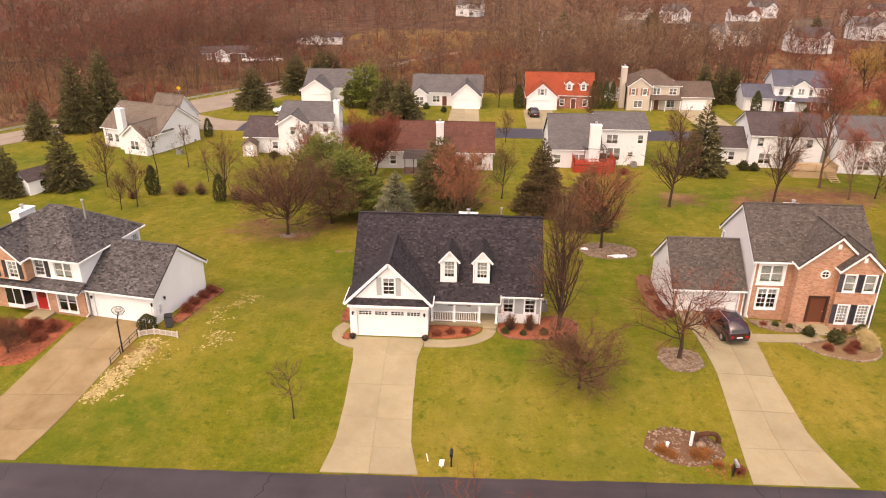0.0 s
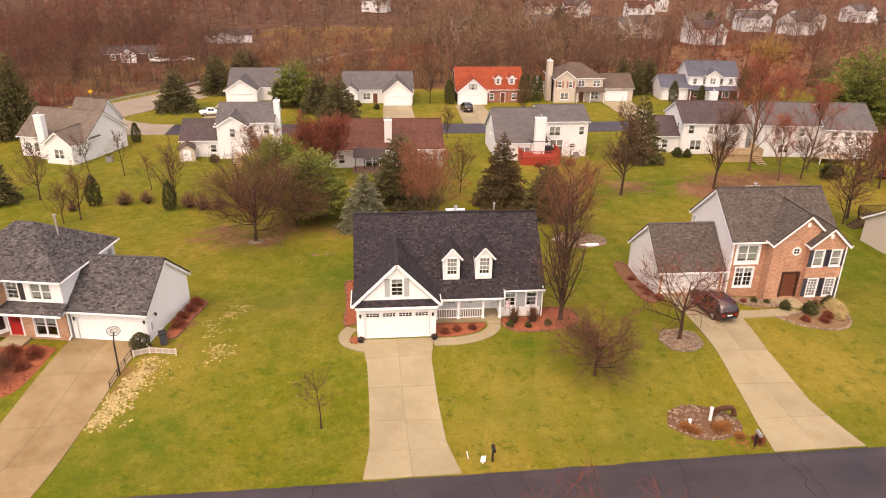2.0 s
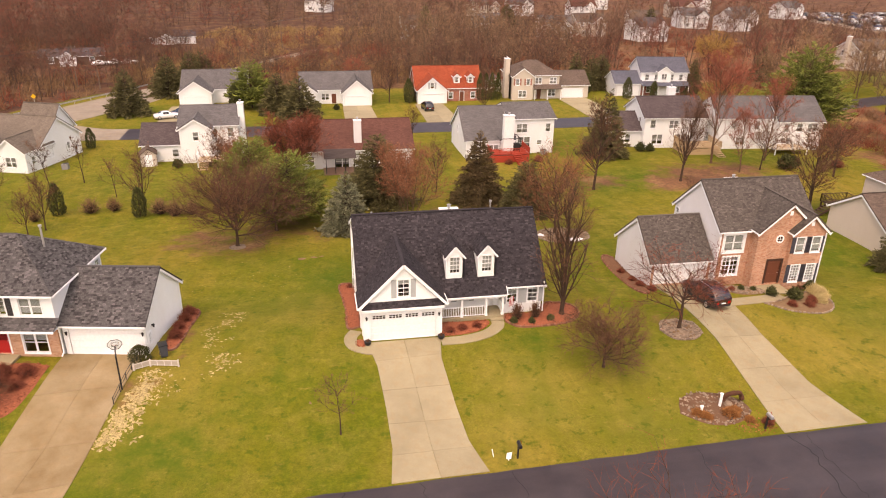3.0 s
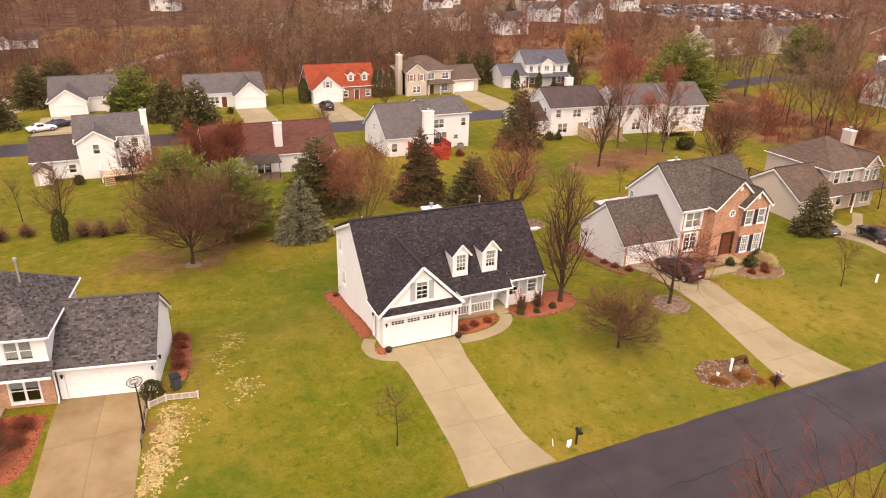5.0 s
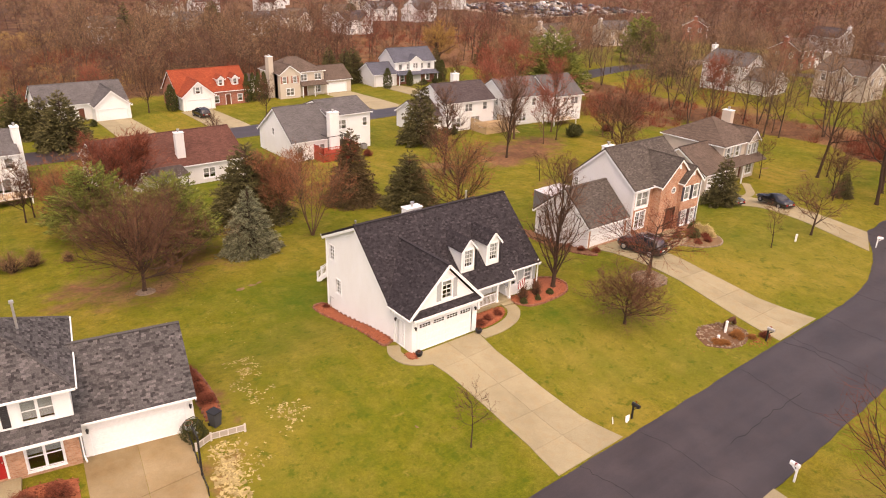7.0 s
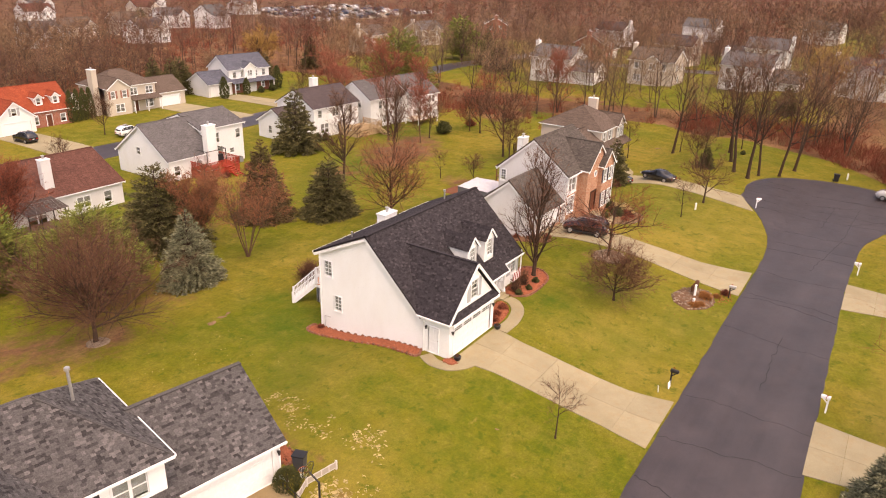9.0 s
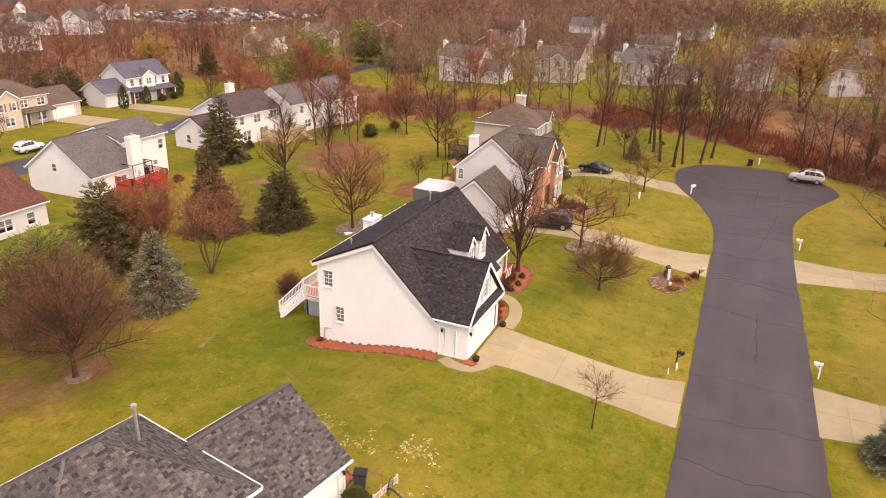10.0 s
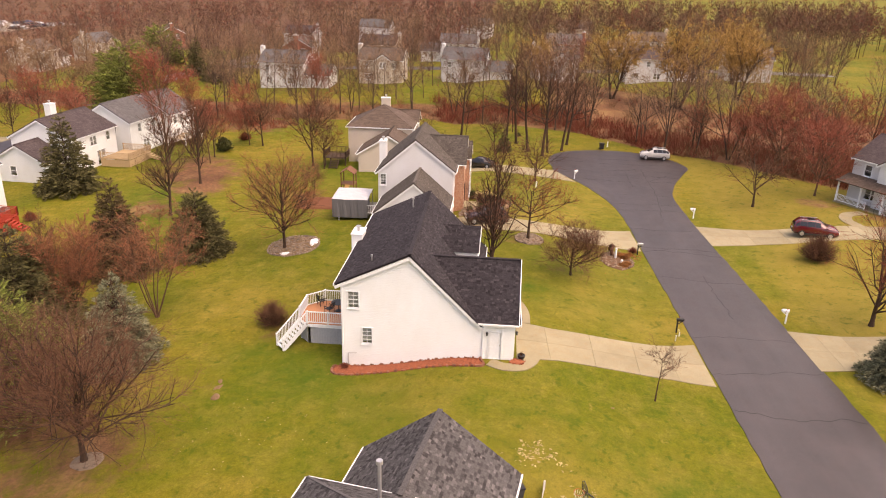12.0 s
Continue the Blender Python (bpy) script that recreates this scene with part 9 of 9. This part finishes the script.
part("target_square", Shape().pipe([(-.6, y, z) for y, z in ((-.2, 2.98), (.2, 2.98), (.2, 3.25), (-.2, 3.25), (-.2, 2.98))], .018, 4), BLACK, bb)
s = Shape()
s.pipe([(-.84 + .23 * math.cos(2 * math.pi * i / 14), .23 * math.sin(2 * math.pi * i / 14), 3.0) for i in range(15)], .012, 5)
rim_ob = part("rim", s, plain("orange_rim", (.4, .08, .02), .5), hp)
s = Shape()
for i in range(12):
    a = 2 * math.pi * i / 12
    s.tube((-.84 + .22 * math.cos(a), .22 * math.sin(a), 2.99), (-.84 + .13 * math.cos(a + .3), .13 * math.sin(a + .3), 2.6), .006, .006, 3)
part("net", s, TRIM, rim_ob)
FENCE_WHITE = plain("weathered_white_vinyl", (.5, .47, .43), .6)
FENCE_MESH = plain("grey_fence_mesh", (.33, .3, .25), .7)
fc = thing("fence", "low white vinyl fence with grey mesh panels", "fence", -23.6, 45.4, ground_z(-23.6, 45.4))
o = fc.location
fp = [(-25.0, 45.15), (-24.0, 45.55), (-22.1, 45.25)]
for x, y in fp:
    part("post", Shape().box(x - o.x - .05, x - o.x + .05, y - o.y - .05, y - o.y + .05, ground_z(x, y) - o.z - .1, ground_z(x, y) - o.z + .55), FENCE_WHITE, fc)
for a, b in zip(fp, fp[1:]):
    za, zb = ground_z(*a) - o.z, ground_z(*b) - o.z
    for h in (.1, .47):
        part("rail", Shape().beam((a[0] - o.x, a[1] - o.y, za + h), (b[0] - o.x, b[1] - o.y, zb + h), .03, .05), FENCE_WHITE, fc)
    part("panel", Shape().beam((a[0] - o.x, a[1] - o.y, za + .28), (b[0] - o.x, b[1] - o.y, zb + .28), .012, .34), FENCE_MESH, fc, "grey wire mesh infill")
    n = int(math.dist(a, b) / .42)
    for i in range(1, n):
        x, y = lerp2(a, b, i / n)
        z = ground_z(x, y) - o.z
        part("picket", Shape().box(x - o.x - .03, x - o.x + .03, y - o.y - .012, y - o.y + .012, z + .05, z + .5), FENCE_WHITE, fc)
rl = thing("rail_fence", "low dark metal rail along the driveway edge", "railing", -25.2, 44.6, ground_z(-25.2, 44.6))
o = rl.location
q = [(-25.0, 46.2), (-25.15, 45.2), (-25.3, 44.2), (-25.45, 43.0), (-25.6, 41.8)]
for x, y in q:
    part("post", Shape().box(x - o.x - .025, x - o.x + .025, y - o.y - .025, y - o.y + .025, ground_z(x, y) - o.z - .1, ground_z(x, y) - o.z + .6), BLACK, rl)
for a, b in zip(q, q[1:]):
    for h in (.3, .57):
        part("rail", Shape().beam((a[0] - o.x, a[1] - o.y, ground_z(*a) - o.z + h), (b[0] - o.x, b[1] - o.y, ground_z(*b) - o.z + h), .03, .03), BLACK, rl)
tb = thing("refuse_bin", "dark grey wheeled refuse bin by the garage wall", "bin", -23.3, 46.7, ground_z(-23.3, 46.7), 20)
part("body", Shape().hexa([(-.22, -.25, .05), (.22, -.25, .05), (.22, .25, .05), (-.22, .25, .05)], [(-.28, -.32, .95), (.28, -.32, .95), (.28, .32, .95), (-.28, .32, .95)]), plain("slate_grey_plastic", (.05, .055, .065), .5), tb)
part("lid", Shape().box(-.3, .3, -.35, .35, .95, 1.02), BLACK, tb)
for e in (-1, 1):
    part("wheel", Shape().tube((e * .2, .27, .1), (e * .26, .27, .1), .1, .1, 10), TYRE, tb)

# ---- by the white house ----
for x, y in ((-8.95, 46.15), (-3.45, 46.2)):
    p = thing("planter", "dark round planter pot with dry stems by the garage", "planter", x, y, ground_z(x, y) + .05, 0, "garage planters")
    part("pot", Shape().lathe([(.16, 0), (.24, .12), (.27, .3), (.22, .32), (.2, .26)], 14), BLACK, p)
    v, q_, t, qt, tt = bush_growth(70, .3, .22, 40, 0, .006)
    v = v + np.array([0, 0, .26])
    part("stalk", mesh_from("stems", v, q_, t, [TWIG_BROWN]), None, p)
fl = thing("flag", "small red and white striped flag on a porch pole", "flag", 2.1, 48.3, 1.6)
part("pole", Shape().tube((0, 0, 0), (.35, -.75, .75), .015, .012, 6), TRIM, fl)
for i in range(7):
    s = Shape()
    t0, t1 = i / 7, (i + 1) / 7
    A = Vector((.12, -.26, .26)).lerp(Vector((.33, -.71, .71)), t0)
    B = Vector((.12, -.26, .26)).lerp(Vector((.33, -.71, .71)), t1)
    d = Vector((.05, .1, -.85))
    off = Vector((.006, .003, 0))
    s.hexa([A, B, B + d, A + d], [A + off, B + off, B + d + off, A + d + off])
    part("stripe", s, LAMP_RED if i % 2 == 0 else TRIM, fl)


# ---- decks and yard things of the back houses ----
def simple_deck(label, x0, x1, y0, y1, h, floor_mat, rail_mat, sides="swe", rz=0, solid=False, steps=None):
    cx, cy = (x0 + x1) / 2, (y0 + y1) / 2
    g = ground_z(cx, cy)
    d = thing("deck", label, "deck", cx, cy, g, rz)
    w, l = (x1 - x0) / 2, (y1 - y0) / 2
    n = int(2 * l / .3)
    for i in range(n):
        part("deck_board", Shape().box(-w, w, -l + 2 * l * i / n, -l + 2 * l * (i + .95) / n, h - .05, h), floor_mat, d)
    for a in (-w + .1, w - .1):
        for b in (-l + .1, l - .1):
            part("deck_post", Shape().box(a - .07, a + .07, b - .07, b + .07, -.4, h - .05), rail_mat, d)
    C = {"s": [(-w, -l, h), (0, -l, h), (w, -l, h)], "e": [(w, -l, h), (w, l, h)], "w": [(-w, -l, h), (-w, l, h)], "n": [(-w, l, h), (w, l, h)]}
    for k in sides:
        railing(d, C[k], rail_mat, .95, .2 if not solid else .12)
        if solid:
            a, b = C[k][0], C[k][-1]
            part("skirt", Shape().beam((a[0], a[1], h * .45), (b[0], b[1], h * .45), .04, h * .9), rail_mat, d)
    if steps:
        (ax, ay), (bx, by) = steps
        stairs(d, (ax, ay, h), (bx, by, 0), 1.2, max(3, int(h / .18)), floor_mat)
    return d


simple_deck("red-stained raised deck behind the white house", 14.6, 20.6, 102.4, 106.6, 1.3, DECK_RED, DECK_RED, "swe", 0, True, ((1.0, -2.1), (1.4, -4.4)))
gr = thing("grill", "covered black barbecue grill on the red deck", "grill", 19.0, 104.8, ground_z(17.6, 104.5) + 1.3)
part("cover", Shape().hexa([(-.7, -.35, .02), (.7, -.35, .02), (.7, .35, .02), (-.7, .35, .02)], [(-.55, -.25, 1.15), (.55, -.25, 1.15), (.55, .25, 1.15), (-.55, .25, 1.15)]), BLACK, gr)
pg = thing("pergola", "thin dark canopy frame on the red deck", "pergola", 17.8, 105.0, ground_z(17.6, 104.5) + 1.3)
for x in (-1.6, 1.6):
    for y in (-1.3, 1.3):
        part("post", Shape().box(x - .04, x + .04, y - .04, y + .04, 0, 2.1), BLACK, pg)
for y in (-1.3, 1.3):
    part("beam", Shape().box(-1.65, 1.65, y - .04, y + .04, 2.1, 2.18), BLACK, pg)
for x in (-1.6, 1.6):
    part("beam", Shape().box(x - .04, x + .04, -1.25, 1.25, 2.1, 2.18), BLACK, pg)
simple_deck("natural wooden deck with stairs behind the white house", 47.0, 53.0, 102.6, 107.2, 1.2, WOOD_TAN, WOOD_TAN, "swe", -4, True, ((2.0, -2.2), (2.4, -4.6)))
simple_deck("dark brown wooden deck by the beige house", 49.5, 53.0, 70.8, 74.0, 1.2, plain("dark_brown_deck_wood", (.07, .04, .025), .8), bpy.data.materials["dark_brown_deck_wood"], "wnse", 0, False, ((-1.7, 0), (-3.6, 0)))
simple_deck("low deck with white railing behind the two-storey house", -29.0, -23.0, 106.0, 109.0, .9, WOOD_TAN, TRIM, "swe", 0, False, ((-2.0, -1.5), (-2.0, -3.2)))
simple_deck("white-railed back deck among the russet trees", 61.5, 67.0, 100.2, 103.6, 1.0, WOOD_TAN, TRIM, "swe", -6)
simple_deck("grey wooden back deck with white balusters", 22.6, 27.0, 61.9, 66.0, .9, plain("grey_deck_boards", (.22, .2, .18), .8), TRIM, "w", 2)
tent = thing("gazebo", "low gazebo draped in a pale grey tarpaulin", "gazebo", 24.6, 64.6, ground_z(24.6, 64.6) + .95, 2)
TARP, TARP_TOP = plain("grey_tarpaulin", (.13, .13, .14), .5), plain("pale_grey_canopy", (.5, .5, .52), .5)
for x in (-2.2, 2.2):
    for y in (-1.9, 1.9):
        part("pole", Shape().tube((x, y, 0), (x, y, 1.6), .04, .04, 6), METAL, tent)
s = Shape()
N = 8
for j in range(N + 1):
    for i in range(N + 1):
        u, v = i / N * 2 - 1, j / N * 2 - 1
        s.v.append((u * 2.3, v * 2.0, 1.62 + .32 * (1 - max(abs(u), abs(v))) + .03 * math.sin(i * 2.1 + j)))
s.f = [(j * (N + 1) + i, j * (N + 1) + i + 1, (j + 1) * (N + 1) + i + 1, (j + 1) * (N + 1) + i) for j in range(N) for i in range(N)]
cn = part("canopy", s, TARP_TOP, tent, "pale grey sagging canopy top")
cn.modifiers.new("thickness", 'SOLIDIFY').thickness = 0.03
for a, b in (((-2.25, -1.95), (-2.25, 1.95)), ((-2.25, 1.95), (2.25, 1.95)), ((-2.25, -1.95), (-.4, -1.95))):
    s = Shape()
    m = 14
    for i in range(m + 1):
        x, y = lerp2(a, b, i / m)
        w = .07 * math.sin(i * 1.9)
        s.v += [(x + w * (a[0] == b[0]), y + w * (a[1] == b[1]), -.5), (x, y, 1.6)]
    s.f = [(2 * i, 2 * i + 2, 2 * i + 3, 2 * i + 1) for i in range(m)]
    cu = part("curtain", s, TARP, tent, "dark grey tarpaulin side")
    cu.modifiers.new("thickness", 'SOLIDIFY').thickness = 0.02
ps = thing("playset", "brown wooden play tower with slatted roof", "playset", 35.0, 67.3, ground_z(35, 67.3))
PW = plain("brown_play_wood", (.16, .07, .035), .8)
for x in (-.8, .8):
    for y in (-.8, .8):
        part("post", Shape().box(x - .06, x + .06, y - .06, y + .06, -.1, 2.9), PW, ps)
part("platform", Shape().box(-.9, .9, -.9, .9, 1.3, 1.38), PW, ps)
for e in (-1, 1):
    part("roof", Shape().slab([(-1.0, e * 1.0, 2.75), (1.0, e * 1.0, 2.75), (1.0, 0, 3.4), (-1.0, 0, 3.4)], .05), PW, ps)
part("slide", Shape().slab([(-.9, -.3, 1.35), (-.9, .3, 1.35), (-2.9, .3, .1), (-2.9, -.3, .1)], .05), plain("yellowed_slide", (.35, .2, .06), .5), ps)
for i in range(6):
    part("rung", Shape().beam((.95 + .08 * i, -.4, 1.2 - .2 * i), (.95 + .08 * i, .4, 1.2 - .2 * i), .05, .05), PW, ps)
sp = thing("pergola", "dark wooden pergola with slatted top against the ranch house", "pergola", -8.4, 100.9, ground_z(-8.4, 100.9))
for x in (-2, -.7, .7, 2):
    part("post", Shape().box(x - .05, x + .05, -1.55, -1.45, -.3, 2.4), BLACK, sp)
for k in range(12):
    part("slat", Shape().beam((-2.3, -1.75 + k * .3, 2.42 + .04 * k), (2.3, -1.75 + k * .3, 2.42 + .04 * k), .13, .09), plain("grey_brown_slat_wood", (.09, .07, .065), .8) if k == 0 else bpy.data.materials["grey_brown_slat_wood"], sp)
part("floor", Shape().box(-2.4, 2.4, -2.2, 1.6, -.2, .12), plain("worn_brown_deck_boards", (.13, .075, .05), .8), sp, "worn brown wooden floor")


def shed(label, x, y, rz, w, l, h, wm, rm):
    d = thing("shed", label, "shed", x, y, ground_z(x, y), rz)
    b = part("body", Shape().box(-w, w, -l, l, -.2, h), wm, d)
    part("gable", Shape().hexa([(-w, -l, h), (w, -l, h), (w, l, h), (-w, l, h)], [(-.02, -l, h + w * .7), (.02, -l, h + w * .7), (.02, l, h + w * .7), (-.02, l, h + w * .7)]), wm, d)
    for e in (-1, 1):
        part("roof", Shape().slab([(e * (w + .2), -l - .2, h - .1), (e * (w + .2), l + .2, h - .1), (0, l + .2, h + w * .7 + .08), (0, -l - .2, h + w * .7 + .08)], .07), rm, d)
    dr = part("door", Shape().box(-.55, .55, -l - .04, -l - .005, 0, min(h - .1, 1.9)), TRIM, d)
    part("handle", Shape().box(.4, .44, -l - .07, -l - .04, .9, 1.05), BLACK, dr)
    part("side_window", Shape().box(w + .004, w + .03, -.4, .4, h * .45, h * .8), CAR_GLASS, d)


shed("white garden shed with dark roof beside spruces", -58.0, 86.4, -25, 1.5, 2.0, 2.0, WHITE_SIDING, FAR_DARK)
shed("small beige garden shed behind the house", -36.2, 108.8, 10, 1.1, 1.2, 1.9, TAN_SIDING, FAR_BROWN)
shed("white garden shed at the edge of the woods", 31.0, 165.0, 0, 1.8, 2.2, 2.3, WHITE_SIDING, FAR_GREY)
for x, y, l in ((-47.6, 108.0, "grey air conditioner beside the ranch house"), (24.3, 106.8, "dark air conditioner behind the white house"), (5.8, 52.5, "grey air conditioner by the white house")):
    a = thing("air_conditioner", l, "air conditioner", x, y, ground_z(x, y))
    part("case", Shape().box(-.42, .42, -.42, .42, -.1, .8), plain("grey_ac_case", (.2, .2, .2), .5) if "grey_ac_case" not in bpy.data.materials else bpy.data.materials["grey_ac_case"], a)
    part("fan_guard", Shape().lathe([(.34, .8), (.34, .84), (.05, .85)], 12), BLACK, a)

# ---- utility poles, wires, sign and guard rail along the west road ----
poles = [(-118, 128, 9.5), (-65.2, 179.5, 9.5), (-59.6, 176.6, 8.0), (-20, 238, 9.5), (8, 300, 10)]
tops = []
for x, y, h in poles:
    p = thing("utility_pole", "wooden utility pole with crossarm beside the road", "utility pole", x, y, ground_z(x, y), 35, "utility poles")
    part("pole", Shape().tube((0, 0, -.5), (0, 0, h), .15, .1, 8), BARK_PALE, p)
    part("crossarm", Shape().box(-1.1, 1.1, -.05, .05, h - .6, h - .48), BARK_PALE, p)
    for e in (-1, 0, 1):
        part("insulator", Shape().tube((e * .95, 0, h - .48), (e * .95, 0, h - .3), .05, .04, 6), METAL, p)
    tops.append((x, y, ground_z(x, y) + h - .4))
for i, j in ((0, 1), (1, 3), (3, 4)):
    for e in (-.9, 0, .9):
        w = thing("power_line", "thin sagging overhead power line", "cable", *tops[i], 0, "power lines")
        s = Shape()
        A, B = Vector(tops[i]), Vector(tops[j])
        side = Vector((.8, -.55, 0)) * e
        pts = [A.lerp(B, t / 12) - Vector((0, 0, 2.0 * (t / 12) * (1 - t / 12) * 2)) + side - A for t in range(13)]
        s.pipe(pts, .02, 4)
        part("wire", s, BLACK, w)
sg = thing("road_sign", "yellow diamond warning sign on a post", "road sign", -66.5, 155.0, ground_z(-66.5, 155), 20)
part("post", Shape().box(-.04, .04, -.03, .03, -.2, 2.4), METAL, sg)
part("plate", Shape().hexa([(0, -.04, 1.7), (.5, -.04, 2.2), (0, -.04, 2.7), (-.5, -.04, 2.2)], [(0, -.06, 1.7), (.5, -.06, 2.2), (0, -.06, 2.7), (-.5, -.06, 2.2)]), plain("yellow_sign_face", (.7, .4, .02), .5), sg)
gd = thing("guard_rail", "weathered steel guard rail along the road", "guard rail", -66, 148, ground_z(-66, 148))
o = gd.location
ys = list(np.arange(118, 182, 4.0))
for y0, y1 in zip(ys, ys[1:]):
    a, b = [(float(np.interp(y, *WEST_ROAD)) - 5.6, y) for y in (y0, y1)]
    A, B = [Vector((p[0] - o.x, p[1] - o.y, ground_z(*p) - o.z)) for p in (a, b)]
    part("post", Shape().box(A.x - .07, A.x + .07, A.y - .07, A.y + .07, A.z - .2, A.z + .75), METAL, gd)
    part("rail", Shape().beam(A + Vector((.1, 0, .6)), B + Vector((.1, 0, .6)), .06, .3), METAL, gd)

# ---- worn patches ----
R = random.Random(31)


def tufts(name, label, spots, mat_, h=0.05):
    """Low irregular mats of dead grass lying on the lawn."""
    s = Shape()
    for x, y, r in spots:
        n = R.randint(5, 8)
        lie, thin = R.uniform(0, 6.3), R.uniform(.25, .6)
        ring = []
        for i in range(n):
            u, w = r * R.uniform(.6, 1.3) * math.cos(2 * math.pi * i / n), r * thin * R.uniform(.5, 1.3) * math.sin(2 * math.pi * i / n)
            ring.append((x + u * math.cos(lie) - w * math.sin(lie), y + u * math.sin(lie) + w * math.cos(lie)))
        k = len(s.v)
        s.v += [(a, b, ground_z(a, b) + .004) for a, b in ring]
        s.v += [(x + (a - x) * .6, y + (b - y) * .6, ground_z(a, b) + h * R.uniform(.5, 1.0)) for a, b in ring]
        s.v.append((x, y, ground_z(x, y) + h))
        for i in range(n):
            j = (i + 1) % n
            s.f.append((k + i, k + j, k + n + j, k + n + i))
            s.f.append((k + n + i, k + n + j, k + 2 * n))
    return tagged(new(name, s.mesh(name, mat_)), label, "grass", "", "stuff")


sp_ = []
for _ in range(120):
    t = R.random()
    x, y = lerp2((-24.3, 44.4), (-26.0, 38.7), t)
    cx, cy = x + abs(R.gauss(0, .8)) + .1, y + R.uniform(-.5, .5)
    for _ in range(R.randint(4, 11)):
        sp_.append((cx + R.gauss(0, .2), cy + R.gauss(0, .22), R.uniform(.05, .19)))
for _ in range(70):
    t = R.random()
    cx, cy = R.gauss(-19.6 + .5 * math.sin(t * 9), .55), 44 + 10 * t
    for _ in range(R.randint(2, 7)):
        sp_.append((cx + R.gauss(0, .22), cy + R.gauss(0, .16), R.uniform(.04, .14)))
for _ in range(60):
    sp_.append((R.uniform(-24, -14), R.uniform(56, 66), R.uniform(.03, .08)))
for _ in range(22):
    cx, cy = R.gauss(-23.2, 1.0), R.gauss(43.4, .7)
    for _ in range(4):
        sp_.append((cx + R.gauss(0, .15), cy + R.gauss(0, .12), R.uniform(.03, .09)))
tufts("dry_grass", "pale straw patches of dead grass beside the driveway", sp_, DRY, .03)
tufts("bare_patch", "small bare soil patches in the lawn", [(-12.6, 66.0, .55), (-11.9, 66.2, .35), (-7.0, 36.4, .25), (-6.6, 36.6, .18), (-13.2, 40.5, .15), (66, 62, .9), (70, 58, .8), (-6.3, 34.6, .2)], DIRT, .03)
lv = [(R.gauss(15.6, .8), R.gauss(34.3, .35), R.uniform(.04, .1)) for _ in range(120)] + [(R.uniform(9, 18), R.uniform(34.4, 38.5), R.uniform(.03, .07)) for _ in range(40)]
tufts("fallen_leaves", "russet fallen leaves around the mailbox", lv, MULCH, .05)

# ---- cracks in the asphalt ----
s = Shape()
for cx in (-34, -27, -21, -12, -6, -1.5, 9.5, 16.0, 17.4, 24, 31, 34, 38, 45, 48, 52, 55, 57):
    x = cx
    y = road_south(cx) + .1
    w = .034 if cx in (16.0, -12, 31) else R.uniform(.01, .022)
    while y < road_north(cx) - .15:
        nx_, ny_ = x + R.uniform(-.22, .22), y + R.uniform(.2, .5)
        ny_ = min(ny_, road_north(cx) - .1)
        q = [(x - w, y), (x + w, y), (nx_ + w, ny_), (nx_ - w, ny_)]
        s.hexa([(a, b, ground_z(a, b) + .03) for a, b in q], [(a, b, ground_z(a, b) + .0395) for a, b in q])
        x, y = nx_, ny_
for x, y, x1, y1 in ((38.5, 27.7, 52.5, 27.2), (42.0, 30.2, 51.0, 29.8), (44.5, 28.0, 49.0, 24.2), (47.5, 30.0, 46.0, 27.4), (27.0, 29.2, 38.5, 27.7), (50.0, 33.5, 52.5, 27.2), (2.0, 28.6, 11.0, 28.9)):
    n, w = max(3, int(math.dist((x, y), (x1, y1)) / .5)), R.uniform(.016, .028)
    p = (x, y)
    for i in range(1, n + 1):
        k = lerp2((x, y), (x1, y1), i / n)
        k = (k[0] + R.uniform(-.1, .1), k[1] + R.uniform(-.14, .14))
        q = [(p[0] - w, p[1] - w), (p[0] + w, p[1] + w), (k[0] + w, k[1] + w), (k[0] - w, k[1] - w)]
        s.hexa([(a, b, ground_z(a, b) + .03) for a, b in q], [(a, b, ground_z(a, b) + .0395) for a, b in q])
        p = k
tagged(new("road_cracks", s.mesh("road_cracks", plain("dark_crack_sealant", (.018, .016, .016), .6))), "dark sealed cracks across the asphalt", "cracks", "", "stuff")

# ---- a far car park beyond the woods ----
s = Shape()
lot = strip("car_park", [[(x, y) for x in np.linspace(228, 330, 6)] for y in np.linspace(278, 362, 8)], .05, CONCRETE_PALE, "distant pale car park beyond the woods", "car park")
cp = [car_paint("far_car_paint_" + n_, c_) for n_, c_ in (("grey", (.3, .3, .32)), ("white", (.6, .6, .6)), ("silver", (.42, .42, .42)), ("blue", (.07, .09, .15)), ("black", (.05, .05, .05)))]
for k, m in enumerate(cp):
    s = Shape()
    for i in range(46):
        x, y = 232 + R.randrange(30) * 3.2, 282 + R.randrange(8) * 10
        b = [(x - .9, y - 2.2), (x + .9, y - 2.2), (x + .9, y + 2.2), (x - .9, y + 2.2)]
        z = ground_z(x, y) + .1
        s.hexa([(p, q, z + .2) for p, q in b], [(p, q, z + .9) for p, q in b])
        t = [(x + (p - x) * .8, y + (q - y) * .55) for p, q in b]
        s.hexa([(p, q, z + .9) for p, q in [(x + (p - x) * .95, y + (q - y) * .75) for p, q in b]], [(p, q, z + 1.5) for p, q in t])
    tagged(new("distant_cars", s.mesh("distant_cars", m)), "rows of distant parked cars beyond the woods", "cars", "", "stuff")
